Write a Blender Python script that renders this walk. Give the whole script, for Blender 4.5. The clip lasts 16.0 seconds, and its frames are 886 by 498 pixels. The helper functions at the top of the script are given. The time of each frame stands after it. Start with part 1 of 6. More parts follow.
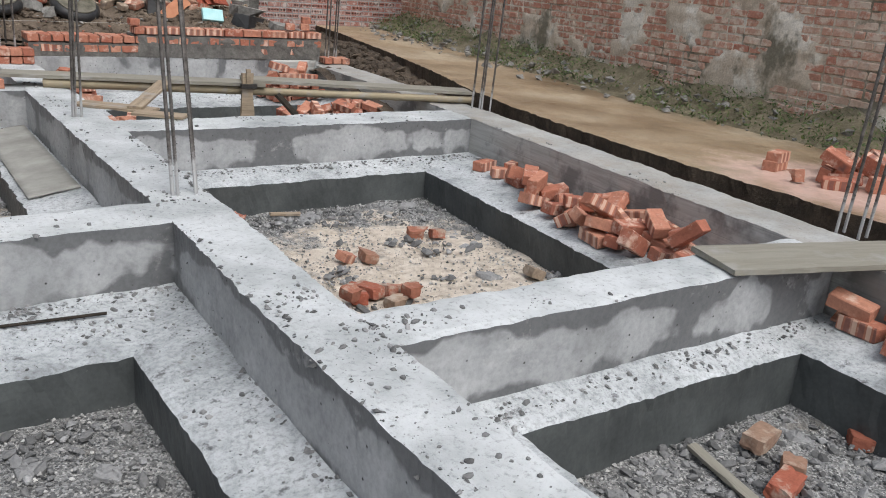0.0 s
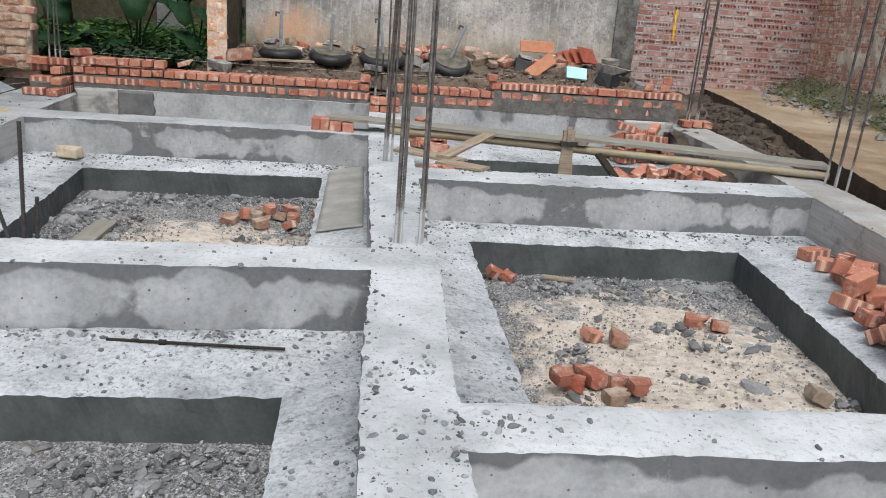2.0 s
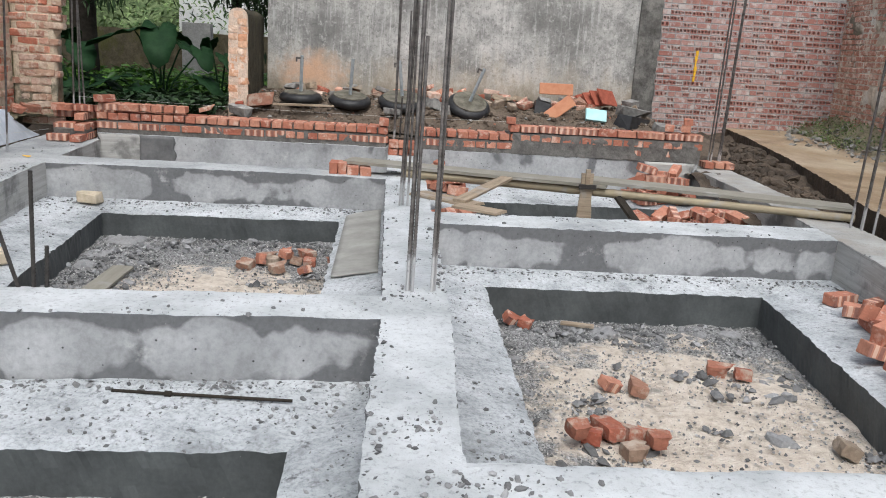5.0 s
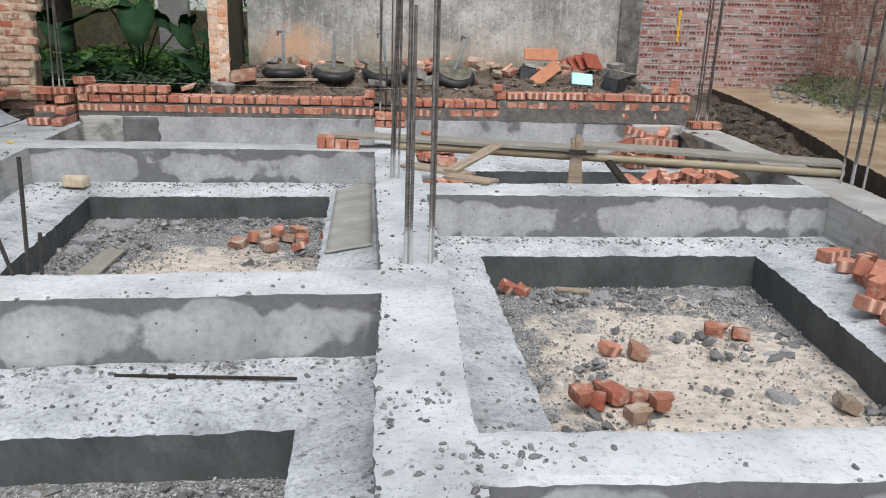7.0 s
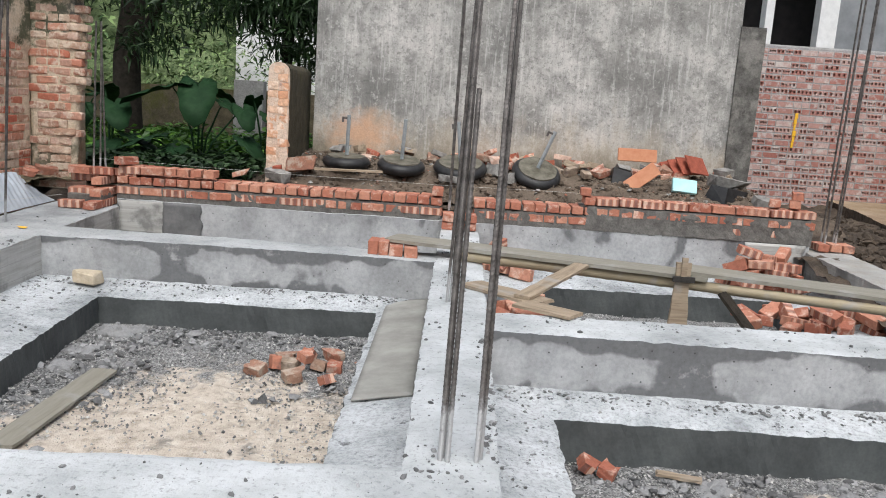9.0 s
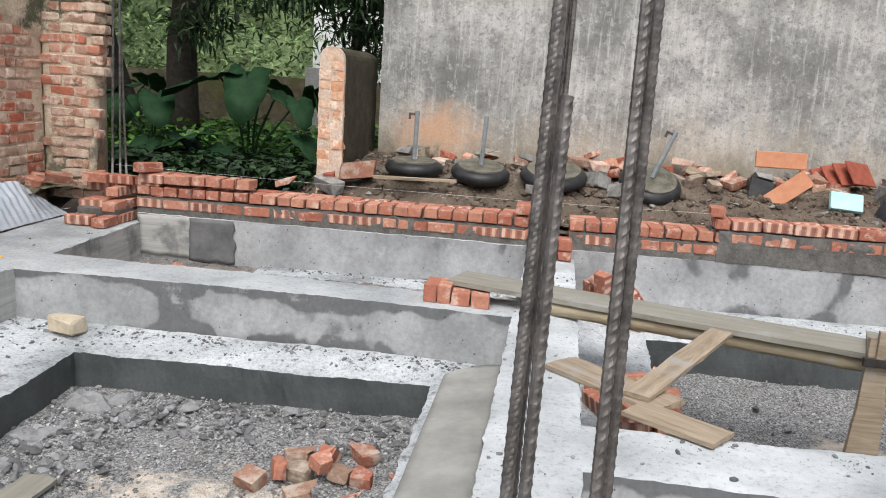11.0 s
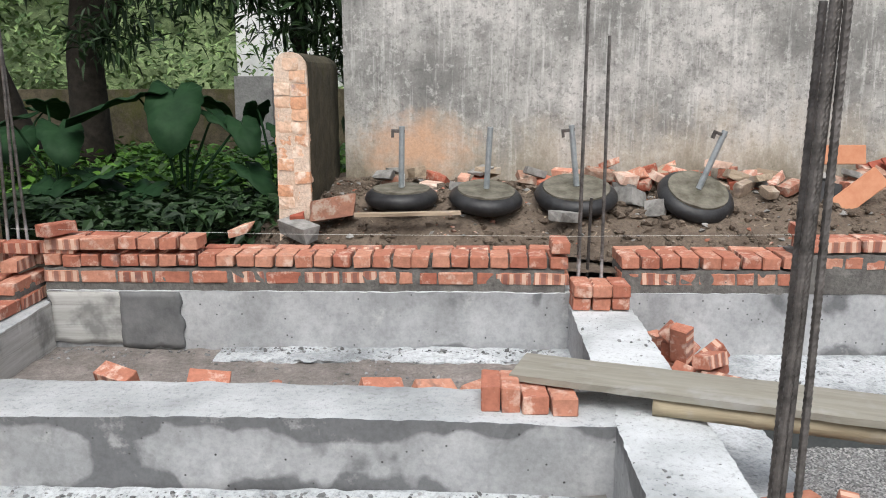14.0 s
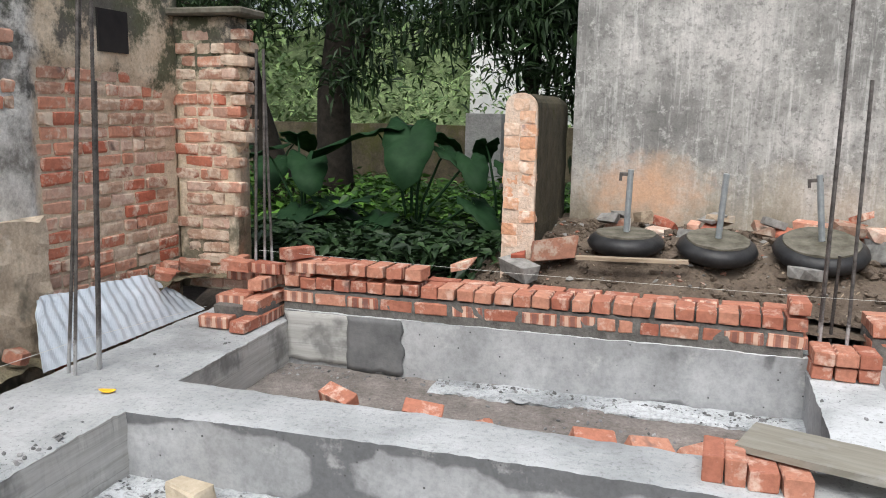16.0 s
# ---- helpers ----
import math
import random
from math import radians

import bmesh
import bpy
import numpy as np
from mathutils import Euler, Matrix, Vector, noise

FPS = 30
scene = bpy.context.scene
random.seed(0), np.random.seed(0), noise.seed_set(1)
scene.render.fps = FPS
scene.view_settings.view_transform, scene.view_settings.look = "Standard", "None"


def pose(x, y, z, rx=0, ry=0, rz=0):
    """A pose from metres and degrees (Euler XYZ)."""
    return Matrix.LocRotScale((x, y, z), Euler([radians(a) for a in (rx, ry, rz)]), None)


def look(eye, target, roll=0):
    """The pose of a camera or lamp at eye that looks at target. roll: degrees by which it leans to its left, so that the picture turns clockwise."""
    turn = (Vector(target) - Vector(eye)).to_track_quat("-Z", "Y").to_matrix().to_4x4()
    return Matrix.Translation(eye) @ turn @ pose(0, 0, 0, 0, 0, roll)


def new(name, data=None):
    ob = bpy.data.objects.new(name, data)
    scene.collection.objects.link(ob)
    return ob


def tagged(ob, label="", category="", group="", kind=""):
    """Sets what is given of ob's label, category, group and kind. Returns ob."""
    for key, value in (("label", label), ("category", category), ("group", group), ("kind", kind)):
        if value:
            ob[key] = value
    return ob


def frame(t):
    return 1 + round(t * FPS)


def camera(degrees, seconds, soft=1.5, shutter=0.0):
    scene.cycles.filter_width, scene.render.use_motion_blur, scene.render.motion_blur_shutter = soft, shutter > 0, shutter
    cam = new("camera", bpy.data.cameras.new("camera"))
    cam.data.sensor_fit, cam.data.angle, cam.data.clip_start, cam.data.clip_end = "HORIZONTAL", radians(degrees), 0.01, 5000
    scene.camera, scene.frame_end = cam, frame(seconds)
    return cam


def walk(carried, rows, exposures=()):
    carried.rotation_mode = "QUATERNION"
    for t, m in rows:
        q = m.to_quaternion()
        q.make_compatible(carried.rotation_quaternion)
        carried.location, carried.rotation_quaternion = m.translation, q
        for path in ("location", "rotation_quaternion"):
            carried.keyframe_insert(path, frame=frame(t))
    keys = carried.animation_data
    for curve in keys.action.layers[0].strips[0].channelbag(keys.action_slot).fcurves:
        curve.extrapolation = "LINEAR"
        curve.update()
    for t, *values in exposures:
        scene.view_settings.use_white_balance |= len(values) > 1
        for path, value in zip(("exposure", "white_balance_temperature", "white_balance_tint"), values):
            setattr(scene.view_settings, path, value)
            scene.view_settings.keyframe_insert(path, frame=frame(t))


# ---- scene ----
cam = camera(56.9, 16.0, soft=1.0)
PATH = [
    (0, (-1.194, -3.819, 1.222), (-0.06, -2.297, 0.59), 4.9),
    (0.5, (-0.853, -3.859, 1.211), (0.089, -2.219, 0.56), 4.9),
    (1, (-0.579, -3.842, 1.212), (0.155, -2.091, 0.584), 6.0),
    (1.5, (-0.335, -3.774, 1.222), (0.195, -1.943, 0.616), 6.8),
    (2, (-0.113, -3.731, 1.21), (0.116, -1.827, 0.643), 4.2),
    (2.5, (0.004, -3.712, 1.231), (0.169, -1.779, 0.743), 2.3),
    (3, (-0.028, -3.676, 1.246), (0.144, -1.73, 0.814), 3.1),
    (5.3, (-0.048, -3.652, 1.233), (0.115, -1.723, 0.731), 3.7),
    (5.5, (-0.051, -3.655, 1.235), (0.107, -1.731, 0.712), 3.7),
    (6, (-0.057, -3.657, 1.238), (0.084, -1.741, 0.683), 2.7),
    (6.5, (-0.056, -3.667, 1.233), (0.084, -1.752, 0.674), 2.1),
    (7, (-0.099, -3.631, 1.233), (0.101, -1.717, 0.686), 1.6),
    (7.5, (-0.072, -3.502, 1.208), (0.124, -1.57, 0.73), 1.2),
    (8, (0.071, -3.093, 1.232), (0.097, -1.128, 0.858), 3.1),
    (8.2, (0.088, -2.936, 1.221), (0.094, -0.966, 0.877), 4.0),
    (10.3, (0.093, -1.092, 1.234), (0.008, 0.86, 0.804), 1.4),
    (10.5, (0.136, -0.906, 1.24), (-0.009, 1.037, 0.789), 1.4),
    (11, (0.162, -0.537, 1.294), (-0.074, 1.408, 0.896), 3.6),
    (11.5, (0.031, -0.095, 1.277), (-0.25, 1.852, 0.914), 5.7),
    (12, (-0.136, 0.219, 1.305), (-0.51, 2.149, 0.934), 4.2),
    (12.5, (-0.364, 0.653, 1.291), (-0.842, 2.56, 0.923), 2.1),
    (13, (-0.498, 0.844, 1.347), (-0.903, 2.76, 0.941), 1.1),
    (13.5, (-0.629, 0.915, 1.365), (-0.773, 2.863, 0.936), 0.8),
    (14, (-0.579, 0.95, 1.369), (-0.635, 2.907, 0.96), -0.1),
    (14.5, (-0.424, 1.001, 1.387), (-0.496, 2.968, 1.03), -1.6),
    (15, (-0.44, 1.025, 1.395), (-0.622, 2.991, 1.076), -1.4),
    (15.5, (-0.561, 1.025, 1.4), (-0.952, 2.964, 1.105), 0.3),
    (16, (-0.612, 1.004, 1.398), (-1.189, 2.89, 1.07), 1.0),
]
walk(cam, [(t, look(eye, target, roll)) for t, eye, target, roll in PATH], exposures=[(0, 0.14, 6250, 8), (2.0, 0.20, 6180, 8), (6, 0.26, 6150, 8), (8.2, 0.27, 6180, 8), (10.3, 0.44, 6250, 8), (11.5, 0.45, 6250, 8), (13, 0.51, 6250, 8), (16, 0.49, 6250, 8)])

# ---- world and sun: a bright overcast day ----
world = bpy.data.worlds.new("overcast_sky")
scene.world = world
world.use_nodes = True
wn, wl = world.node_tree.nodes, world.node_tree.links
sky = wn.new("ShaderNodeTexSky")
sky.sky_type = "NISHITA"
sky.sun_disc = False
sky.sun_elevation = radians(58)
sky.sun_rotation = radians(177)
sky.air_density, sky.dust_density, sky.ozone_density = 1.0, 6.0, 0.6
hs = wn.new("ShaderNodeHueSaturation")
hs.inputs["Saturation"].default_value = 0.5
wl.new(sky.outputs[0], hs.inputs["Color"])
wl.new(hs.outputs[0], wn["Background"].inputs["Color"])
wn["Background"].inputs["Strength"].default_value = 0.15
sun = new("sun", bpy.data.lights.new("sun", "SUN"))
sun.data.energy = 0.75
sun.data.angle = radians(40)
sun.data.color = (1.0, 0.985, 0.97)
sun.matrix_world = look((0.4, -6.5, 14.0), (0, 1, 0))


# ---- materials ----
class Mat:
    """A procedural material: small helpers over its node tree."""

    def __init__(self, name, rough=0.8, metal=0.0, spec=0.3):
        self.m = bpy.data.materials.new(name)
        self.m.use_nodes = True
        self.n, self.l = self.m.node_tree.nodes, self.m.node_tree.links
        self.b = self.n["Principled BSDF"]
        self.b.inputs["Roughness"].default_value = rough
        self.b.inputs["Metallic"].default_value = metal
        self.b.inputs["Specular IOR Level"].default_value = spec
        tc = self.n.new("ShaderNodeTexCoord")
        self.co = self.raw = tc.outputs["Object"]
        self.nm = tc.outputs["Normal"]

    def vary(self):
        """Shift the pattern from object to object."""
        oi = self.n.new("ShaderNodeObjectInfo")
        a = self.n.new("ShaderNodeVectorMath")
        a.operation = "MULTIPLY_ADD"
        a.inputs[1].default_value = (1, 1, 1)
        s = self.n.new("ShaderNodeMath")
        s.operation = "MULTIPLY"
        s.inputs[1].default_value = 37.0
        self.l.new(oi.outputs["Random"], s.inputs[0])
        self.l.new(self.co, a.inputs[0])
        self.l.new(s.outputs[0], a.inputs[2])
        self.co = a.outputs[0]
        self.rand = oi.outputs["Random"]
        return self

    def stretch(self, sx, sy, sz):
        a = self.n.new("ShaderNodeMapping")
        a.inputs["Scale"].default_value = (sx, sy, sz)
        self.l.new(self.co, a.inputs["Vector"])
        return a.outputs[0]

    def noise(self, scale, detail=4, rough=0.6, co=None, dist=0.0):
        t = self.n.new("ShaderNodeTexNoise")
        t.inputs["Scale"].default_value = scale
        t.inputs["Detail"].default_value = detail
        t.inputs["Roughness"].default_value = rough
        t.inputs["Distortion"].default_value = dist
        self.l.new(co or self.co, t.inputs["Vector"])
        return t.outputs["Fac"]

    def voronoi(self, scale, co=None, out="Distance"):
        t = self.n.new("ShaderNodeTexVoronoi")
        t.inputs["Scale"].default_value = scale
        self.l.new(co or self.co, t.inputs["Vector"])
        return t.outputs[out]

    def ramp(self, fac, *stops):
        r = self.n.new("ShaderNodeValToRGB")
        e = r.color_ramp.elements
        while len(e) < len(stops):
            e.new(0.5)
        for q, (p, c) in zip(e, stops):
            q.position = p
            q.color = (c, c, c, 1) if isinstance(c, (int, float)) else (*c, 1)
        self.l.new(fac, r.inputs[0])
        return r.outputs[0]

    def mix(self, fac, a, b, mode="MIX"):
        x = self.n.new("ShaderNodeMix")
        x.data_type, x.blend_type = "RGBA", mode
        for sock, v in ((x.inputs[0], fac), (x.inputs[6], a), (x.inputs[7], b)):
            if isinstance(v, (int, float)):
                sock.default_value = v if sock.type == "VALUE" else (v, v, v, 1)
            elif isinstance(v, tuple):
                sock.default_value = (*v, 1)
            else:
                self.l.new(v, sock)
        return x.outputs[2]

    def math(self, op, a, b=0.0):
        x = self.n.new("ShaderNodeMath")
        x.operation = op
        for sock, v in zip(x.inputs, (a, b)):
            if isinstance(v, (int, float)):
                sock.default_value = v
            else:
                self.l.new(v, sock)
        return x.outputs[0]

    def axis(self, k):
        x = self.n.new("ShaderNodeSeparateXYZ")
        self.l.new(self.co, x.inputs[0])
        return x.outputs[k]

    def color(self, c):
        self.l.new(c, self.b.inputs["Base Color"])
        return self

    def rough(self, r):
        self.l.new(r, self.b.inputs["Roughness"])
        return self

    def bump(self, h, strength=0.5, dist=0.01):
        x = self.n.new("ShaderNodeBump")
        x.inputs["Strength"].default_value = strength
        x.inputs["Distance"].default_value = dist
        self.l.new(h, x.inputs["Height"])
        self.l.new(x.outputs[0], self.b.inputs["Normal"])
        return self


def concrete_top(name, dim, mud=0.0):
    k = Mat(name, 0.85)
    big = k.noise(1.6, 5, 0.65)
    c = k.ramp(big, (0.3, (0.345 * dim, 0.362 * dim, 0.366 * dim)), (0.48, (0.54 * dim, 0.562 * dim, 0.568 * dim)), (0.62, (0.68 * dim, 0.70 * dim, 0.71 * dim)))
    fine = k.noise(38, 4, 0.7)
    c = k.mix(0.6, c, k.ramp(fine, (0.3, 0.35), (0.46, 0.94), (0.75, 1.0)), "MULTIPLY")
    sp = k.math("MULTIPLY", k.ramp(k.noise(70, 3, 0.8), (0.62, 0.0), (0.70, 0.75)), k.ramp(k.noise(3.3, 4, 0.7), (0.45, 0.1), (0.6, 1.0)))
    c = k.mix(sp, c, (0.14, 0.14, 0.14))
    spot = k.ramp(k.noise(9, 4, 0.7), (0.66, 0.0), (0.75, 0.85))
    c = k.mix(spot, c, (0.15, 0.15, 0.15))
    if mud:
        c = k.mix(k.ramp(k.noise(2.1, 5, 0.7), (0.35, 0.25 * mud), (0.65, mud)), c, (0.30, 0.265, 0.215))
    h = k.mix(0.5, fine, k.noise(120, 2))
    return k.color(c).bump(h, 0.6, 0.012).m


def concrete_face():
    """Formed sides: pale, with dark damp slurry patches that run down in lobes."""
    k = Mat("concrete_face", 0.75)
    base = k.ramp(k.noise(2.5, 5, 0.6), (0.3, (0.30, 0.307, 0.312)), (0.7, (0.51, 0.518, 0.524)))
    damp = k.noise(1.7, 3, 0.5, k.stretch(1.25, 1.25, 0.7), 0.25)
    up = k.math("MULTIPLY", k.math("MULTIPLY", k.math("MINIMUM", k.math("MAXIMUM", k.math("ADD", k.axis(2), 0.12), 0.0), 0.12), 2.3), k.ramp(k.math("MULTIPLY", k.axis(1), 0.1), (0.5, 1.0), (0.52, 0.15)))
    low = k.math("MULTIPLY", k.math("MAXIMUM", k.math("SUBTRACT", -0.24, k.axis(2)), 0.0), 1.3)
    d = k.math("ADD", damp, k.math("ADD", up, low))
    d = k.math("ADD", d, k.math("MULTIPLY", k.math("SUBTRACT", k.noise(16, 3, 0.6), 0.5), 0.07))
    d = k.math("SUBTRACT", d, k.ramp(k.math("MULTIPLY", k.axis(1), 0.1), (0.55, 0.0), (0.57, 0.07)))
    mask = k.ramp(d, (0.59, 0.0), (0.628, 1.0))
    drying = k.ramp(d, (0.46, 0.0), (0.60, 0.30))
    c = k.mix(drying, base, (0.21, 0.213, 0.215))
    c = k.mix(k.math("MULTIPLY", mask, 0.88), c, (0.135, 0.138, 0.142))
    c = k.mix(k.ramp(k.noise(4.2, 5, 0.72), (0.60, 0.0), (0.70, 0.45)), c, (0.60, 0.60, 0.59))
    c = k.mix(0.35, c, k.ramp(k.noise(30, 4, 0.7), (0.3, 0.35), (0.6, 1.0)), "MULTIPLY")
    pit = k.ramp(k.voronoi(16), (0.05, 0.0), (0.11, 1.0))
    c = k.mix(k.math("SUBTRACT", 1.0, pit), c, (0.06, 0.06, 0.06))
    r = k.ramp(mask, (0, 0.85), (1, 0.5))
    return k.color(c).rough(r).bump(k.mix(0.5, pit, k.noise(60, 3)), 0.35, 0.008).m


def board_marked():
    """Tan-grey formed concrete with the long grain of its boards and the seams between them."""
    k = Mat("board_marked_face", 0.8)
    grain = k.noise(2.2, 6, 0.72, k.stretch(0.7, 0.7, 12.0), 0.5)
    c = k.ramp(grain, (0.32, (0.33, 0.325, 0.30)), (0.5, (0.42, 0.415, 0.395)), (0.66, (0.50, 0.50, 0.485)))
    seam = k.ramp(k.math("FRACT", k.math("ADD", k.math("MULTIPLY", k.axis(2), 7.5), k.math("MULTIPLY", k.noise(1.2, 2), 0.3))), (0.0, 0.3), (0.05, 1.0))
    c = k.mix(0.4, c, seam, "MULTIPLY")
    c = k.mix(k.ramp(k.noise(1.9, 5, 0.65), (0.52, 0.0), (0.62, 0.8)), c, (0.16, 0.16, 0.155))
    return k.color(c).bump(k.mix(0.5, grain, seam), 0.3, 0.006).m


def concrete_ledge():
    k = Mat("concrete_ledge", 0.8)
    c = k.ramp(k.noise(2.2, 5, 0.65), (0.3, (0.23, 0.245, 0.252)), (0.48, (0.44, 0.462, 0.474)), (0.66, (0.59, 0.612, 0.628)))
    spot = k.ramp(k.noise(11, 4, 0.75), (0.58, 0.0), (0.68, 0.9))
    c = k.mix(spot, c, (0.12, 0.122, 0.125))
    fine = k.noise(45, 4, 0.7)
    c = k.mix(0.65, c, k.ramp(fine, (0.3, 0.35), (0.55, 1.0)), "MULTIPLY")
    c = k.mix(k.ramp(k.noise(80, 3, 0.8), (0.60, 0.0), (0.69, 0.45)), c, (0.11, 0.11, 0.115))
    return k.color(c).bump(fine, 0.6, 0.012).m


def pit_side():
    k = Mat("dark_mortar_side", 0.55)
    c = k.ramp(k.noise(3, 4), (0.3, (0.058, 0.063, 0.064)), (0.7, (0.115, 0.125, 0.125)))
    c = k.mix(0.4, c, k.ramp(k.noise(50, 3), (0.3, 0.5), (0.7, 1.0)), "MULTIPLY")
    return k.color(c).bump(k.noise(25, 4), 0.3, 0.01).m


def pit_floor():
    """Crushed stone with a pale sandy middle."""
    k = Mat("gravel_floor", 0.9)
    cell = k.voronoi(105, out="Color")
    bw = k.n.new("ShaderNodeRGBToBW")
    k.l.new(cell, bw.inputs[0])
    stone = k.ramp(bw.outputs[0], (0.1, (0.08, 0.08, 0.08)), (0.5, (0.225, 0.225, 0.22)), (0.9, (0.46, 0.455, 0.445)))
    sand = k.ramp(k.noise(12, 5, 0.7), (0.3, (0.36, 0.305, 0.245)), (0.5, (0.60, 0.525, 0.44)), (0.7, (0.72, 0.66, 0.58)))
    at = k.n.new("ShaderNodeAttribute")
    at.attribute_name = "sand"
    m = k.math("ADD", at.outputs["Fac"], k.math("MULTIPLY", k.math("SUBTRACT", k.noise(3.5, 5, 0.7), 0.5), 1.6))
    c = k.mix(k.ramp(m, (0.42, 0.0), (0.62, 1.0)), stone, sand)
    c = k.mix(k.ramp(k.noise(5, 4), (0.60, 0.0), (0.70, 0.75)), c, (0.20, 0.185, 0.165))
    h = k.mix(0.5, k.voronoi(105), k.noise(30, 4))
    return k.color(c).bump(h, 0.9, 0.02).m


def soil(name, a, b, wet=0.8):
    k = Mat(name, wet)
    c = k.ramp(k.noise(4, 6, 0.7), (0.3, a), (0.7, b))
    c = k.mix(0.6, c, k.ramp(k.noise(40, 4, 0.7), (0.3, 0.35), (0.65, 1.0)), "MULTIPLY")
    return k.color(c).bump(k.mix(0.5, k.noise(18, 5, 0.7), k.noise(70, 3)), 0.8, 0.03).m


def brick_mat(name, lo, mid, hi, dust, soot, dusty=0.6, bands=False):
    k = Mat(name, 0.85).vary()
    c = k.ramp(k.rand, (0.0, lo), (0.5, mid), (1.0, hi))
    c = k.mix(0.5, c, k.ramp(k.noise(30, 5, 0.7), (0.3, 0.4), (0.6, 1.0)), "MULTIPLY")
    c = k.mix(k.ramp(k.noise(9, 4, 0.7), (dusty, 0.0), (dusty + 0.14, 0.85)), c, dust)
    c = k.mix(k.ramp(k.noise(6, 3), (0.66, 0.0), (0.76, 0.9)), c, soot)
    if bands:
        # pale and dark bands across the long sides
        sx, sn = k.n.new("ShaderNodeSeparateXYZ"), k.n.new("ShaderNodeSeparateXYZ")
        k.l.new(k.raw, sx.inputs[0])
        k.l.new(k.nm, sn.inputs[0])
        wave = k.math("SINE", k.math("ADD", k.math("MULTIPLY", sx.outputs[0], 82.0), k.math("MULTIPLY", k.noise(7, 2), 1.5)))
        side = k.ramp(k.math("ABSOLUTE", sn.outputs[1]), (0.6, 0.0), (0.7, 1.0))
        some = k.ramp(k.math("FRACT", k.math("MULTIPLY", k.rand, 7.3)), (0.35, 0.0), (0.45, 1.0))
        on = k.math("MULTIPLY", side, some)
        c = k.mix(k.math("MULTIPLY", on, k.ramp(wave, (0.45, 0.0), (0.6, 0.8))), c, (0.66, 0.47, 0.36))
        c = k.mix(k.math("MULTIPLY", on, k.ramp(k.math("MULTIPLY", wave, -1.0), (0.25, 0.0), (0.5, 0.7))), c, (0.20, 0.10, 0.085))
    return k.color(c).bump(k.mix(0.5, k.noise(60, 4), k.noise(14, 3)), 0.6, 0.006).m


def mortar_mat(name, a, b, moss=None, pale=None):
    k = Mat(name, 0.9)
    c = k.ramp(k.noise(7, 5, 0.7), (0.3, a), (0.7, b))
    if pale:
        c = k.mix(k.ramp(k.noise(1.9, 5, 0.65), (0.50, 0.0), (0.58, 0.9)), c, pale)
    if moss:
        c = k.mix(k.ramp(k.noise(1.3, 5, 0.7, k.stretch(1, 1, 0.7)), (0.54, 0.0), (0.63, 0.92)), c, moss)
    c = k.mix(0.5, c, k.ramp(k.noise(50, 4, 0.7), (0.3, 0.4), (0.6, 1.0)), "MULTIPLY")
    return k.color(c).bump(k.mix(0.4, k.noise(25, 5), k.noise(90, 3)), 0.7, 0.015).m


def plaster_mat():
    """Old cement render: pale, streaked grey-black by rain, bare and rusty low down."""
    k = Mat("weathered_render", 0.85)
    run = k.stretch(2.6, 2.6, 0.16)
    c = k.ramp(k.noise(0.9, 5, 0.6), (0.36, (0.215, 0.212, 0.20)), (0.48, (0.39, 0.383, 0.36)), (0.60, (0.56, 0.545, 0.515)))
    c = k.mix(k.ramp(k.noise(2.6, 6, 0.75), (0.46, 0.0), (0.62, 0.7)), c, (0.18, 0.178, 0.168))
    c = k.mix(k.ramp(k.noise(6.0, 5, 0.7, run), (0.48, 0.0), (0.70, 0.5)), c, (0.20, 0.195, 0.185))
    c = k.mix(k.ramp(k.noise(9.0, 4, 0.7, run), (0.54, 0.0), (0.70, 0.5)), c, (0.70, 0.69, 0.66))
    c = k.mix(k.ramp(k.noise(26, 4, 0.75), (0.53, 0.0), (0.65, 0.65)), c, (0.15, 0.148, 0.14))
    c = k.mix(k.ramp(k.noise(14, 5, 0.8), (0.55, 0.0), (0.66, 0.55)), c, (0.66, 0.645, 0.61))
    z = k.axis(2)
    low = k.math("ADD", k.math("MULTIPLY", k.math("SUBTRACT", 1.1, z), 0.8), k.noise(2.2, 5, 0.7, k.stretch(1.5, 1.5, 0.8)))
    c = k.mix(k.ramp(low, (0.50, 0.0), (0.78, 0.5)), c, (0.50, 0.43, 0.33))
    c = k.mix(k.ramp(low, (0.74, 0.0), (0.98, 0.75)), c, (0.21, 0.175, 0.12))
    # a patch of bare orange scratch coat near the open end
    dx = k.math("MULTIPLY", k.math("SUBTRACT", k.axis(0), -0.98), 1.0)
    dz = k.math("MULTIPLY", k.math("SUBTRACT", z, 0.80), 1.7)
    rr = k.math("SQRT", k.math("ADD", k.math("MULTIPLY", dx, dx), k.math("MULTIPLY", dz, dz)))
    rr = k.math("ADD", rr, k.math("MULTIPLY", k.math("SUBTRACT", k.noise(4, 5, 0.7), 0.5), 1.1))
    c = k.mix(k.ramp(rr, (0.10, 0.85), (0.55, 0.0)), c, (0.62, 0.38, 0.24))
    c = k.mix(0.4, c, k.ramp(k.noise(60, 4, 0.7), (0.3, 0.5), (0.6, 1.0)), "MULTIPLY")
    return k.color(c).bump(k.mix(0.5, k.noise(40, 5, 0.7), k.noise(8, 4)), 0.5, 0.012).m


def plain(name, a, b, scale=12, rough=0.8, metal=0.0, bump=0.3, per=False):
    k = Mat(name, rough, metal)
    if per:
        k.vary()
    f = k.noise(scale, 5, 0.65)
    return k.color(k.ramp(f, (0.3, a), (0.7, b))).bump(k.noise(scale * 4, 4), bump, 0.006).m


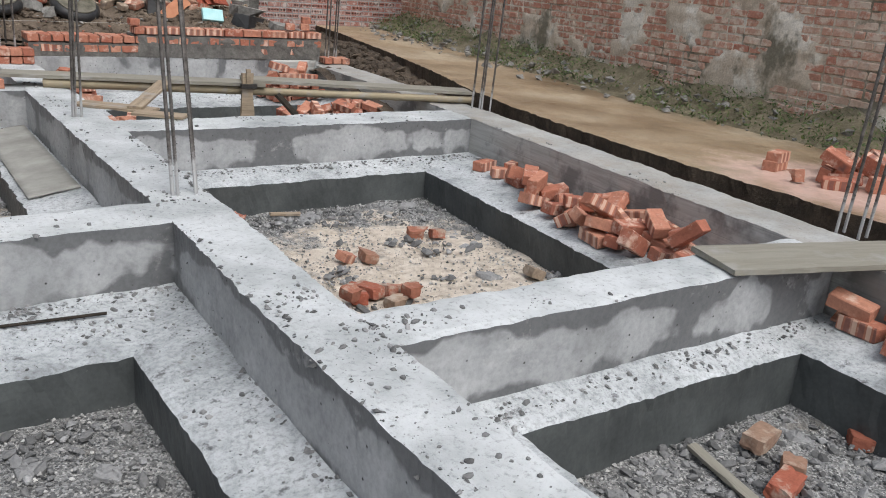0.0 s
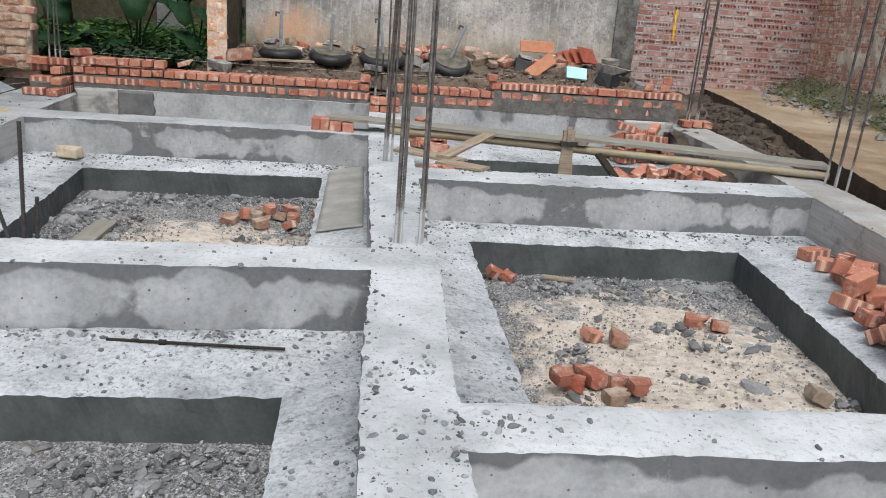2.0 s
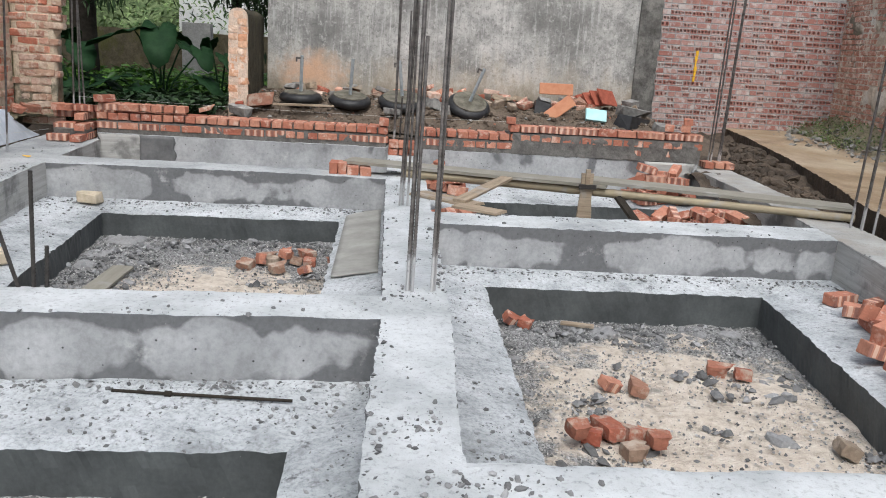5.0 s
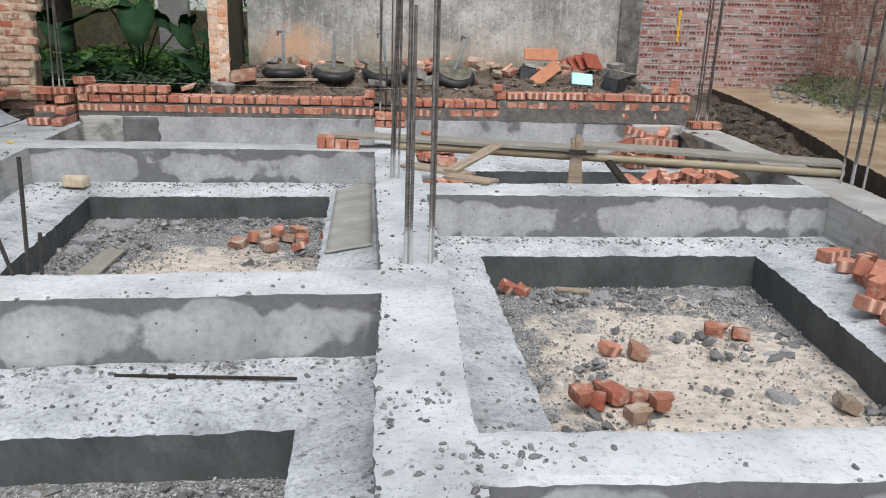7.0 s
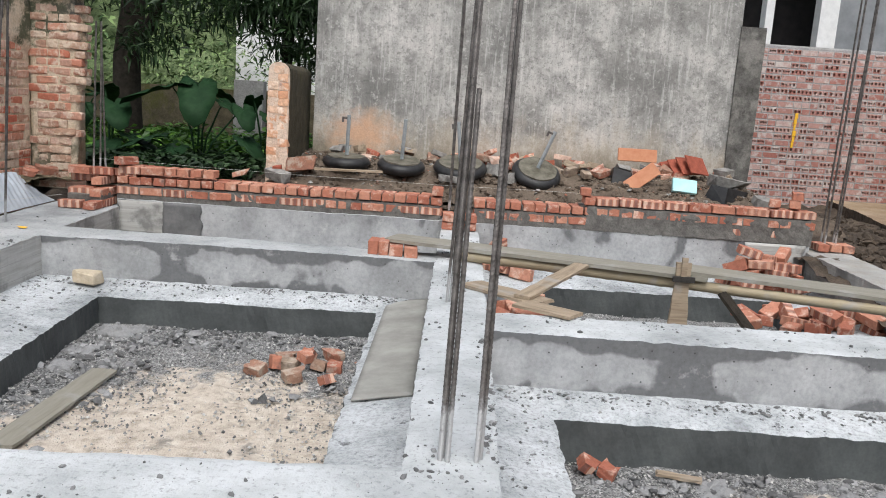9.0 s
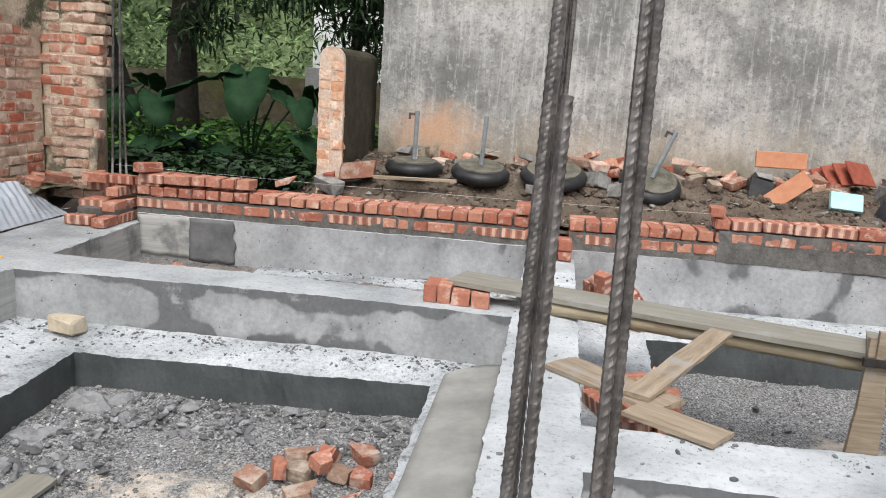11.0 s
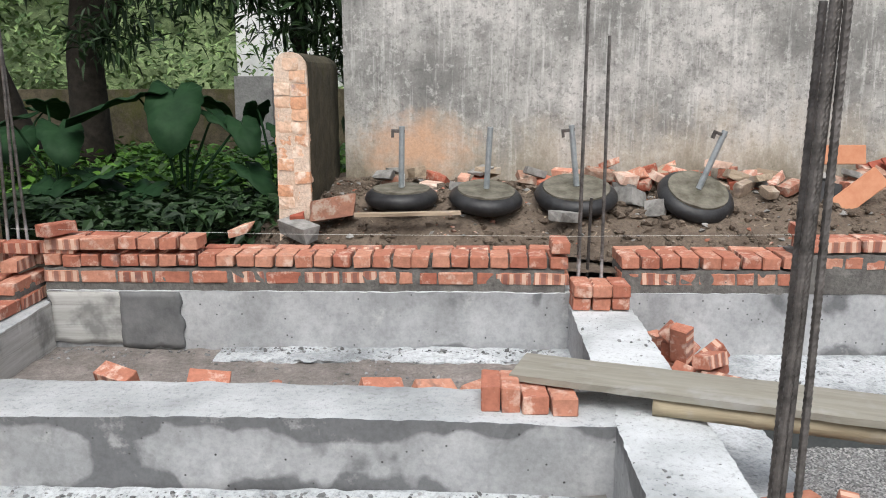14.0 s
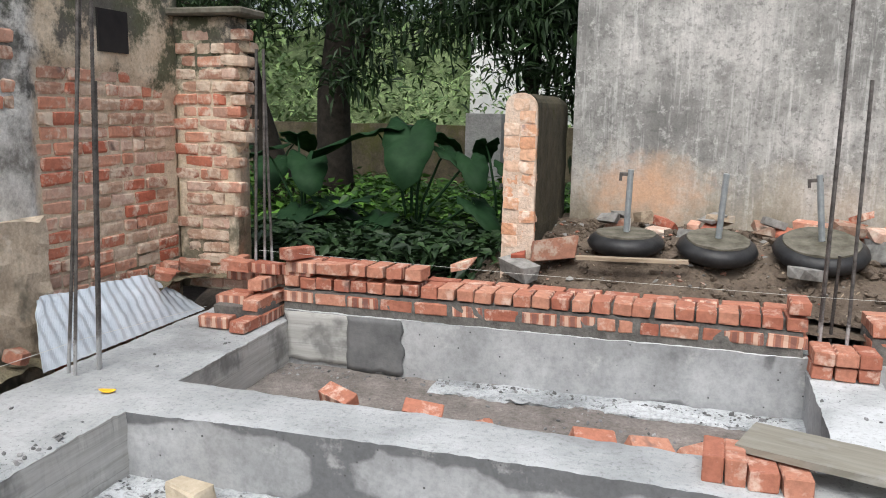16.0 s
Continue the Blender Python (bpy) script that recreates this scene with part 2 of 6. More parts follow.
def wood_mat(name, a, b, axis=0):
    k = Mat(name, 0.75).vary()
    s = [9.0, 9.0, 9.0]
    s[axis] = 0.8
    f = k.noise(3.0, 6, 0.7, k.stretch(*s), 0.6)
    c = k.ramp(f, (0.3, a), (0.7, b))
    c = k.mix(k.ramp(k.noise(5, 4), (0.55, 0.0), (0.70, 0.7)), c, (0.33, 0.32, 0.30))
    return k.color(c).bump(f, 0.4, 0.006).m


def leaf_mat(name, a, b, rough=0.45):
    k = Mat(name, rough)
    g = k.n.new("ShaderNodeNewGeometry")
    c = k.ramp(g.outputs["Random Per Island"], (0.0, a), (1.0, b))
    c = k.mix(0.5, c, k.ramp(k.noise(3, 3), (0.3, 0.4), (0.7, 1.0)), "MULTIPLY")
    k.b.inputs["Transmission Weight"].default_value = 0.0
    return k.color(c).m


def crumb_mat(name, a, b):
    """Loose stones: every piece its own grey."""
    k = Mat(name, 0.9)
    g = k.n.new("ShaderNodeNewGeometry")
    c = k.ramp(g.outputs["Random Per Island"], (0.0, a), (0.75, tuple((p + q) / 2 for p, q in zip(a, b))), (1.0, b))
    c = k.mix(0.5, c, k.ramp(k.noise(60, 4, 0.7), (0.3, 0.45), (0.65, 1.0)), "MULTIPLY")
    return k.color(c).bump(k.noise(120, 3), 0.5, 0.004).m


def rebar_mat(name, a, b, rough, metal):
    k = Mat(name, rough, metal)
    c = k.ramp(k.noise(14, 5, 0.7), (0.35, a), (0.65, b))
    low = k.math("ADD", k.math("MULTIPLY", k.axis(2), -2.2), k.math("ADD", k.noise(20, 3), 0.25))
    c = k.mix(k.ramp(low, (0.20, 0.0), (0.42, 1.0)), c, (0.42, 0.42, 0.42))
    return k.color(c).bump(k.noise(90, 3), 0.3, 0.002).m


M_TOP_MUD, M_BOARDED = concrete_top("muddy_concrete_top", 0.72, 0.75), board_marked()
M_TOP, M_TOP_GREY, M_FACE, M_LEDGE, M_PIT, M_FLOOR = concrete_top("concrete_top", 0.87), concrete_top("trowelled_grey_top", 0.70), concrete_face(), concrete_ledge(), pit_side(), pit_floor()
M_DIRT = soil("damp_dirt_floor", (0.14, 0.125, 0.112), (0.34, 0.305, 0.28))
M_MOUND = soil("brown_soil", (0.085, 0.062, 0.044), (0.21, 0.165, 0.125))
M_GARDEN = soil("dark_garden_soil", (0.03, 0.026, 0.02), (0.07, 0.06, 0.045))
# far hedge: distance haze is put into its pale green
M_HEDGE_HAZED = soil("haze_paled_hedge", (0.06, 0.10, 0.035), (0.28, 0.36, 0.17))
M_BANK = soil("mossy_bank_soil", (0.12, 0.105, 0.06), (0.33, 0.285, 0.195))
M_TRENCH = soil("wet_trench_earth", (0.035, 0.027, 0.02), (0.14, 0.105, 0.075), 0.7)
M_BRICK = brick_mat("new_red_brick", (0.36, 0.125, 0.080), (0.45, 0.185, 0.120), (0.53, 0.26, 0.175), (0.64, 0.47, 0.38), (0.16, 0.10, 0.09), 0.54, True)
M_BRICK_D = brick_mat("dusty_brick", (0.36, 0.10, 0.06), (0.33, 0.17, 0.115), (0.30, 0.235, 0.175), (0.44, 0.37, 0.30), (0.12, 0.09, 0.08), 0.50)
M_BRICK_OLD = brick_mat("old_red_brick", (0.50, 0.155, 0.095), (0.60, 0.30, 0.205), (0.60, 0.43, 0.345), (0.70, 0.60, 0.49), (0.12, 0.09, 0.08), 0.50)
M_BRICK_PINK = brick_mat("pink_grey_brick", (0.36, 0.15, 0.12), (0.44, 0.24, 0.205), (0.52, 0.38, 0.345), (0.54, 0.50, 0.475), (0.16, 0.11, 0.105), 0.50)
M_BRICK_OLD_R = brick_mat("pale_old_brick", (0.46, 0.21, 0.15), (0.55, 0.32, 0.24), (0.60, 0.44, 0.35), (0.66, 0.57, 0.48), (0.13, 0.10, 0.085), 0.47)
M_BRICK_PALE = brick_mat("pale_orange_brick", (0.64, 0.34, 0.20), (0.70, 0.43, 0.28), (0.72, 0.54, 0.41), (0.78, 0.67, 0.56), (0.36, 0.29, 0.28), 0.5)
M_MORTAR = mortar_mat("fresh_mortar", (0.09, 0.085, 0.078), (0.22, 0.21, 0.195))
M_MORTAR_OLD = mortar_mat("old_lime_mortar", (0.44, 0.35, 0.255), (0.66, 0.56, 0.44), (0.11, 0.105, 0.08), (0.70, 0.63, 0.54))
M_MORTAR_MOSS = mortar_mat("mossy_render", (0.50, 0.42, 0.33), (0.70, 0.62, 0.52), (0.20, 0.185, 0.14), (0.80, 0.76, 0.68))
M_MORTAR_GREY = mortar_mat("grey_cement_joint", (0.27, 0.265, 0.26), (0.43, 0.42, 0.41))


def old_render_mat():
    """Tan lime mortar; the render left on it is grey-white, and grown with black-green moss at the top."""
    k = Mat("old_lime_render", 0.9)
    c = k.ramp(k.noise(7, 5, 0.7), (0.3, (0.54, 0.435, 0.31)), (0.7, (0.76, 0.66, 0.52)))
    away = k.math("ADD", k.math("SUBTRACT", 4.86, k.axis(1)), k.math("MULTIPLY", k.math("SUBTRACT", k.noise(2.4, 5, 0.7), 0.5), 0.35))
    c = k.mix(k.ramp(away, (0.0, 0.0), (0.12, 0.9)), c, k.ramp(k.noise(3.0, 6, 0.7), (0.38, (0.18, 0.18, 0.172)), (0.50, (0.55, 0.55, 0.53)), (0.62, (0.76, 0.76, 0.74))))
    up = k.math("ADD", k.math("MULTIPLY", k.math("MINIMUM", k.math("SUBTRACT", k.axis(2), 1.45), 0.30), 0.42), k.noise(2.6, 6, 0.75))
    moss = k.mix(k.ramp(k.noise(1.4, 3), (0.45, 0.0), (0.55, 1.0)), (0.085, 0.085, 0.078), (0.075, 0.090, 0.052))
    c = k.mix(k.ramp(up, (0.56, 0.0), (0.66, 0.92)), c, moss)
    foot = k.math("SUBTRACT", k.noise(1.9, 5, 0.7), k.math("MULTIPLY", k.math("MAXIMUM", k.math("SUBTRACT", k.axis(2), 0.55), 0.0), 1.5))
    c = k.mix(k.ramp(foot, (0.50, 0.0), (0.60, 0.8)), c, (0.10, 0.10, 0.065))
    c = k.mix(0.5, c, k.ramp(k.noise(45, 4, 0.7), (0.3, 0.4), (0.6, 1.0)), "MULTIPLY")
    return k.color(c).bump(k.mix(0.4, k.noise(22, 5), k.noise(90, 3)), 0.8, 0.016).m


M_OLD_RENDER = old_render_mat()
M_RENDER = plaster_mat()
M_STUB = mortar_mat("mossy_brown_render", (0.07, 0.06, 0.038), (0.19, 0.155, 0.10), (0.10, 0.10, 0.03))
M_TIN = plain("galvanised_tin", (0.52, 0.58, 0.64), (0.74, 0.79, 0.84), 7, 0.42, 0.35, 0.25)
M_WOOD = wood_mat("weathered_plank", (0.20, 0.15, 0.10), (0.42, 0.34, 0.25))
M_BOARD = wood_mat("cement_stained_board", (0.205, 0.19, 0.155), (0.30, 0.285, 0.24))
M_BAMBOO = wood_mat("dry_bamboo", (0.24, 0.195, 0.125), (0.42, 0.36, 0.25))
M_STEEL = rebar_mat("dark_ribbed_steel", (0.05, 0.046, 0.042), (0.175, 0.16, 0.15), 0.5, 0.4)
M_TYRE = plain("old_rubber", (0.010, 0.010, 0.011), (0.036, 0.036, 0.037), 9, 0.42)
M_CAP = plain("dirty_concrete_fill", (0.065, 0.06, 0.042), (0.20, 0.185, 0.15), 9, 0.9, 0.0, 0.6)
M_PIPE = plain("grey_pipe", (0.22, 0.25, 0.26), (0.40, 0.43, 0.44), 12, 0.5, 0.3)
M_WHITE = plain("white_paint", (0.62, 0.62, 0.61), (0.80, 0.80, 0.79), 6, 0.6)
M_STONE = plain("broken_grey_concrete", (0.14, 0.135, 0.125), (0.34, 0.33, 0.31), 14, 0.9, 0.0, 0.6, True)
M_CRUMB = crumb_mat("mortar_crumbs", (0.10, 0.10, 0.10), (0.40, 0.40, 0.40))
M_GRAVEL = crumb_mat("crushed_stone", (0.10, 0.10, 0.10), (0.62, 0.61, 0.59))
M_TILE = plain("terracotta_tile", (0.46, 0.19, 0.10), (0.56, 0.27, 0.155), 10, 0.7, 0.0, 0.2, True)
M_ROOFT = plain("red_roof_tile", (0.22, 0.055, 0.035), (0.36, 0.10, 0.06), 14, 0.8, 0.0, 0.4, True)
M_BLUE = plain("pale_blue_plastic", (0.34, 0.64, 0.66), (0.50, 0.74, 0.75), 6, 0.5)
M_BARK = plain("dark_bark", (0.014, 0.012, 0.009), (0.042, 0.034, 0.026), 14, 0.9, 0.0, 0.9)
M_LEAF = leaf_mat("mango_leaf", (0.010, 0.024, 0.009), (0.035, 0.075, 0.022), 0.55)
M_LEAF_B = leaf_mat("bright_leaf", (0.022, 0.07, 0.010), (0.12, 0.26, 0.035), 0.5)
# leaves of the far trees, paled in colour to give distance haze
M_LEAF_HAZED = leaf_mat("haze_paled_far_leaf", (0.05, 0.11, 0.03), (0.27, 0.38, 0.14), 0.6)
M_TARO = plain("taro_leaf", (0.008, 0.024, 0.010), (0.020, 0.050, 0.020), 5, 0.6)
M_TARO.node_tree.nodes["Principled BSDF"].inputs["Specular IOR Level"].default_value = 0.08
M_WEED = leaf_mat("weed_leaf", (0.06, 0.11, 0.03), (0.19, 0.25, 0.09), 0.6)
M_STRING = plain("white_string", (0.6, 0.6, 0.56), (0.75, 0.75, 0.7), 20, 0.8)
M_YELLOW = plain("yellow_paint", (0.75, 0.42, 0.02), (0.85, 0.5, 0.04), 20, 0.7)
# near-black that carries the shade inside openings as colour
M_DARK = plain("indoor_shade_dark", (0.012, 0.011, 0.012), (0.03, 0.027, 0.026), 3, 0.8)
M_HOUSE = plain("pale_house_paint", (0.52, 0.53, 0.54), (0.68, 0.69, 0.70), 3, 0.7)


def yard_mat():
    """A muddy concrete yard, wet in the hollows."""
    k = Mat("muddy_yard", 0.6, 0.0, 0.5)
    c = k.ramp(k.noise(0.9, 6, 0.6), (0.32, (0.21, 0.145, 0.085)), (0.5, (0.33, 0.245, 0.155)), (0.68, (0.45, 0.37, 0.265)))
    wet = k.ramp(k.noise(0.7, 4, 0.55, k.stretch(1, 0.7, 1)), (0.42, 0.0), (0.56, 1.0))
    c = k.mix(0.45, c, k.ramp(k.noise(30, 5, 0.7), (0.3, 0.45), (0.6, 1.0)), "MULTIPLY")
    dx = k.math("SUBTRACT", k.axis(0), 4.55)
    dy = k.math("MULTIPLY", k.math("SUBTRACT", k.axis(1), -0.9), 0.7)
    rr = k.math("SQRT", k.math("ADD", k.math("MULTIPLY", dx, dx), k.math("MULTIPLY", dy, dy)))
    rr = k.math("ADD", rr, k.math("MULTIPLY", k.math("SUBTRACT", k.noise(4, 6, 0.75), 0.5), 1.3))
    c = k.mix(k.ramp(rr, (0.42, 0.8), (0.85, 0.0)), c, (0.66, 0.47, 0.41))
    return k.color(c).rough(k.ramp(wet, (0, 0.75), (1, 0.30))).bump(k.mix(0.5, k.noise(8, 5), k.noise(50, 4)), 0.35, 0.015).m


M_YARD = yard_mat()


# ---- building helpers ----
def obj(name, verts, faces, mats, parent=None, smooth=False, mat_index=None):
    me = bpy.data.meshes.new(name)
    me.from_pydata([tuple(v) for v in verts], [], faces)
    for m in mats if isinstance(mats, (list, tuple)) else (mats,):
        me.materials.append(m)
    if mat_index is not None:
        me.polygons.foreach_set("material_index", mat_index)
    if smooth:
        me.polygons.foreach_set("use_smooth", [True] * len(me.polygons))
    me.update()
    ob = new(name, me)
    if parent:
        ob.parent = parent
    return ob


def part(name, bm, material, parent, label=""):
    me = bpy.data.meshes.new(name)
    bm.to_mesh(me)
    bm.free()
    me.materials.append(material)
    ob = new(name, me)
    ob.parent = parent
    return tagged(ob, label) if label else ob


def shared(name, me, parent, m):
    ob = new(name, me)
    ob.parent = parent
    ob.matrix_basis = m
    return ob


def thing(name, m=None):
    ob = new(name)
    ob.empty_display_size = 0.1
    if m is not None:
        ob.matrix_basis = m
    return ob


def nz(x, y, z=0.0):
    return noise.noise(Vector((x, y, z)))


def fbm(x, y, z=0.0):
    return nz(x, y, z) + 0.5 * nz(2.1 * x, 2.1 * y, 2.1 * z + 3) + 0.25 * nz(4.3 * x, 4.3 * y, 4.3 * z + 7)


def lerp_line(pts, s):
    """A point on a polyline at s in 0..1 of its first coordinate steps."""
    seg = s * (len(pts) - 1)
    i = min(int(seg), len(pts) - 2)
    f = seg - i
    return [pts[i][k] + f * (pts[i + 1][k] - pts[i][k]) for k in range(2)]


def strip(left, right, ztop, zl, zr, step=0.04, rag=0.0085, wave=0.007, mats=(0, 1, 1), rise=0.0):
    """A cast strip between two plan lines: ragged arrises, uneven top, sides down to zl and zr. Returns verts, faces, material numbers."""
    length = math.dist(left[0], left[-1])
    wide = max(math.dist(left[0], right[0]), math.dist(left[-1], right[-1]))
    n, k, h = max(2, int(length / step)), max(2, int(wide / step)), 5
    verts, faces, mi = [], [], []
    cols = h + 1 + k + h
    for i in range(n + 1):
        a, b = lerp_line(left, i / n), lerp_line(right, i / n)
        d = Vector((b[0] - a[0], b[1] - a[1]))
        u = d.normalized()
        row = []
        for j in range(h):
            f = j / h
            row.append((a[0], a[1], (zl + f * (ztop - zl)) if zl is not None else ztop, 0))
        for j in range(k + 1):
            row.append((a[0] + d.x * j / k, a[1] + d.y * j / k, ztop + rise * (1 - j / k), 1))
        for j in range(1, h + 1):
            f = j / h
            row.append((b[0], b[1], (ztop + f * (zr - ztop)) if zr is not None else ztop, 2))
        for j, (x, y, z, kind) in enumerate(row):
            edge = 1.0 if j in (h, h + k) else 0.45
            if not (kind == 1 and h < j < h + k):
                w = rag * edge * (0.8 * fbm(x * 7, y * 7, z * 9) + 0.9 * nz(x * 31, y * 31, z * 20))
                x, y = x + u.x * w, y + u.y * w
            if kind == 1:
                z += wave * (fbm(x * 3.1, y * 3.1) + 0.45 * nz(x * 23, y * 23)) - (0.006 + 0.006 * nz(x * 17, y * 17) if edge == 1.0 else 0)
            verts.append((x, y, z))
    for i in range(n):
        for j in range(cols - 1):
            if (zl is None and j < h) or (zr is None and j >= h + k):
                continue
            p = i * cols + j
            faces.append((p, p + 1, p + cols + 1, p + cols))
            mi.append(mats[1] if j < h else mats[2] if j >= h + k else mats[0])
    for i0, flip in ((0, True), (n * cols, False)):
        loop = [i0 + j for j in range(cols)]
        faces.append(tuple(loop if flip else loop[::-1]))
        mi.append(mats[1])
    return verts, faces, mi


def fix_normals(ob):
    bm = bmesh.new()
    bm.from_mesh(ob.data)
    bmesh.ops.recalc_face_normals(bm, faces=bm.faces)
    bm.to_mesh(ob.data)
    bm.free()
    return ob


def joined(name, pieces, mats, parent=None, smooth=False):
    verts, faces, mi = [], [], []
    for v, f, m in pieces:
        o = len(verts)
        verts += v
        faces += [tuple(o + q for q in g) for g in f]
        mi += m
    return obj(name, verts, faces, mats, parent, smooth, mi)


def beam(name, left, right, label, ztop=0.0, zbot=-0.44, top=None, face=None):
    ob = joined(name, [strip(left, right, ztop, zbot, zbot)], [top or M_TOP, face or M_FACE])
    fix_normals(ob)
    return tagged(ob, label, "foundation beam", "cast foundation beams", "structure")


def footing(name, outer, inner, z=-0.385, deep=-0.78):
    """A ledge round a pit. outer and inner: four plan corners in the same order."""
    pieces = []
    for i in range(4):
        j = (i + 1) % 4
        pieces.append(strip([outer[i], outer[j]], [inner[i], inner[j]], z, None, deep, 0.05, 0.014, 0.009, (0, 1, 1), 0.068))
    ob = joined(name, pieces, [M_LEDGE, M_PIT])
    fix_normals(ob)
    return tagged(ob, "rough grey concrete footing ledge round a pit", "footing", "footing ledges", "structure")


def ground_patch(name, corners, z, mat, label, amp=0.02, step=0.05, sand=None, freq=2.6, category="ground", zfun=None):
    """A four-cornered patch of uneven ground. sand: centre and radius of a sandy middle."""
    a, b, c, d = [Vector(p) for p in corners]
    n = max(2, int(max((b - a).length, (c - d).length) / step))
    k = max(2, int(max((d - a).length, (c - b).length) / step))
    verts, faces, s = [], [], []
    for i in range(n + 1):
        for j in range(k + 1):
            p = (a.lerp(b, i / n)).lerp(d.lerp(c, i / n), j / k)
            h = z + amp * (fbm(p.x * freq, p.y * freq, z) + 0.5 * nz(p.x * 14, p.y * 14, z))
            if zfun:
                h += zfun(p.x, p.y)
            verts.append((p.x, p.y, h))
            if sand:
                s.append(max(0.0, min(1.0, 1.25 - math.hypot((p.x - sand[0]) / sand[2], (p.y - sand[1]) / sand[3]))))
    for i in range(n):
        for j in range(k):
            q = i * (k + 1) + j
            faces.append((q, q + k + 1, q + k + 2, q + 1))
    ob = fix_normals(obj(name, verts, faces, mat, None, True))
    if ob.data.polygons[0].normal.z < 0:
        ob.data.flip_normals()
    if sand:
        at = ob.data.attributes.new("sand", "FLOAT", "POINT")
        at.data.foreach_set("value", s)
    return tagged(ob, label, category, "", "structure")


PEBBLE_V = [(0, 0, 1), (0.9, 0, 0.1), (0.2, 0.85, 0), (-0.8, 0.4, 0.1), (-0.5, -0.8, 0), (0.4, -0.8, 0.1), (0, 0, -0.7)]
PEBBLE_F = [(0, 1, 2), (0, 2, 3), (0, 3, 4), (0, 4, 5), (0, 5, 1), (6, 2, 1), (6, 3, 2), (6, 4, 3), (6, 5, 4), (6, 1, 5)]


T = 1.618
LUMP_V = [Vector(p).normalized() for p in ((-1, T, 0), (1, T, 0), (-1, -T, 0), (1, -T, 0), (0, -1, T), (0, 1, T), (0, -1, -T), (0, 1, -T), (T, 0, -1), (T, 0, 1), (-T, 0, -1), (-T, 0, 1))]
LUMP_F = [(0, 11, 5), (0, 5, 1), (0, 1, 7), (0, 7, 10), (0, 10, 11), (1, 5, 9), (5, 11, 4), (11, 10, 2), (10, 7, 6), (7, 1, 8),
          (3, 9, 4), (3, 4, 2), (3, 2, 6), (3, 6, 8), (3, 8, 9), (4, 9, 5), (2, 4, 11), (6, 2, 10), (8, 6, 7), (9, 8, 1)]


class Ground:
    """Finds the height of what is already built below a place."""

    def __init__(self):
        bpy.context.view_layer.update()
        self.dg = bpy.context.evaluated_depsgraph_get()

    def z(self, x, y, top=0.35, default=-0.385):
        hit, p, *_ = scene.ray_cast(self.dg, (x, y, top), (0, 0, -1))
        return p.z if hit else default


def scatter(name, spots, mat, label, category, seed, lo, hi, flat=0.6, power=3, long=1.0, lumpy=False):
    """Many small angular stones in one mesh. spots: places (x, y, z)."""
    rnd = random.Random(seed)
    verts, faces = [], []
    for x, y, z in spots:
        r = lo + (hi - lo) * rnd.random() ** power
        m = Euler((rnd.uniform(-0.5, 0.5), rnd.uniform(-0.5, 0.5), rnd.uniform(0, 6.28))).to_matrix()
        ln = rnd.uniform(1.0, long) if long > 1 else 1.0
        o = len(verts)
        for v in (LUMP_V if lumpy else PEBBLE_V):
            p = m @ Vector((v[0] * r * ln * rnd.uniform(0.6, 1.3), v[1] * r * rnd.uniform(0.5, 1.1), v[2] * r * flat * rnd.uniform(0.6, 1.2)))
            verts.append((x + p.x, y + p.y, z + p.z + r * flat * 0.35))
        faces += [tuple(o + q for q in f) for f in (LUMP_F if lumpy else PEBBLE_F)]
    return tagged(obj(name, verts, faces, mat), label, category, "", "stuff")


def spots_in(corners, z, count, seed, clump=0.0, keep=None, below=None):
    """Random places in a four-cornered patch. clump: the share that lies in small clusters."""
    rnd = random.Random(seed)
    a, b, c, d = [Vector(p) for p in corners]
    at = lambda u, v: (a.lerp(b, u)).lerp(d.lerp(c, u), v)
    centres = [at(rnd.random(), rnd.random()) for _ in range(max(3, count // 22))]
    lo = (min(p.x for p in (a, b, c, d)), min(p.y for p in (a, b, c, d)))
    hi = (max(p.x for p in (a, b, c, d)), max(p.y for p in (a, b, c, d)))
    out = []
    while len(out) < count:
        if clump and rnd.random() < clump * 0.8:
            q = rnd.choice(centres)
            p = q + Vector((rnd.gauss(0, 0.07), rnd.gauss(0, 0.05)))
            if not (lo[0] < p.x < hi[0] and lo[1] < p.y < hi[1]):
                continue
        else:
            p = at(rnd.random(), rnd.random())
        if keep and not keep(p.x, p.y, rnd):
            continue
        out.append((p.x, p.y, below.z(p.x, p.y) if below else z))
    return out


def brick_mesh(name, mat, size=(0.22, 0.11, 0.078), bevel=0.005, jit=0.002, seed=0):
    rnd = random.Random(seed)
    bm = bmesh.new()
    bmesh.ops.create_cube(bm, size=1.0)
    for v in bm.verts:
        v.co = Vector((v.co.x * size[0], v.co.y * size[1], v.co.z * size[2]))
    bmesh.ops.bevel(bm, geom=bm.edges[:], offset=bevel, segments=1, affect="EDGES")
    for v in bm.verts:
        v.co += Vector([rnd.uniform(-jit, jit) for _ in range(3)])
    me = bpy.data.meshes.new(name)
    bm.to_mesh(me)
    bm.free()
    me.materials.append(mat)
    return me


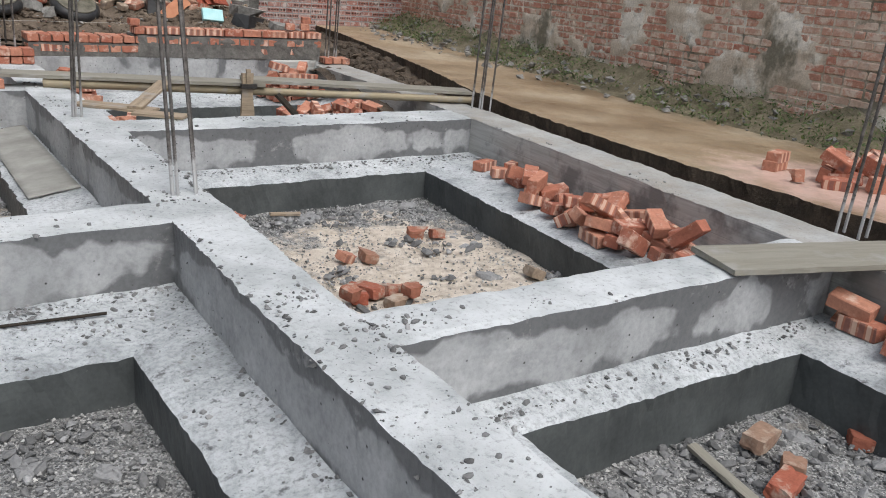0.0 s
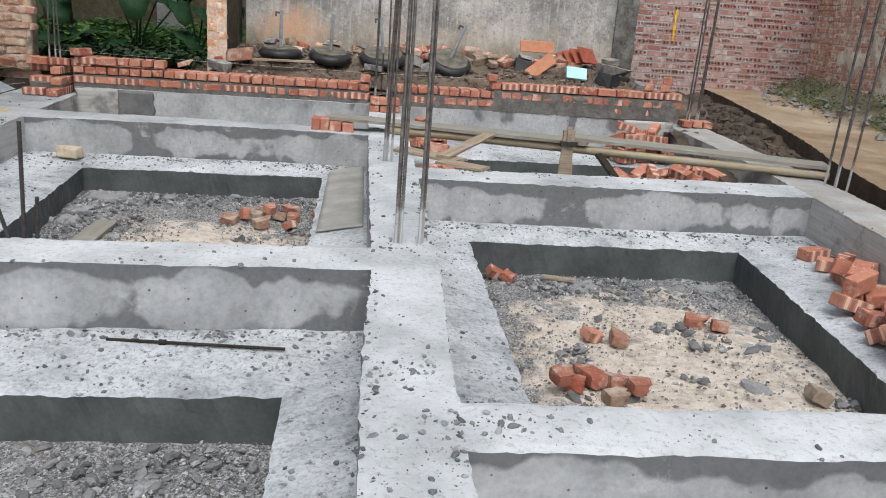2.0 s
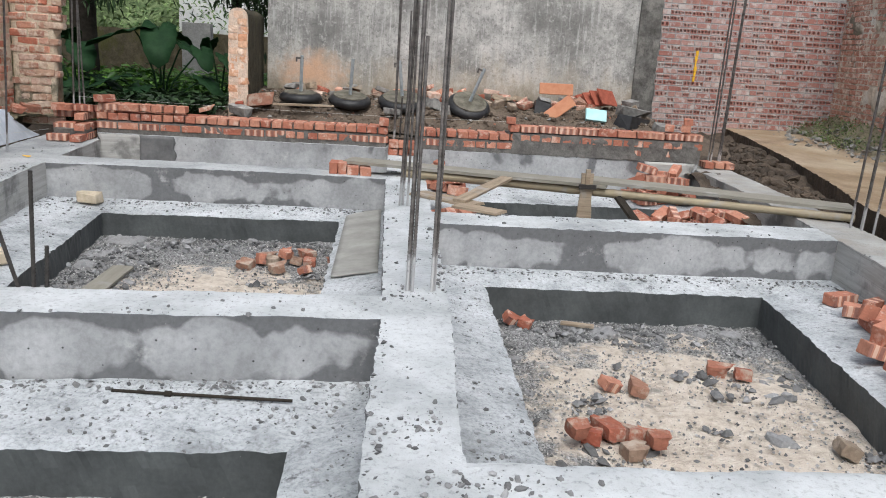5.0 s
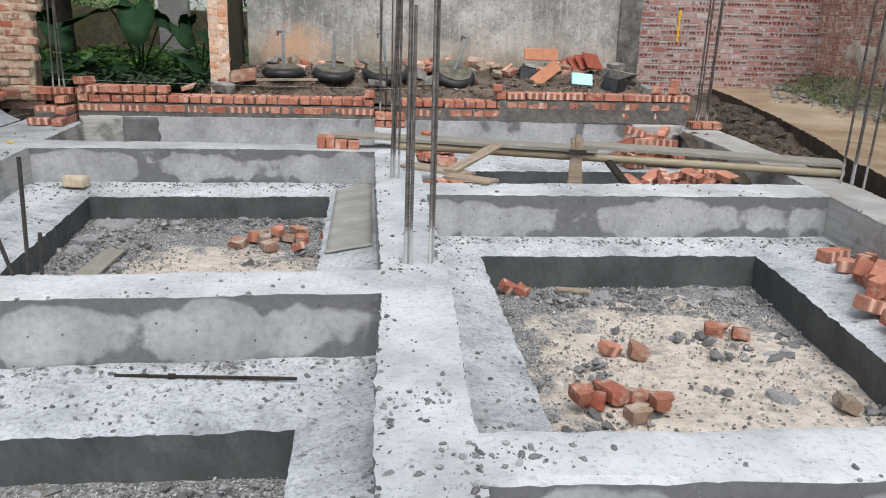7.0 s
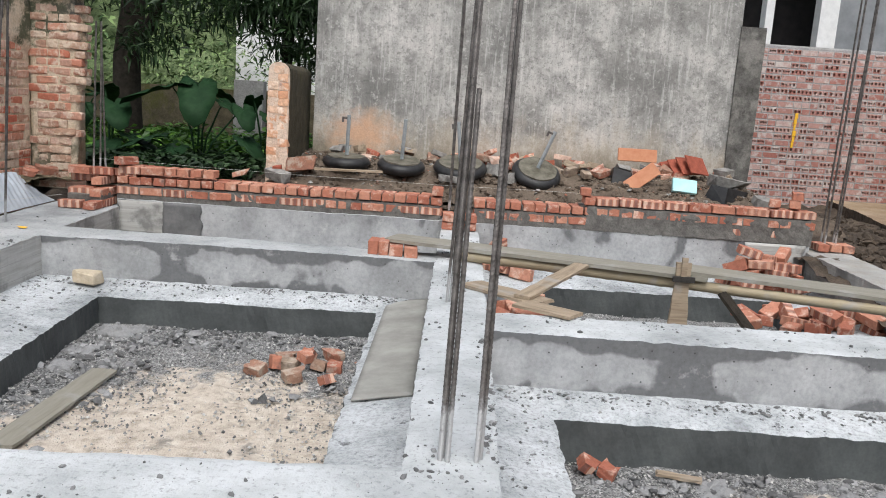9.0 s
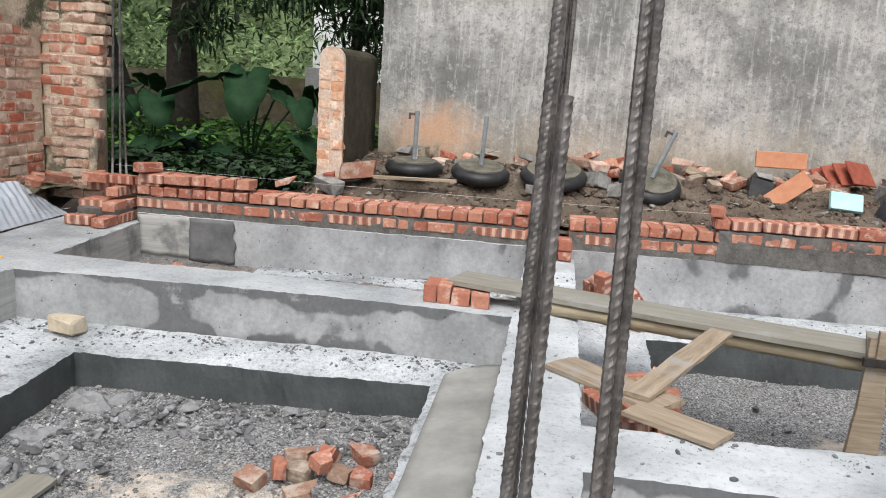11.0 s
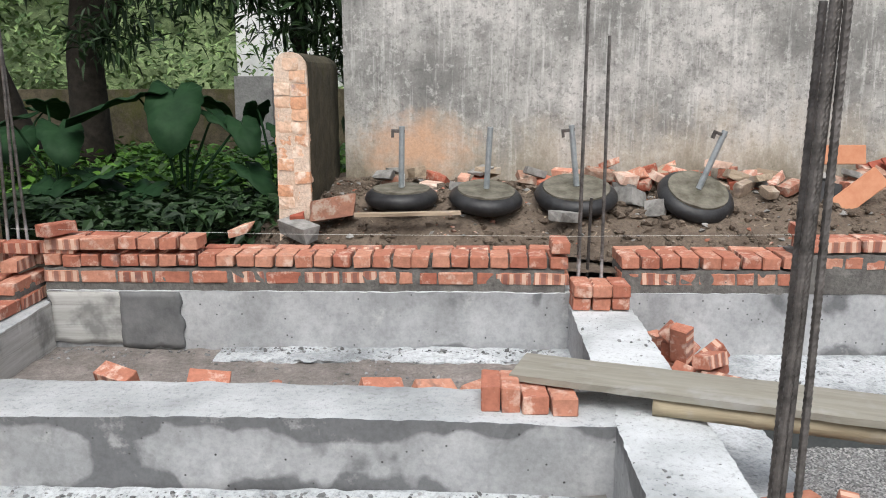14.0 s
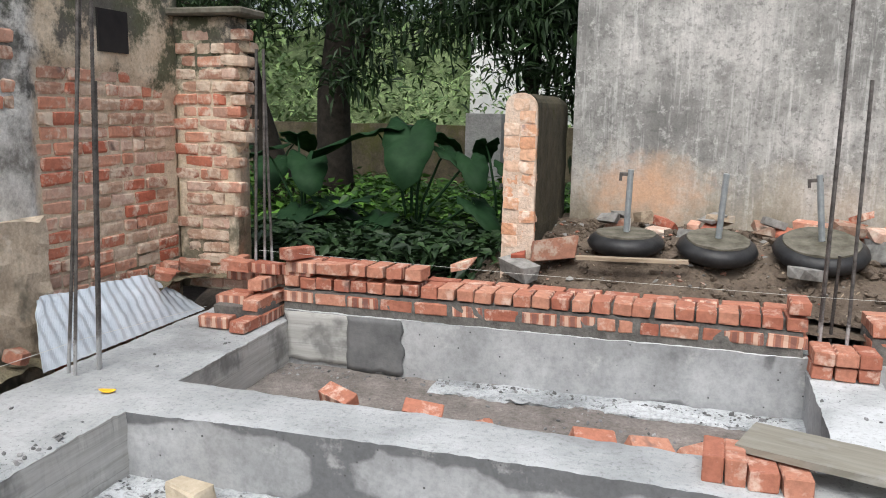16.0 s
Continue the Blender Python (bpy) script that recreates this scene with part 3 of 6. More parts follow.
def worn_brick_mesh(name, mat, size, snapped, seed):
    """A worn brick: chipped edges, pitted sides; snapped: how far its broken end slants and juts."""
    rnd = random.Random(seed)
    bm = bmesh.new()
    bmesh.ops.create_cube(bm, size=1.0)
    bmesh.ops.subdivide_edges(bm, edges=bm.edges[:], cuts=3, use_grid_fill=True)
    for v in bm.verts:
        p = v.co.copy()
        on = sum(abs(abs(q) - 0.5) < 1e-4 for q in p)
        co = Vector((p.x * size[0], p.y * size[1], p.z * size[2]))
        if on >= 2:
            co *= 1.0 - rnd.uniform(0.0, 0.07) * (on - 1)
        if p.x > 0.4 and snapped:
            co.x += snapped * (p.y * rnd.uniform(0.2, 0.9) + p.z * 0.5 + rnd.uniform(-0.35, 0.25))
        v.co = co + Vector([rnd.uniform(-0.0022, 0.0022) for _ in range(3)])
    me = bpy.data.meshes.new(name)
    bm.to_mesh(me)
    bm.free()
    me.materials.append(mat)
    return me


def holed_brick_mesh(name, mats, length, holes, hw=0.027):
    """A brick whose side shows square perforations, real recesses 40 mm deep, with a flush joint of cement round it."""
    w, j = 0.11, 0.007
    half = length / 2
    xs = [-half - j, -half]
    for i in range(holes):
        c = -half + length * (i + 0.5) / holes
        xs += [c - hw / 2, c + hw / 2]
    xs += [half, half + j]
    zs = [-0.047, -0.036, -hw / 2, hw / 2 + 0.004, 0.036, 0.047]
    nx = len(xs)
    v = [(x, -w / 2 + (0.004 if z in (zs[0], zs[-1]) or x in (xs[0], xs[-1]) else 0.0), z) for z in zs for x in xs]
    f, mi = [], []
    for r in range(5):
        for i in range(nx - 1):
            q = r * nx + i
            ring = [q, q + 1, q + nx + 1, q + nx]
            if r == 2 and 2 <= i <= nx - 4 and i % 2 == 0 and holes:
                o = len(v)
                v += [(v[k][0], v[k][1] + 0.04, v[k][2]) for k in ring]
                for e in range(4):
                    f.append((ring[e], ring[(e + 1) % 4], o + (e + 1) % 4, o + e))
                    mi.append(0)
                f.append((o, o + 1, o + 2, o + 3))
                mi.append(0)
            else:
                f.append(tuple(ring))
                mi.append(1 if r in (0, 4) or i in (0, nx - 2) else 0)
    me = bpy.data.meshes.new(name)
    me.from_pydata(v, [], f)
    for m in mats:
        me.materials.append(m)
    me.polygons.foreach_set("material_index", mi)
    me.update()
    return me


BRICKS = [brick_mesh("brick", M_BRICK, (0.22, 0.11, 0.078), 0.005, 0.003, s) for s in range(4)]
WALLB = [brick_mesh("brick", M_BRICK, (0.216, 0.106, 0.074), 0.005, 0.004, 5 + s) for s in range(5)]
DUSTY = [worn_brick_mesh("brick", M_BRICK_D, (0.215, 0.105, 0.07), 0.0 if s else 0.04, 10 + s) for s in range(3)]
HALF_D = [worn_brick_mesh("brick", M_BRICK_D, (0.125 - 0.015 * s, 0.10, 0.066), 0.06, 20 + s) for s in range(3)]
BROKEN = [worn_brick_mesh("brick", M_BRICK, (0.12 - 0.02 * s, 0.09, 0.06), 0.07, 30 + s) for s in range(3)]

# ---- ground, foundation beams, footings and pits ----
SPINE_L = [(-0.12, -6.5), (-0.09, -3.0), (-0.05, -1.0), (0.0, 0.0), (0.01, 2.0), (0.03, 4.0), (0.06, 5.85)]
SPINE_R = [(0.19, -6.5), (0.21, -3.0), (0.27, -1.0), (0.33, 0.0), (0.37, 2.0), (0.41, 4.0), (0.43, 5.85)]
tagged(obj("ground", [(-80, -60, -0.85), (80, -60, -0.85), (80, 120, -0.85), (-80, 120, -0.85)], [(0, 1, 2, 3)], M_DIRT),
       "bare damp earth below the foundation", "ground", "", "structure")
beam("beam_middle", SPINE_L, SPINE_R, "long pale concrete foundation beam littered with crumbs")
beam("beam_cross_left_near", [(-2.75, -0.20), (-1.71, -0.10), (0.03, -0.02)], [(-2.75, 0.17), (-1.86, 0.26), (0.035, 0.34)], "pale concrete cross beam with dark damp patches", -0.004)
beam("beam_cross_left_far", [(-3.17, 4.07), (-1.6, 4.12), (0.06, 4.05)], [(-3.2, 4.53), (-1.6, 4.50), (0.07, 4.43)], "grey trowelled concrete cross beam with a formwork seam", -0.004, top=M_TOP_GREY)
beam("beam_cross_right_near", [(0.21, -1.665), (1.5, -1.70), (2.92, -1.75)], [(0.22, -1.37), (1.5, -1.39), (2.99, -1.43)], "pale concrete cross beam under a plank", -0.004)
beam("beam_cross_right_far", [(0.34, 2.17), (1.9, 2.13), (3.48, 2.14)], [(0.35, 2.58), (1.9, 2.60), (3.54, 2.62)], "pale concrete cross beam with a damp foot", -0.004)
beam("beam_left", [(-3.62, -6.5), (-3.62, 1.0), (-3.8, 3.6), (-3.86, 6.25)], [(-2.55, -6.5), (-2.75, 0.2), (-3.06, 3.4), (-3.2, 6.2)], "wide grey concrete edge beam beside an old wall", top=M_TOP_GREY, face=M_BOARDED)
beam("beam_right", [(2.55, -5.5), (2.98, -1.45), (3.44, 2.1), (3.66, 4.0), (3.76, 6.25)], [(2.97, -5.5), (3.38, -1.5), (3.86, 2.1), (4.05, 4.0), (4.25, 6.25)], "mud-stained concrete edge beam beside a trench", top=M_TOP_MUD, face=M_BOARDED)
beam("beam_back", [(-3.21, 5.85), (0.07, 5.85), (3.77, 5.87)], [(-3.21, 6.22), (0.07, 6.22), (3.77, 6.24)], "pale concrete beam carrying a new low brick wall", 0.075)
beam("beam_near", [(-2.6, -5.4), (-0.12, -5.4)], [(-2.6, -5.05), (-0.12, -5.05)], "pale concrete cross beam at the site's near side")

RIGHT_IN = [(0.74, 1.85), (2.78, 1.86), (2.44, -0.90), (0.68, -0.90)]
LEFT_IN = [(-2.50, 3.74), (-0.385, 3.80), (-0.385, 0.80), (-2.30, 0.72)]
NEAR_L_IN = [(-2.1, -0.66), (-0.365, -0.61), (-0.37, -4.4), (-2.0, -4.4)]
NEAR_R_IN = [(0.71, -1.86), (2.47, -1.92), (2.20, -4.6), (0.62, -4.6)]
BACK_R_IN = [(0.95, 5.15), (3.22, 5.20), (3.05, 2.95), (0.85, 2.95)]
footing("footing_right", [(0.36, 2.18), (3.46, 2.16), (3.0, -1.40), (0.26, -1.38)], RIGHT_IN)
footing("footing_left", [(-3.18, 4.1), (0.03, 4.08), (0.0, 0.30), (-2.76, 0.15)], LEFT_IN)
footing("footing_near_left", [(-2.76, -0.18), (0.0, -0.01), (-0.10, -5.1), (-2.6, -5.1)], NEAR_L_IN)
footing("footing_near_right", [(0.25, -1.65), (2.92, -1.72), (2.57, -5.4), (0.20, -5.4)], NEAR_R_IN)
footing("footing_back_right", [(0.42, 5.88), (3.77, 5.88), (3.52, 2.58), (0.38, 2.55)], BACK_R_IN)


def pit(name, inner, z, sand, seed, label, stones):
    ground_patch(name, inner, z, M_FLOOR, label, 0.022, 0.035, sand, 2.6, "pit floor")
    keep = lambda x, y, r: math.hypot((x - sand[0]) / sand[2], (y - sand[1]) / sand[3]) > 0.75 * r.random()
    scatter("gravel", spots_in(inner, z + 0.004, stones * 3, seed, 0.25, keep), M_GRAVEL, "loose grey crushed stone on a pit floor", "gravel", seed, 0.004, 0.016, 0.8)
    scatter("rubble", spots_in(inner, z + 0.01, stones // 16, seed + 50, 0.8), M_CRUMB, "lumps of dropped grey mortar in a pit", "rubble", seed + 50, 0.012, 0.05, 0.6)


def pit_debris(corners, z, n, seed, lo=0.010, hi=0.055):
    """Coarse dark lumps of mortar swept to a pit's side."""
    scatter("rubble", spots_in(corners, z + 0.006, n, seed, 0.6), M_CRUMB, "dark lumps of broken mortar in a pit", "rubble", seed, lo, hi, 0.65, 4, 1.5, True)


pit_debris([(0.80, 1.35), (2.7, 1.40), (2.74, 1.82), (0.78, 1.80)], -0.63, 520, 201, 0.006, 0.034)
pit_debris([(0.85, -0.85), (1.6, -0.85), (1.6, -0.05), (0.85, -0.05)], -0.63, 60, 202)
pit_debris([(1.9, 0.5), (2.5, 0.5), (2.5, 0.9), (1.9, 0.9)], -0.63, 50, 203)
pit_debris([(-2.42, 3.2), (-0.5, 3.25), (-0.45, 3.74), (-2.45, 3.70)], -0.60, 620, 204, 0.006, 0.034)
pit_debris([(-2.40, 2.0), (-1.8, 2.0), (-1.8, 3.5), (-2.45, 3.5)], -0.60, 420, 205, 0.006, 0.036)
pit_debris([(-1.9, -1.9), (-0.45, -1.9), (-0.45, -0.68), (-2.0, -0.7)], -0.60, 1300, 206, 0.006, 0.032)
pit_debris([(0.72, -2.9), (2.3, -2.9), (2.4, -1.92), (0.75, -1.90)], -0.68, 1500, 207, 0.006, 0.032)
pit("pit_floor_right", RIGHT_IN, -0.63, (1.75, 0.30, 1.25, 1.60), 1, "grey gravel pit floor with pale sandy clay", 2600)
pit("pit_floor_left", LEFT_IN, -0.60, (-1.15, 1.60, 1.35, 1.60), 2, "grey gravel pit floor with tan sand", 2600)
pit("pit_floor_near_left", NEAR_L_IN, -0.60, (-1.3, -2.4, 0.5, 0.5), 3, "grey crushed stone pit floor", 1800)
pit("pit_floor_near_right", NEAR_R_IN, -0.68, (1.2, -3.6, 0.4, 0.4), 4, "grey crushed stone pit floor", 1900)
pit("pit_floor_back_right", BACK_R_IN, -0.62, (2.0, 4.0, 0.3, 0.3), 5, "dark damp gravel pit floor", 1200)
ground_patch("floor_back_left", [(-3.22, 4.45), (0.05, 4.42), (0.07, 5.88), (-3.22, 5.88)], -0.30, M_DIRT, "damp brown-grey dirt floor with crumbs", 0.022, 0.05)
tagged(fix_normals(joined("ledge_back_left", [strip([(-2.1, 5.60), (0.06, 5.60)], [(-2.1, 5.86), (0.06, 5.86)], -0.283, -0.36, None, 0.04, 0.07, 0.012)], [M_LEDGE, M_LEDGE])),
       "thin ragged concrete skirt under a beam", "footing", "", "structure")



def face_patch(name, x0, x1, z0, z1, y, mat, label, seed, rag=0.05):
    """A thin skin on the back beam's side, with ragged ends and foot."""
    n, k = 16, 10
    verts, faces = [], []
    for back in (0.0, 0.02):
        for i in range(n + 1):
            for j in range(k + 1):
                u, v = i / n, j / k
                dx = (rag * fbm(u * 3, v * 3.5, seed) + 0.4 * rag * nz(v * 23, u * 4, seed)) * (abs(u - 0.5) * 2) ** 2
                dz = rag * fbm(u * 4 + 5, v, seed) * (1 - v) ** 2
                verts.append((x0 + (x1 - x0) * u + dx, y + back + 0.002 * nz(u * 9, v * 9, seed), z0 + (z1 - z0) * v + dz))
    off = (n + 1) * (k + 1)
    idx = lambda i, j: i * (k + 1) + j
    for i in range(n):
        for j in range(k):
            q = (idx(i, j), idx(i + 1, j), idx(i + 1, j + 1), idx(i, j + 1))
            faces += [q, tuple(off + p for p in q[::-1])]
    rim = [idx(i, 0) for i in range(n)] + [idx(n, j) for j in range(k)] + [idx(i, k) for i in range(n, 0, -1)] + [idx(0, j) for j in range(k, 0, -1)]
    for p, q in zip(rim, rim[1:] + rim[:1]):
        faces.append((p, off + p, off + q, q))
    tagged(fix_normals(obj(name, verts, faces, mat, None, True)), label, "beam face", "", "structure")


face_patch("form_mark_back", -3.19, -2.60, -0.27, 0.062, 5.836, M_BOARDED, "tan board-marked patch of a beam's side", 3, 0.03)
face_patch("damp_mark_back", -2.74, -2.36, -0.30, 0.066, 5.831, plain("damp_mortar_smear", (0.095, 0.098, 0.10), (0.19, 0.19, 0.19), 7, 0.6, 0.0, 0.6), "dark damp mortar smear on a beam's side", 8, 0.03)
face_patch("form_mark_end", 3.10, 3.70, -0.27, 0.062, 5.836, M_BOARDED, "tan board-marked patch of a beam's side", 13, 0.05)
below = Ground()
CR = "crumbs of grey mortar scattered on concrete"
for i, (corners, z, n) in enumerate([
        ([(-0.06, -3.6), (0.22, -3.6), (0.28, -1.0), (-0.02, -1.0)], 0.0, 260), ([(0.0, -1.0), (0.28, -1.0), (0.42, 5.6), (0.02, 5.6)], 0.0, 260),
        ([(0.3, -1.66), (1.4, -1.68), (1.4, -1.42), (0.3, -1.4)], 0.0, 70), ([(-2.6, -0.13), (0, 0.0), (0, 0.3), (-2.6, 0.15)], 0.0, 80),
        ([(0.4, 2.2), (3.4, 2.2), (3.4, 2.56), (0.4, 2.56)], 0.0, 150),
        ([(0.36, -1.3), (0.70, -1.3), (0.72, 2.1), (0.40, 2.1)], -0.385, 170), ([(0.7, 1.88), (3.3, 1.88), (3.4, 2.15), (0.7, 2.15)], -0.385, 120),
        ([(-2.7, 3.80), (-0.3, 3.84), (-0.05, 4.05), (-3.1, 4.05)], -0.385, 170), ([(-3.0, 2.0), (-2.45, 2.0), (-2.56, 4.0), (-3.1, 4.0)], -0.385, 150),
        ([(-2.1, -0.62), (0.0, -0.62), (0.0, -0.02), (-2.1, -0.15)], -0.385, 330), ([(-0.36, -4.0), (-0.1, -4.0), (-0.03, -0.6), (-0.36, -0.6)], -0.385, 260),
        ([(0.3, -1.84), (2.8, -1.9), (2.8, -1.74), (0.3, -1.68)], -0.385, 50), ([(0.25, -3.6), (0.66, -3.6), (0.68, -1.85), (0.3, -1.85)], -0.385, 90),
        ([(-3.15, 4.55), (0.0, 4.5), (0.0, 5.8), (-3.15, 5.8)], -0.295, 420), ([(2.8, -0.9), (3.2, -0.9), (3.4, 1.9), (2.85, 1.9)], -0.385, 90),
        ([(-3.7, 3.0), (-3.1, 3.0), (-3.2, 5.6), (-3.8, 5.6)], 0.0, 60), ([(0.45, 5.2), (3.7, 5.2), (3.7, 5.8), (0.45, 5.8)], -0.385, 150)]):
    scatter("mortar_crumbs", spots_in(corners, z, int(n * (1.1 if z == 0.0 else 1.8)), 100 + i, 0.85, None, below), M_CRUMB, CR, "crumbs", 100 + i, 0.0025, 0.0145, 0.7, 5, 1.5, True)
scatter("mortar_crumbs", spots_in([(0.20, -1.95), (0.42, -1.80), (0.42, -1.45), (0.12, -1.45)], 0.0, 80, 131, 0.5, None, below), M_CRUMB, "heap of broken mortar pieces on a beam", "crumbs", 131, 0.004, 0.019, 0.7, 3, 1.5, True)

for i, (p, q, w, n) in enumerate((((-2.6, -0.17), (-0.03, -0.04), -0.05, 330), ((-0.06, -0.1), (-0.12, -3.4), -0.05, 300), ((0.42, 2.12), (3.35, 2.10), -0.06, 360), ((0.32, -1.71), (2.85, -1.78), -0.05, 260),
                                  ((-3.1, 4.03), (-0.05, 4.06), -0.06, 360), ((3.36, 2.0), (3.1, -0.6), -0.05, 150), ((0.38, 0.4), (0.40, 2.0), 0.06, 200), ((-3.15, 5.80), (0.0, 5.80), -0.05, 320), ((-3.0, 2.2), (-3.1, 3.9), 0.06, 160))):
    d = (Vector(q) - Vector(p)).normalized()
    s = Vector((-d.y, d.x)) * abs(w) * (1 if i in (6, 8) else -1) * 1.6
    if i == 1:
        s = -s
    pts = [p, q, tuple(Vector(q) + s), tuple(Vector(p) + s)]
    scatter("mortar_crumbs", spots_in(pts, -0.32, n, 160 + i, 0.7, None, below), M_CRUMB, "dark crumbs gathered at a beam's foot", "crumbs", 160 + i, 0.003, 0.020, 0.6, 3, 1.6)

# ---- yard, trench and banks on the open side ----
def yard_rise(x, y):
    return 0.17 * min(1.0, max(0.0, (y - 2.5) / 7.0))


YARD_EDGE = [(3.80, -5.0), (3.84, -1.2), (3.98, 0.8), (4.48, 3.6), (4.78, 4.6), (5.2, 6.4), (5.6, 8.6), (5.8, 10.0)]
YARD_OUT = [(6.2, -5.0), (6.4, -1.2), (6.7, 0.8), (7.2, 3.6), (7.4, 4.6), (7.6, 6.4), (7.9, 8.6), (8.1, 10.0)]


def yard():
    pieces = [strip(YARD_EDGE, YARD_OUT, 0.0, -0.55, None, 0.05, 0.022, 0.010)]
    v, f, mi = pieces[0]
    v = [(x, y, z + (yard_rise(x, y) + 0.02 if z > -0.2 else 0)) for x, y, z in v]
    ob = fix_normals(joined("yard", [(v, f, mi)], [M_YARD, M_TRENCH]))
    return tagged(ob, "muddy wet concrete yard with a broken edge", "yard", "", "structure")


yard()
ground_patch("trench_floor", [(2.9, -5.0), (3.9, -5.0), (6.2, 10.2), (3.9, 10.2)], -0.33, M_TRENCH, "dark wet earth trench beside the beam", 0.06, 0.07, None, 2.6, "trench", lambda x, y: 0.30 * min(1, max(0, (y - 2.4) / 3.2)) + 0.10 * max(0, min(1, y - 6)))

scatter("soil_clods", [(x, y, -0.33 + 0.30 * min(1, max(0, (y - 2.4) / 3.2)) + 0.10 * max(0, min(1, y - 6))) for x, y, _ in spots_in([(3.45, -1.0), (3.75, -1.0), (5.4, 8.5), (4.6, 8.5)], 0, 900, 145, 0.3)], M_TRENCH, "dark wet clods in a trench", "soil", 145, 0.02, 0.10, 0.7, 3, 1.4, True)


def mound_rise(x, y):
    g = 0.30 * min(1.0, max(0.0, (y - 6.25) / 0.75)) + 0.05 * min(1.0, max(0.0, (y - 7.0)))
    if x < -1.75:
        g -= min(0.38, (-1.75 - x) * 0.6)
    if x > 3.4:
        g -= min(0.35, (x - 3.4) * 0.45)
    return g


ground_patch("soil_mound", [(-4.3, 6.2), (4.6, 6.2), (4.6, 7.95), (-4.3, 7.95)], 0.20, M_MOUND, "brown soil bank strewn with rubble", 0.05, 0.05, None, 3.4, "soil", mound_rise)
ground_patch("garden", [(-14, 7.9), (3.0, 7.9), (6.0, 30), (-24, 30)], 0.05, M_GARDEN, "dark overgrown garden soil", 0.06, 0.4, None, 0.8, "garden")
def mound_z(x, y):
    return 0.20 + 0.05 * (fbm(x * 3.4, y * 3.4, 0.20) + 0.5 * nz(x * 14, y * 14, 0.20)) + mound_rise(x, y)


def on_mound(corners, n, seed, clump):
    return [(x, y, mound_z(x, y) - 0.004) for x, y, _ in spots_in(corners, 0, n, seed, clump)]


BANK = [(-2.2, 6.22), (3.7, 6.22), (3.7, 7.7), (-1.6, 7.7)]
scatter("soil_clods", on_mound(BANK, 4200, 141, 0.3), M_MOUND, "brown clods of dug soil", "soil", 141, 0.006, 0.042, 0.75, 4, 1.4, True)
scatter("brick_chips", on_mound(BANK, 420, 142, 0.4), M_BRICK_D, "chips of broken brick in the soil", "rubble", 142, 0.008, 0.04, 0.5)
ground_patch("soil_in_gap", [(0.02, 5.98), (0.40, 5.98), (0.40, 6.3), (0.02, 6.3)], 0.17, M_MOUND, "brown soil showing in a gap of the brick wall", 0.03, 0.03, None, 4, "soil")
scatter("splinters", on_mound(BANK, 700, 143, 0.5), M_WOOD, "splinters of wood and dry litter on soil", "litter", 143, 0.005, 0.016, 0.4, 2, 5.0)
scatter("rubble", on_mound([(-1.4, 6.75), (3.5, 6.75), (3.5, 7.7), (-1.4, 7.7)], 420, 144, 0.6), M_MOUND, "dark lumps of soil and rubble", "rubble", 144, 0.012, 0.06, 0.7, 3, 1.3, True)
scatter("rubble", on_mound(BANK, 700, 140, 0.2), M_STONE, "broken bits of stone and brick in the soil", "rubble", 140, 0.008, 0.045, 0.5)

# ---- walls ----
def lay(wall, me_list, place, rnd, yaw=0.0, j=0.004):
    """One brick as a part of a wall."""
    x, y, z = place
    return shared("brick", rnd.choice(me_list), wall, pose(x + rnd.uniform(-j, j), y + rnd.uniform(-j, j), z + rnd.uniform(-j, j) * 0.6,
                  rnd.uniform(-1.2, 1.2), rnd.uniform(-1.2, 1.2), yaw + rnd.uniform(-1.5, 1.5) + rnd.choice((0, 180))))


def box(bm, x0, y0, z0, x1, y1, z1, rag=0.0, cuts=0):
    r = bmesh.ops.create_cube(bm, size=1.0)
    for v in r["verts"]:
        v.co = Vector(((x0 + x1) / 2 + v.co.x * (x1 - x0), (y0 + y1) / 2 + v.co.y * (y1 - y0), (z0 + z1) / 2 + v.co.z * (z1 - z0)))
    return r["verts"]


def core(name, segs, mat, label, step=0.05, amp=0.008):
    """A mortar body from boxes, gridded and roughened."""
    bm = bmesh.new()
    for s in segs:
        box(bm, *s)
    while True:
        long = [e for e in bm.edges if e.calc_length() > step * 2.2]
        if not long:
            break
        bmesh.ops.subdivide_edges(bm, edges=long, cuts=1, use_grid_fill=True)
    for v in bm.verts:
        p = v.co
        v.co = p + Vector((nz(p.x * 14, p.y * 14, p.z * 14), nz(p.x * 14 + 9, p.y * 14, p.z * 14), nz(p.x * 14, p.y * 14 + 9, p.z * 14))) * amp
    me = bpy.data.meshes.new(name)
    bm.to_mesh(me)
    bm.free()
    me.materials.append(mat)
    return tagged(new(name, me), label, "wall", "", "structure")


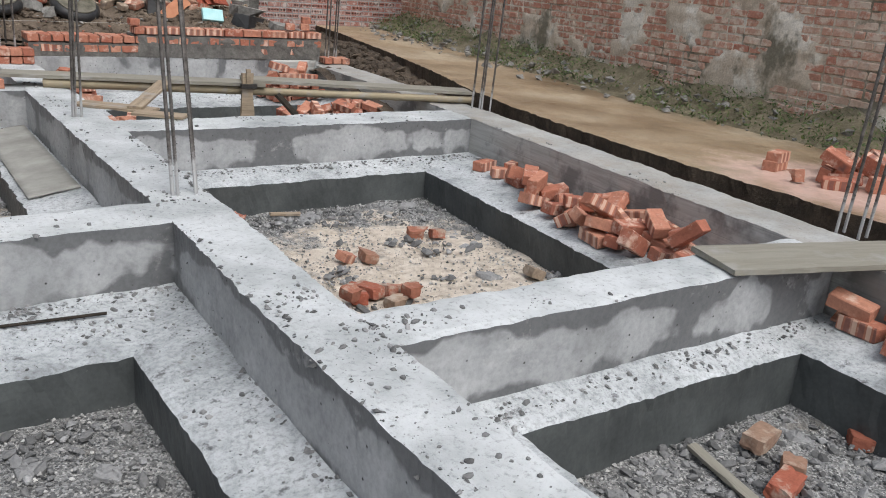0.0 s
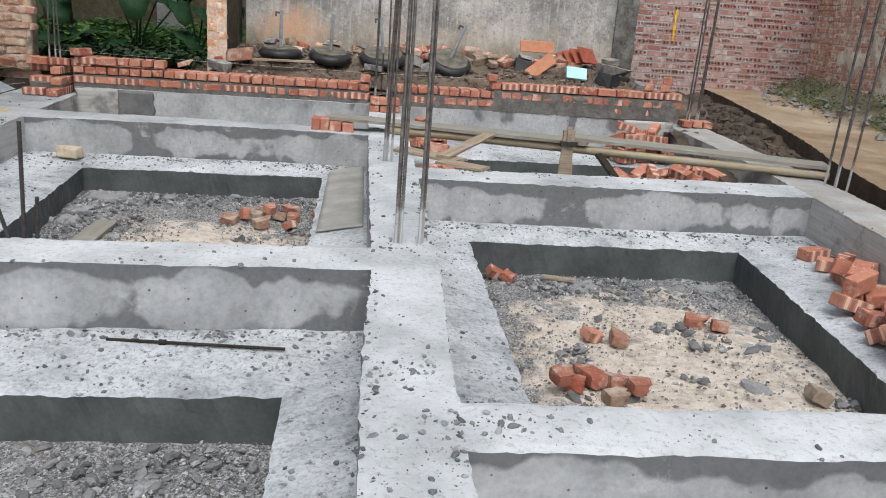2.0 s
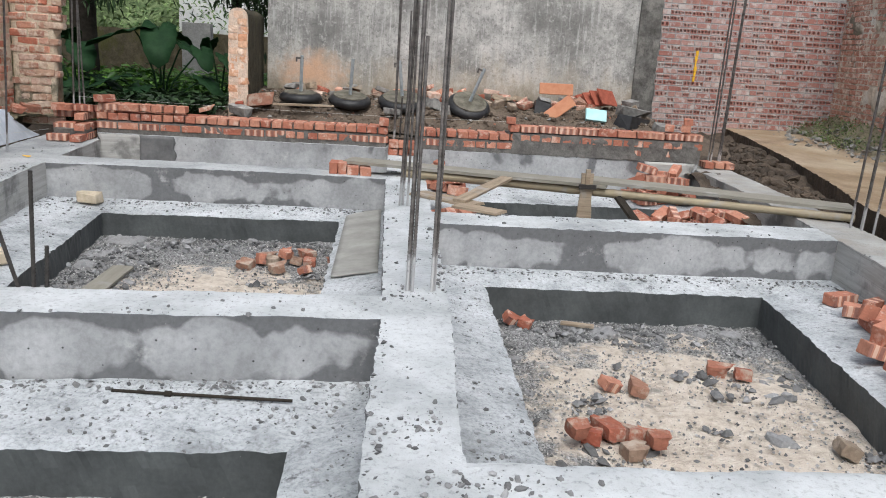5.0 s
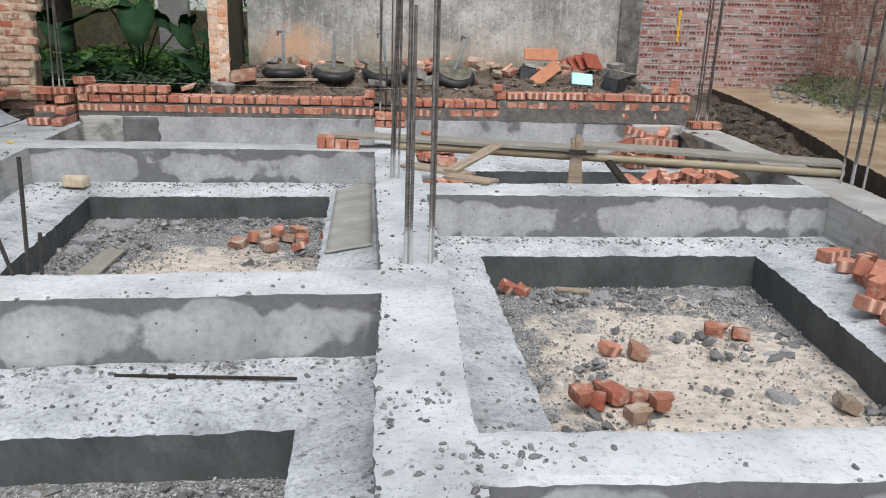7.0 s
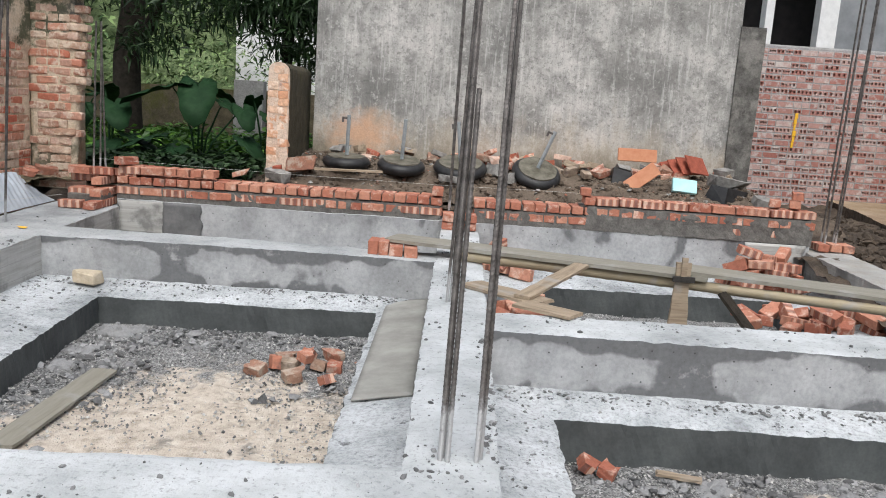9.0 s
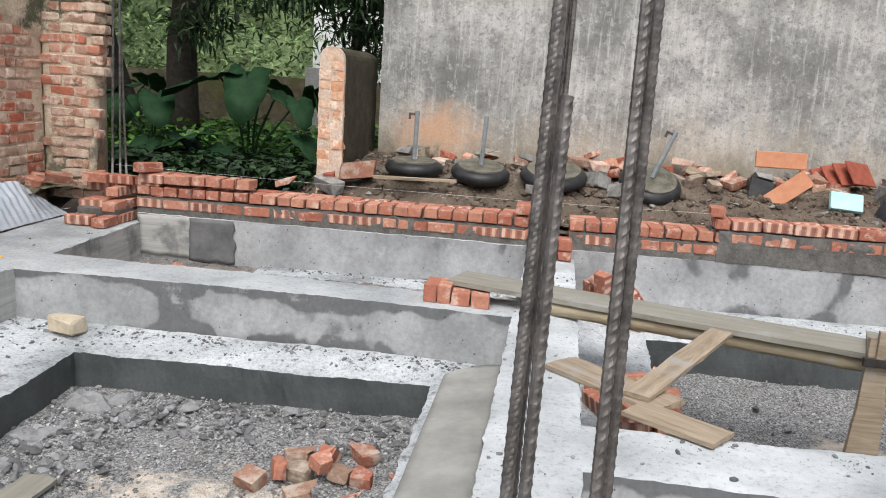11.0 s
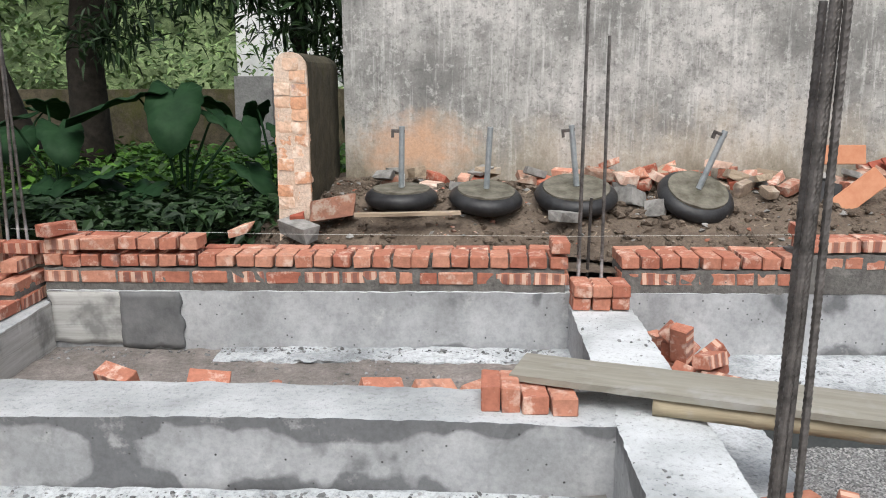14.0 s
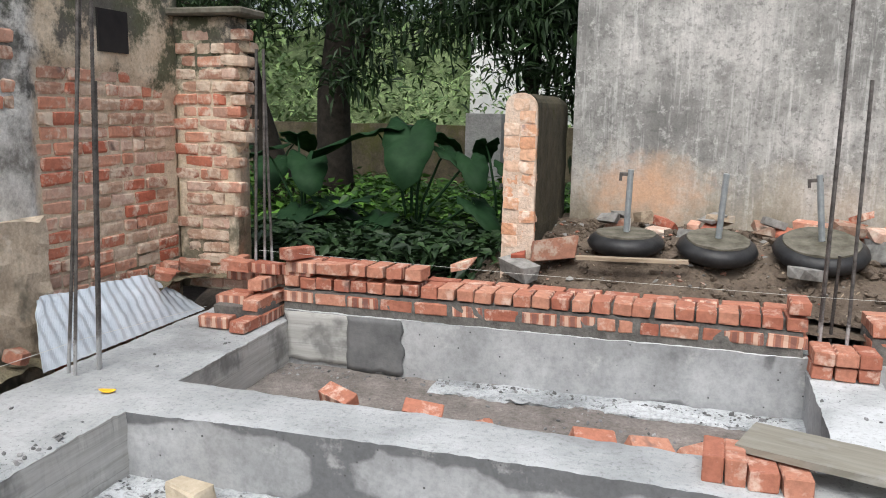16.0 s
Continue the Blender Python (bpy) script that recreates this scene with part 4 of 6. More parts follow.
def new_brick_wall():
    rnd = random.Random(7)
    Z = [0.158, 0.262, 0.366]
    wall = core("wall_back_low", [(-3.22, 5.865, 0.06, 0.03, 6.19, 0.214), (0.38, 5.863, 0.06, 3.78, 6.19, 0.214), (-3.22, 5.93, 0.2, 0.03, 6.19, 0.270), (0.38, 5.93, 0.2, 3.78, 6.19, 0.270), (1.45, 5.90, 0.26, 3.76, 6.15, 0.318), (1.5, 5.854, 0.07, 3.74, 5.95, 0.316),
                                  (-3.58, 5.58, -0.02, -3.26, 6.0, 0.13)], M_MORTAR,
                "low new red brick wall in rough wet mortar", 0.04, 0.014)
    for x0, x1 in ((-3.22, 0.05), (0.37, 3.80)):
        # bottom course: stretchers and headers, then a course of headers with a stretcher row behind
        x = x0
        while x < x1 - 0.05:
            if rnd.random() < 0.62:
                w = min(0.22, x1 - x)
                if w > 0.2:
                    lay(wall, WALLB, (x + 0.11, 5.912, Z[0]), rnd, 0)
                x += 0.234
            else:
                lay(wall, WALLB, (x + 0.055, 5.97, Z[0]), rnd, 90)
                x += 0.122
        n = int((x1 - x0) / 0.1195)
        for i in range(n):
            lay(wall, WALLB, (x0 + 0.06 + i * (x1 - x0 - 0.12) / (n - 1), 5.962, Z[1]), rnd, 90)
        n = int((x1 - x0) / 0.232)
        for i in range(n):
            lay(wall, WALLB, (x0 + 0.115 + i * (x1 - x0 - 0.23) / (n - 1), 6.142, Z[1]), rnd, 0)
    # third course: two stretchers and headers at the corner, a longer run at the other end
    for x in (-3.09, -2.86):
        lay(wall, WALLB, (x, 5.905, Z[2]), rnd, 0)
        lay(wall, WALLB, (x, 6.03, Z[2]), rnd, 0)
    for i in range(4):
        lay(wall, WALLB, (-2.68 + i * 0.126, 5.962, Z[2]), rnd, 90)
    lay(wall, WALLB, (-3.14, 5.90, Z[2] + 0.09), rnd, 62)
    lay(wall, WALLB, (0.0, 5.95, Z[2] - 0.012), rnd, 90)
    x = 1.53
    lay(wall, WALLB, (1.49, 5.96, Z[2] + 0.085), rnd, 84)
    while x < 3.72:
        if rnd.random() < 0.6:
            lay(wall, WALLB, (x + 0.05, 5.908, Z[2]), rnd, 0)
            lay(wall, WALLB, (x + 0.05, 6.03, Z[2]), rnd, 0)
            x += 0.232
        else:
            lay(wall, WALLB, (x, 5.962, Z[2]), rnd, 90)
            x += 0.122
    for x, z in ((3.42, 0.46), (3.62, 0.46), (3.64, 0.545)):
        lay(wall, WALLB, (x, 6.0, z), rnd, 70)
    # the return on the side beam, racked back
    for i in range(3):
        lay(wall, WALLB, (-3.30, 5.50 + 0.235 * i, 0.045), rnd, 90)
        lay(wall, WALLB, (-3.51, 5.50 + 0.235 * i, 0.045), rnd, 0)
    for i in range(2):
        lay(wall, WALLB, (-3.31, 5.68 + 0.235 * i, 0.145), rnd, 90)
        lay(wall, WALLB, (-3.50, 5.70 + 0.12 * i, 0.145), rnd, 0)
    for i in range(3):
        lay(wall, WALLB, (-3.62 + 0.235 * i, 6.02, 0.25), rnd, 0)
        lay(wall, WALLB, (-3.60 + 0.235 * i, 5.92, 0.335), rnd, 0)
    lay(wall, WALLB, (-3.36, 5.83, 0.245), rnd, 90)
    # footing bricks in the gap
    for i, (x, y, z) in enumerate(((0.11, 5.80, 0.045), (0.23, 5.80, 0.045), (0.35, 5.80, 0.045), (0.12, 5.78, 0.128), (0.235, 5.78, 0.128), (0.345, 5.79, 0.128))):
        lay(wall, WALLB, (x, y, z), rnd, 90)
    for i in range(3):
        lay(wall, WALLB, (3.92 + 0.13 * i, 5.98, 0.05), rnd, 90)
    return wall


def face_wall(name, p0, p1, z0, z1, depth, mats, label, seed, cover=0.15, length=0.225, course=0.088, near=None, holes=None, ztop=None, bulge=0.014, step=0.035, recess=0.010, part_limit=290, thr=0.0, gap=0.010, wobble=1.0, heads=0.3, clad=None):
    """An old brick wall with a face from p0 to p1 (its front is on the line's right-hand side). The mortar body swells over the bricks
    where render still sticks to it."""
    rnd = random.Random(seed)
    a, b = Vector(p0), Vector(p1)
    u = (b - a).normalized()
    nrm = Vector((u.y, -u.x))
    L = (b - a).length
    nx, nzs = int(L / step), int((z1 - z0) / step)
    verts, faces = [], []
    topz = ztop or (lambda s: z1)

    def swell(s, z):
        if clad:
            return clad(s, z) + 0.26 * fbm(s * 3.6, z * 4.6, seed)
        return fbm(s * 0.95 + seed, z * 1.25, seed) + 0.30 * fbm(s * 5.5, z * 6.5, seed + 3) + thr + (0.25 if z > z0 + 0.75 * (z1 - z0) else 0)

    for j in range(nzs + 1):
        for i in range(nx + 1):
            s = L * i / nx
            z = z0 + (topz(s) - z0) * j / nzs
            w = swell(s, z)
            d = -recess + (bulge + recess) * min(1, max(0, (w - cover) * 5)) + (0.0035 if clad else 0.010) * nz(s * 13, z * 15, seed)
            p = a + u * s + nrm * d
            verts.append((p.x, p.y, z))
    for j in range(nzs):
        for i in range(nx):
            q = j * (nx + 1) + i
            faces.append((q, q + 1, q + nx + 2, q + nx + 1))
    o = len(verts)
    for s in (0, L):
        for z in (z0, topz(s)):
            p = a + u * s - nrm * depth
            verts.append((p.x, p.y, z))
    bl, br, tl, tr = 0, nx, nzs * (nx + 1), nzs * (nx + 1) + nx
    faces += [(o, o + 1, o + 3, o + 2), tuple(range(tl, tr + 1)) + (o + 3, o + 1), tuple(range(bl, br + 1))[::-1] + (o, o + 2),
              tuple(range(bl, tl + 1, nx + 1)) + (o + 1, o), tuple(range(br, tr + 1, nx + 1))[::-1] + (o + 2, o + 3)]
    wall = fix_normals(obj(name, verts, faces, mats[0], None, True))
    tagged(wall, label, "wall", "", "structure")
    yaw = math.degrees(math.atan2(u.y, u.x))
    kinds = mats[1]
    short = mats[2]
    rows, rest = int((z1 - z0) / course), []
    spots = []
    for r in range(rows):
        z = z0 + (r + 0.5) * course
        s = -0.11 * (r % 2) + 0.06
        while s < L:
            head = rnd.random() < heads
            w = 0.108 if head else length
            c = s + w / 2
            if 0.04 < c < L - 0.05 and z + 0.03 < topz(c) and swell(c, z) < cover + 0.10 and (not holes or holes(c, z)):
                spots.append((near(c, z) if near else 0, c, z, head))
            s += w + gap
    spots.sort(key=lambda q: q[0])
    for i, (_, c, z, head) in enumerate(spots):
        p = a + u * c + nrm * (-0.055 + wobble * rnd.uniform(-0.006, 0.006))
        m = pose(p.x, p.y, z, wobble * rnd.uniform(-1.5, 1.5), wobble * rnd.uniform(-1, 1), yaw + wobble * rnd.uniform(-1.5, 1.5))
        me = rnd.choice(short if head else kinds)
        if i < part_limit:
            shared("brick", me, wall, m)
        else:
            rest.append((me, m))
    if rest:
        vv, ff, fm = [], [], []
        for me, m in rest:
            o = len(vv)
            vv += [tuple(m @ v.co) for v in me.vertices]
            ff += [tuple(o + q for q in pl.vertices) for pl in me.polygons]
            fm += [pl.material_index for pl in me.polygons]
        k = obj("brickwork", vv, ff, list(rest[0][0].materials), wall, False, fm)
        tagged(k, "", "", "", "stuff")
    return wall


OLD = [brick_mesh("brick", M_BRICK_OLD, (0.218, 0.11, 0.072), 0.010, 0.006, 40 + s) for s in range(4)]
OLD_H = [brick_mesh("brick", M_BRICK_OLD, (0.106, 0.11, 0.072), 0.010, 0.006, 50 + s) for s in range(4)]
OLD_R = [brick_mesh("brick", M_BRICK_OLD_R, (0.218, 0.11, 0.072), 0.010, 0.006, 44 + s) for s in range(4)]
OLD_RH = [brick_mesh("brick", M_BRICK_OLD_R, (0.106, 0.11, 0.072), 0.010, 0.006, 54 + s) for s in range(4)]
M_BRICK_TAN = brick_mat("brown_old_brick", (0.36, 0.17, 0.12), (0.48, 0.31, 0.22), (0.56, 0.43, 0.33), (0.66, 0.56, 0.45), (0.14, 0.11, 0.10), 0.46)
OLD_T = [worn_brick_mesh("brick", M_BRICK_TAN, (0.216, 0.11, 0.072), 0.0, 90 + s) for s in range(4)]
OLD_TH = [worn_brick_mesh("brick", M_BRICK_TAN, (0.106, 0.11, 0.072), 0.0, 95 + s) for s in range(4)]
PALE_H = [worn_brick_mesh("brick", M_BRICK_PALE, (0.112, 0.11, 0.083), 0.0, 60 + s) for s in range(4)]
PM = (M_BRICK_PINK, M_MORTAR_GREY)
HOLED = [holed_brick_mesh("brick", PM, 0.220, 4, 0.030), holed_brick_mesh("brick", PM, 0.220, 3, 0.034), holed_brick_mesh("brick", PM, 0.220, 0), holed_brick_mesh("brick", PM, 0.220, 0)]
HOLED_H = [holed_brick_mesh("brick", PM, 0.108, 2, 0.034), holed_brick_mesh("brick", PM, 0.108, 3, 0.025), holed_brick_mesh("brick", PM, 0.108, 0)]

new_brick_wall()
face_wall("wall_old_right", (7.62, 10.05), (5.85, -5.5), 0.0, 3.0, 0.22, (M_MORTAR_MOSS, OLD_R, OLD_RH), "old red brick boundary wall with crumbling mossy render", 3,
          0.16, near=lambda s, z: abs(s - 9.5) + z * 1.5)


def left_render(s, z):
    """Where render still covers the old left wall: over the top, and beside the bare middle. Positive: covered."""
    y = s - 1.0
    top = 4.0 * (z - 1.62 + 0.22 * max(0.0, y - 5.45))
    side = 5.0 * (4.80 - y)
    if y < 4.66 and z > 1.36:
        side = -0.5
        top = 3.0 * (z - 1.96)
    return max(-0.55, min(0.8, max(top, side)))


face_wall("wall_old_left", (-4.2, -1.0), (-4.2, 6.15), -0.3, 2.7, 0.25, (M_OLD_RENDER, OLD + OLD_T[:2], OLD_H + OLD_TH[:1]), "old red brick wall with patches of stained render", 11,
          0.0, near=lambda s, z: abs(s - 6.2), holes=lambda s, z: not (6.27 < s < 6.66 and 1.72 < z < 2.06), wobble=1.6, clad=left_render, bulge=0.014, recess=0.013)
face_wall("wall_old_left_return", (-4.2, 6.12), (-3.74, 6.12), 0.1, 2.03, 0.22, (M_OLD_RENDER, OLD[:2] + OLD_T, OLD_H[:2] + OLD_TH), "broken end of an old red brick wall", 23, 0.0, part_limit=200, wobble=1.4,
          clad=lambda s, z: 1.0 * (z - 2.0) + 0.12 * z - 0.12 + 2.0 * max(0.0, 0.10 - s))
face_wall("wall_perforated_brick", (4.45, 10.0), (8.2, 10.0), 0.0, 2.40, 0.12, (M_MORTAR_GREY, HOLED, HOLED_H), "new wall of perforated pink-grey bricks in grey cement", 31,
          2.0, near=lambda s, z: s, course=0.094, recess=0.06, part_limit=300, length=0.220, gap=0.014, wobble=0.0, heads=0.5)


def old_wall_bits():
    """Coping slab on the broken end, plinth of the old wall, dark block for the vent's shade, ragged end bricks."""
    rnd = random.Random(5)
    bm = bmesh.new()
    box(bm, -4.5, 6.02, 2.035, -3.60, 6.36, 2.085)
    bmesh.ops.bevel(bm, geom=bm.edges[:], offset=0.012, segments=1, affect="EDGES")
    ob = part("trim_coping", bm, M_CAP, None)
    tagged(ob, "dark weathered concrete coping slab on an old wall", "coping", "", "structure")
    core("wall_old_left_plinth", [(-4.19, -1.0, -0.35, -4.05, 4.68, 0.78)], M_MORTAR_OLD, "crumbling rendered plinth at an old wall's foot", 0.06, 0.03)
    # no hole is cut: a near-black block gives the vent's shade
    bm = bmesh.new()
    box(bm, -4.21, 5.32, 1.74, -4.172, 5.60, 2.0)
    ob = part("vent_hole", bm, M_DARK, None)
    tagged(ob, "dark block painted as the shade of a square vent in an old wall", "opening", "", "structure")
    w = bpy.data.objects["wall_old_left_return"]
    for r in range(21):
        z = 0.15 + r * 0.088
        x = -3.73 if z > 1.12 else -3.87
        for y in (6.165, 6.285):
            shared("brick", rnd.choice((OLD_TH if (r + (y > 6.2)) % 2 else OLD_T) + OLD_H[:1]), w, pose(x + rnd.uniform(-0.05, 0.03), y + rnd.uniform(-0.015, 0.012), z + rnd.uniform(-0.006, 0.006), rnd.uniform(-4, 4), rnd.uniform(-4, 4), rnd.uniform(-9, 9)))
    rag = bmesh.new()
    for r in range(9):
        z = 1.16 + r * 0.098
        bmesh.ops.create_icosphere(rag, subdivisions=2, radius=1.0, matrix=Matrix.Translation((-3.75 + rnd.uniform(-0.03, 0.02), 6.23, z)) @ Matrix.Diagonal((0.085, 0.10, 0.065, 1)))
    for v in rag.verts:
        v.co += Vector((nz(*(v.co * 14)), nz(*(v.co * 14 + Vector((5, 0, 0)))), nz(*(v.co * 14 + Vector((0, 7, 0)))))) * 0.03
    part("mortar", rag, M_OLD_RENDER, w)


old_wall_bits()


def stub_wall():
    """The stump of a garden wall: mossy render on its sides, bare pale bricks on its broken, round-topped end."""
    bm = bmesh.new()
    n, prof = 9, []
    for i in range(n + 1):
        a = math.pi * i / n
        prof.append((-1.78 + 0.115 * math.cos(a), 1.45 + 0.095 * math.sin(a)))
    prof = [(-1.665, 0.2)] + [(-1.662, 0.2 + 0.1 * k) for k in range(1, 12)] + prof + [(-1.895, 1.3 - 0.1 * k) for k in range(0, 11)] + [(-1.895, 0.2)]
    rings = []
    for y in [6.64 + 0.1 * k for k in range(14)]:
        rings.append([bm.verts.new((x + 0.008 * nz(y * 9, z * 9), y, z + 0.01 * nz(y * 7, x * 7, 4))) for x, z in prof])
    for p, q in zip(rings, rings[1:]):
        for i in range(len(p)):
            bm.faces.new((p[i], p[(i + 1) % len(p)], q[(i + 1) % len(p)], q[i]))
    bm.faces.new(rings[0])
    bm.faces.new(rings[-1])
    bmesh.ops.recalc_face_normals(bm, faces=bm.faces[:])
    # mossy render; the shade beside the grey wall is mixed into its colour
    wall = part("wall_stub", bm, mortar_mat("shade_darkened_mossy_render", (0.030, 0.028, 0.018), (0.095, 0.082, 0.052), (0.06, 0.065, 0.018)), None)
    tagged(wall, "stump of a mossy garden wall with bare broken brick end", "wall", "", "structure")
    bm = bmesh.new()
    ring = [[bm.verts.new((-1.78 + (x + 1.78) * 0.97 + 0.006 * nz(x * 20, z * 20, y), y, z)) for x, z in prof] for y in (6.598, 6.66)]
    bm.faces.new(ring[0])
    for i in range(len(prof)):
        bm.faces.new((ring[0][i], ring[0][(i + 1) % len(prof)], ring[1][(i + 1) % len(prof)], ring[1][i]))
    bmesh.ops.recalc_face_normals(bm, faces=bm.faces[:])
    part("broken_face", bm, mortar_mat("pale_lime_mortar", (0.58, 0.42, 0.31), (0.76, 0.64, 0.53)), wall)
    rnd = random.Random(9)
    for r in range(12):
        z = 0.52 + r * 0.086
        for x in ((-1.836, -1.724) if r < 11 else (-1.78,)):
            shared("brick", rnd.choice(PALE_H), wall, pose(x + rnd.uniform(-0.008, 0.008), 6.652 + rnd.uniform(-0.008, 0.005), z + rnd.uniform(-0.006, 0.006), rnd.uniform(-3, 3), rnd.uniform(-4, 4), rnd.uniform(-3, 3)))


stub_wall()


def grey_wall():
    """A tall rendered house wall with a darker pier at its far end."""
    verts, faces = [], []
    x0, x1, z0, z1, y = -1.585, 3.45, 0.0, 4.6, 7.76
    nx, nzs = 72, 60
    for j in range(nzs + 1):
        for i in range(nx + 1):
            x, z = x0 + (x1 - x0) * i / nx, z0 + (z1 - z0) * j / nzs
            verts.append((x, y + 0.008 * fbm(x * 2, z * 2), z))
    for j in range(nzs):
        for i in range(nx):
            q = j * (nx + 1) + i
            faces.append((q, q + 1, q + nx + 2, q + nx + 1))
    o = len(verts)
    verts += [(x0, y + 0.22, z0), (x1, y + 0.22, z0), (x1, y + 0.22, z1), (x0, y + 0.22, z1)]
    tl = nzs * (nx + 1)
    faces += [(o, o + 3, o + 2, o + 1), tuple(range(0, tl + 1, nx + 1)) + (o + 3, o), tuple(range(nx, tl + nx + 1, nx + 1))[::-1] + (o + 1, o + 2),
              tuple(range(tl, tl + nx + 1)) + (o + 2, o + 3)]
    ob = fix_normals(obj("wall_grey_house", verts, faces, M_RENDER, None, False))
    tagged(ob, "tall grey rendered wall streaked by rain", "wall", "", "structure")
    core("wall_grey_pier", [(3.44, 7.73, 0.0, 3.74, 8.0, 2.36)], mortar_mat("dark_streaked_pier", (0.06, 0.058, 0.052), (0.20, 0.195, 0.18), None, (0.26, 0.25, 0.23)), "dark rain-streaked concrete pier", 0.08, 0.008)


grey_wall()

# ---- loose things on the site ----
below = Ground()


class Heap:
    """Sets bricks down on one another: keeps the height of what lies there."""

    def __init__(self):
        self.h = {}

    def put(self, me, x, y, ground, yaw, pitch=0.0, roll=0.0, label="", group="", name="brick"):
        m = Euler((radians(roll), radians(pitch), radians(yaw))).to_matrix()
        pts = [m @ v.co for v in me.vertices]
        low, high = min(p.z for p in pts), max(p.z for p in pts)
        cells = set()
        for i in range(-3, 4):
            for j in range(-2, 3):
                d = m @ Vector((0.03 * i, 0.02 * j, 0))
                cells.add((round((x + d.x) / 0.03), round((y + d.y) / 0.03)))
        if ground < 0.05:
            hit = below.z(x, y, 0.3, ground)
            ground = hit if abs(hit - ground) < 0.12 else ground
        hs = sorted(self.h.get(c, ground) for c in cells)
        z = hs[int(len(hs) * 0.70)]
        for c in cells:
            self.h[c] = max(self.h.get(c, ground), z + (high - low) * 0.8)
        ob = new(name, me)
        ob.matrix_basis = Matrix.Translation((x, y, z - low - 0.003)) @ m.to_4x4()
        return tagged(ob, label, "brick", group)


def heap(me_list, centre, spread, count, ground, seed, label, group, tilt=14, along=0.0):
    rnd = random.Random(seed)
    hp = Heap()
    c, s = math.cos(along), math.sin(along)
    for _ in range(count):
        best = None
        for _ in range(7):
            a, b = max(-1.6, min(1.6, rnd.gauss(0, 0.7))) * spread[0], max(-1.4, min(1.4, rnd.gauss(0, 0.75))) * spread[1]
            x, y = centre[0] + a * c - b * s, centre[1] + a * s + b * c
            z = max(hp.h.get((round((x + 0.03 * i) / 0.03), round((y + 0.03 * j) / 0.03)), ground) for i in (-2, 0, 2) for j in (-2, 0, 2))
            if best is None or z + rnd.uniform(0, 0.05) < best[0]:
                best = (z, x, y)
        hp.put(rnd.choice(me_list), best[1], best[2], ground, rnd.uniform(0, 180), rnd.gauss(0, tilt), rnd.choice((0, 0, 0, 90, 0)) + rnd.gauss(0, tilt * 0.7), label, group)
    return hp


NB = "new red clay brick from a tumbled heap"
heap(BRICKS, (2.86, -0.36), (0.42, 0.14), 30, -0.385, 1, NB, "brick heap on the footing", 16, 1.45)
heap(BRICKS, (2.98, 0.50), (0.34, 0.11), 11, -0.385, 2, NB, "brick heap on the footing", 12, 1.4)
hp = Heap()
for x, y, yaw, pi, ro in ((3.20, 1.58, 20, 0, 0), (3.17, 1.28, -30, 0, 0), (3.30, 1.33, 30, 0, 90), (3.12, 1.05, 80, 0, 0), (3.28, 1.08, 60, 20, 0)):
    hp.put(BRICKS[0], x, y, -0.385, yaw, pi, ro, "new red clay brick lying on the footing ledge", "brick heap on the footing")
heap(BRICKS, (2.95, -2.35), (0.30, 0.16), 22, -0.385, 3, "new red clay brick heaped under a plank", "brick heap under the plank", 14, 1.4)
heap(BRICKS, (3.10, 4.25), (0.32, 0.22), 24, -0.385, 4, "new red clay brick heaped in a back bay", "brick heap in the back bay", 14)
heap(BRICKS, (3.18, 5.44), (0.19, 0.12), 30, -0.385, 5, "new red clay brick heaped by the back beam", "brick heap by the back beam", 14)
heap(BRICKS, (0.80, 5.45), (0.14, 0.10), 8, -0.385, 6, "new red clay brick tumbled beside a beam", "bricks beside the back beam", 25)
hp = Heap()
for x, y, yaw, pi in ((0.57, 5.66, 20, 84), (0.63, 5.54, 60, 80), (0.66, 5.40, 30, 12)):
    hp.put(BRICKS[1], x, y, -0.385, yaw, pi, 0, "new red clay brick standing on end beside a beam", "bricks beside the back beam")
heap(BRICKS, (0.78, 3.62), (0.16, 0.22), 12, -0.385, 7, "red clay brick stacked under a walkway", "bricks under the walkway", 10)
heap(DUSTY[:1] + HALF_D + BROKEN[:2] + HALF_D, (-0.68, 2.96), (0.26, 0.17), 13, -0.60, 8, "dusty broken brick on a pit floor", "broken bricks in the left pit", 14)
hp = Heap()
DB = "dusty dirty brick lying on a pit floor"
for me, x, y, yaw, pi, ro in ((DUSTY[0], 1.17, 0.06, 100, 8, 0), (HALF_D[0], 1.27, 0.00, 100, 12, 10), (HALF_D[1], 1.24, -0.14, 12, 0, 0), (HALF_D[2], 1.36, -0.12, 5, 0, 0), (HALF_D[1], 1.06, -0.02, 70, 10, 0),
                              (BROKEN[2], 1.36, 0.02, 80, 8, 0), (HALF_D[2], 0.97, -0.08, 20, 0, 8), (BROKEN[0], 1.33, 0.63, 20, 20, 10), (HALF_D[0], 1.49, 0.60, 80, 0, 12), (HALF_D[0], 2.10, 0.95, -20, 0, 6),
                              (HALF_D[1], 2.22, 0.85, 70, 14, 0), (BROKEN[1], 0.92, 1.72, 10, 30, 20), (BROKEN[2], 1.02, 1.70, 60, 0, 10), (HALF_D[1], 2.33, -0.12, 80, 5, 20)):
    hp.put(me, x, y, -0.632, yaw, pi, ro, DB, "bricks in the right pit")
hp = Heap()
for me, x, y, yaw in ((DUSTY[1], 1.95, -2.10, 12), (DUSTY[0], 1.73, -2.37, 15), (HALF_D[1], 1.90, -2.30, 30), (HALF_D[2], 2.42, -2.32, 40)):
    hp.put(me, x, y, -0.68, yaw, 4, 3, DB, "bricks in the near pit")
hp = Heap()
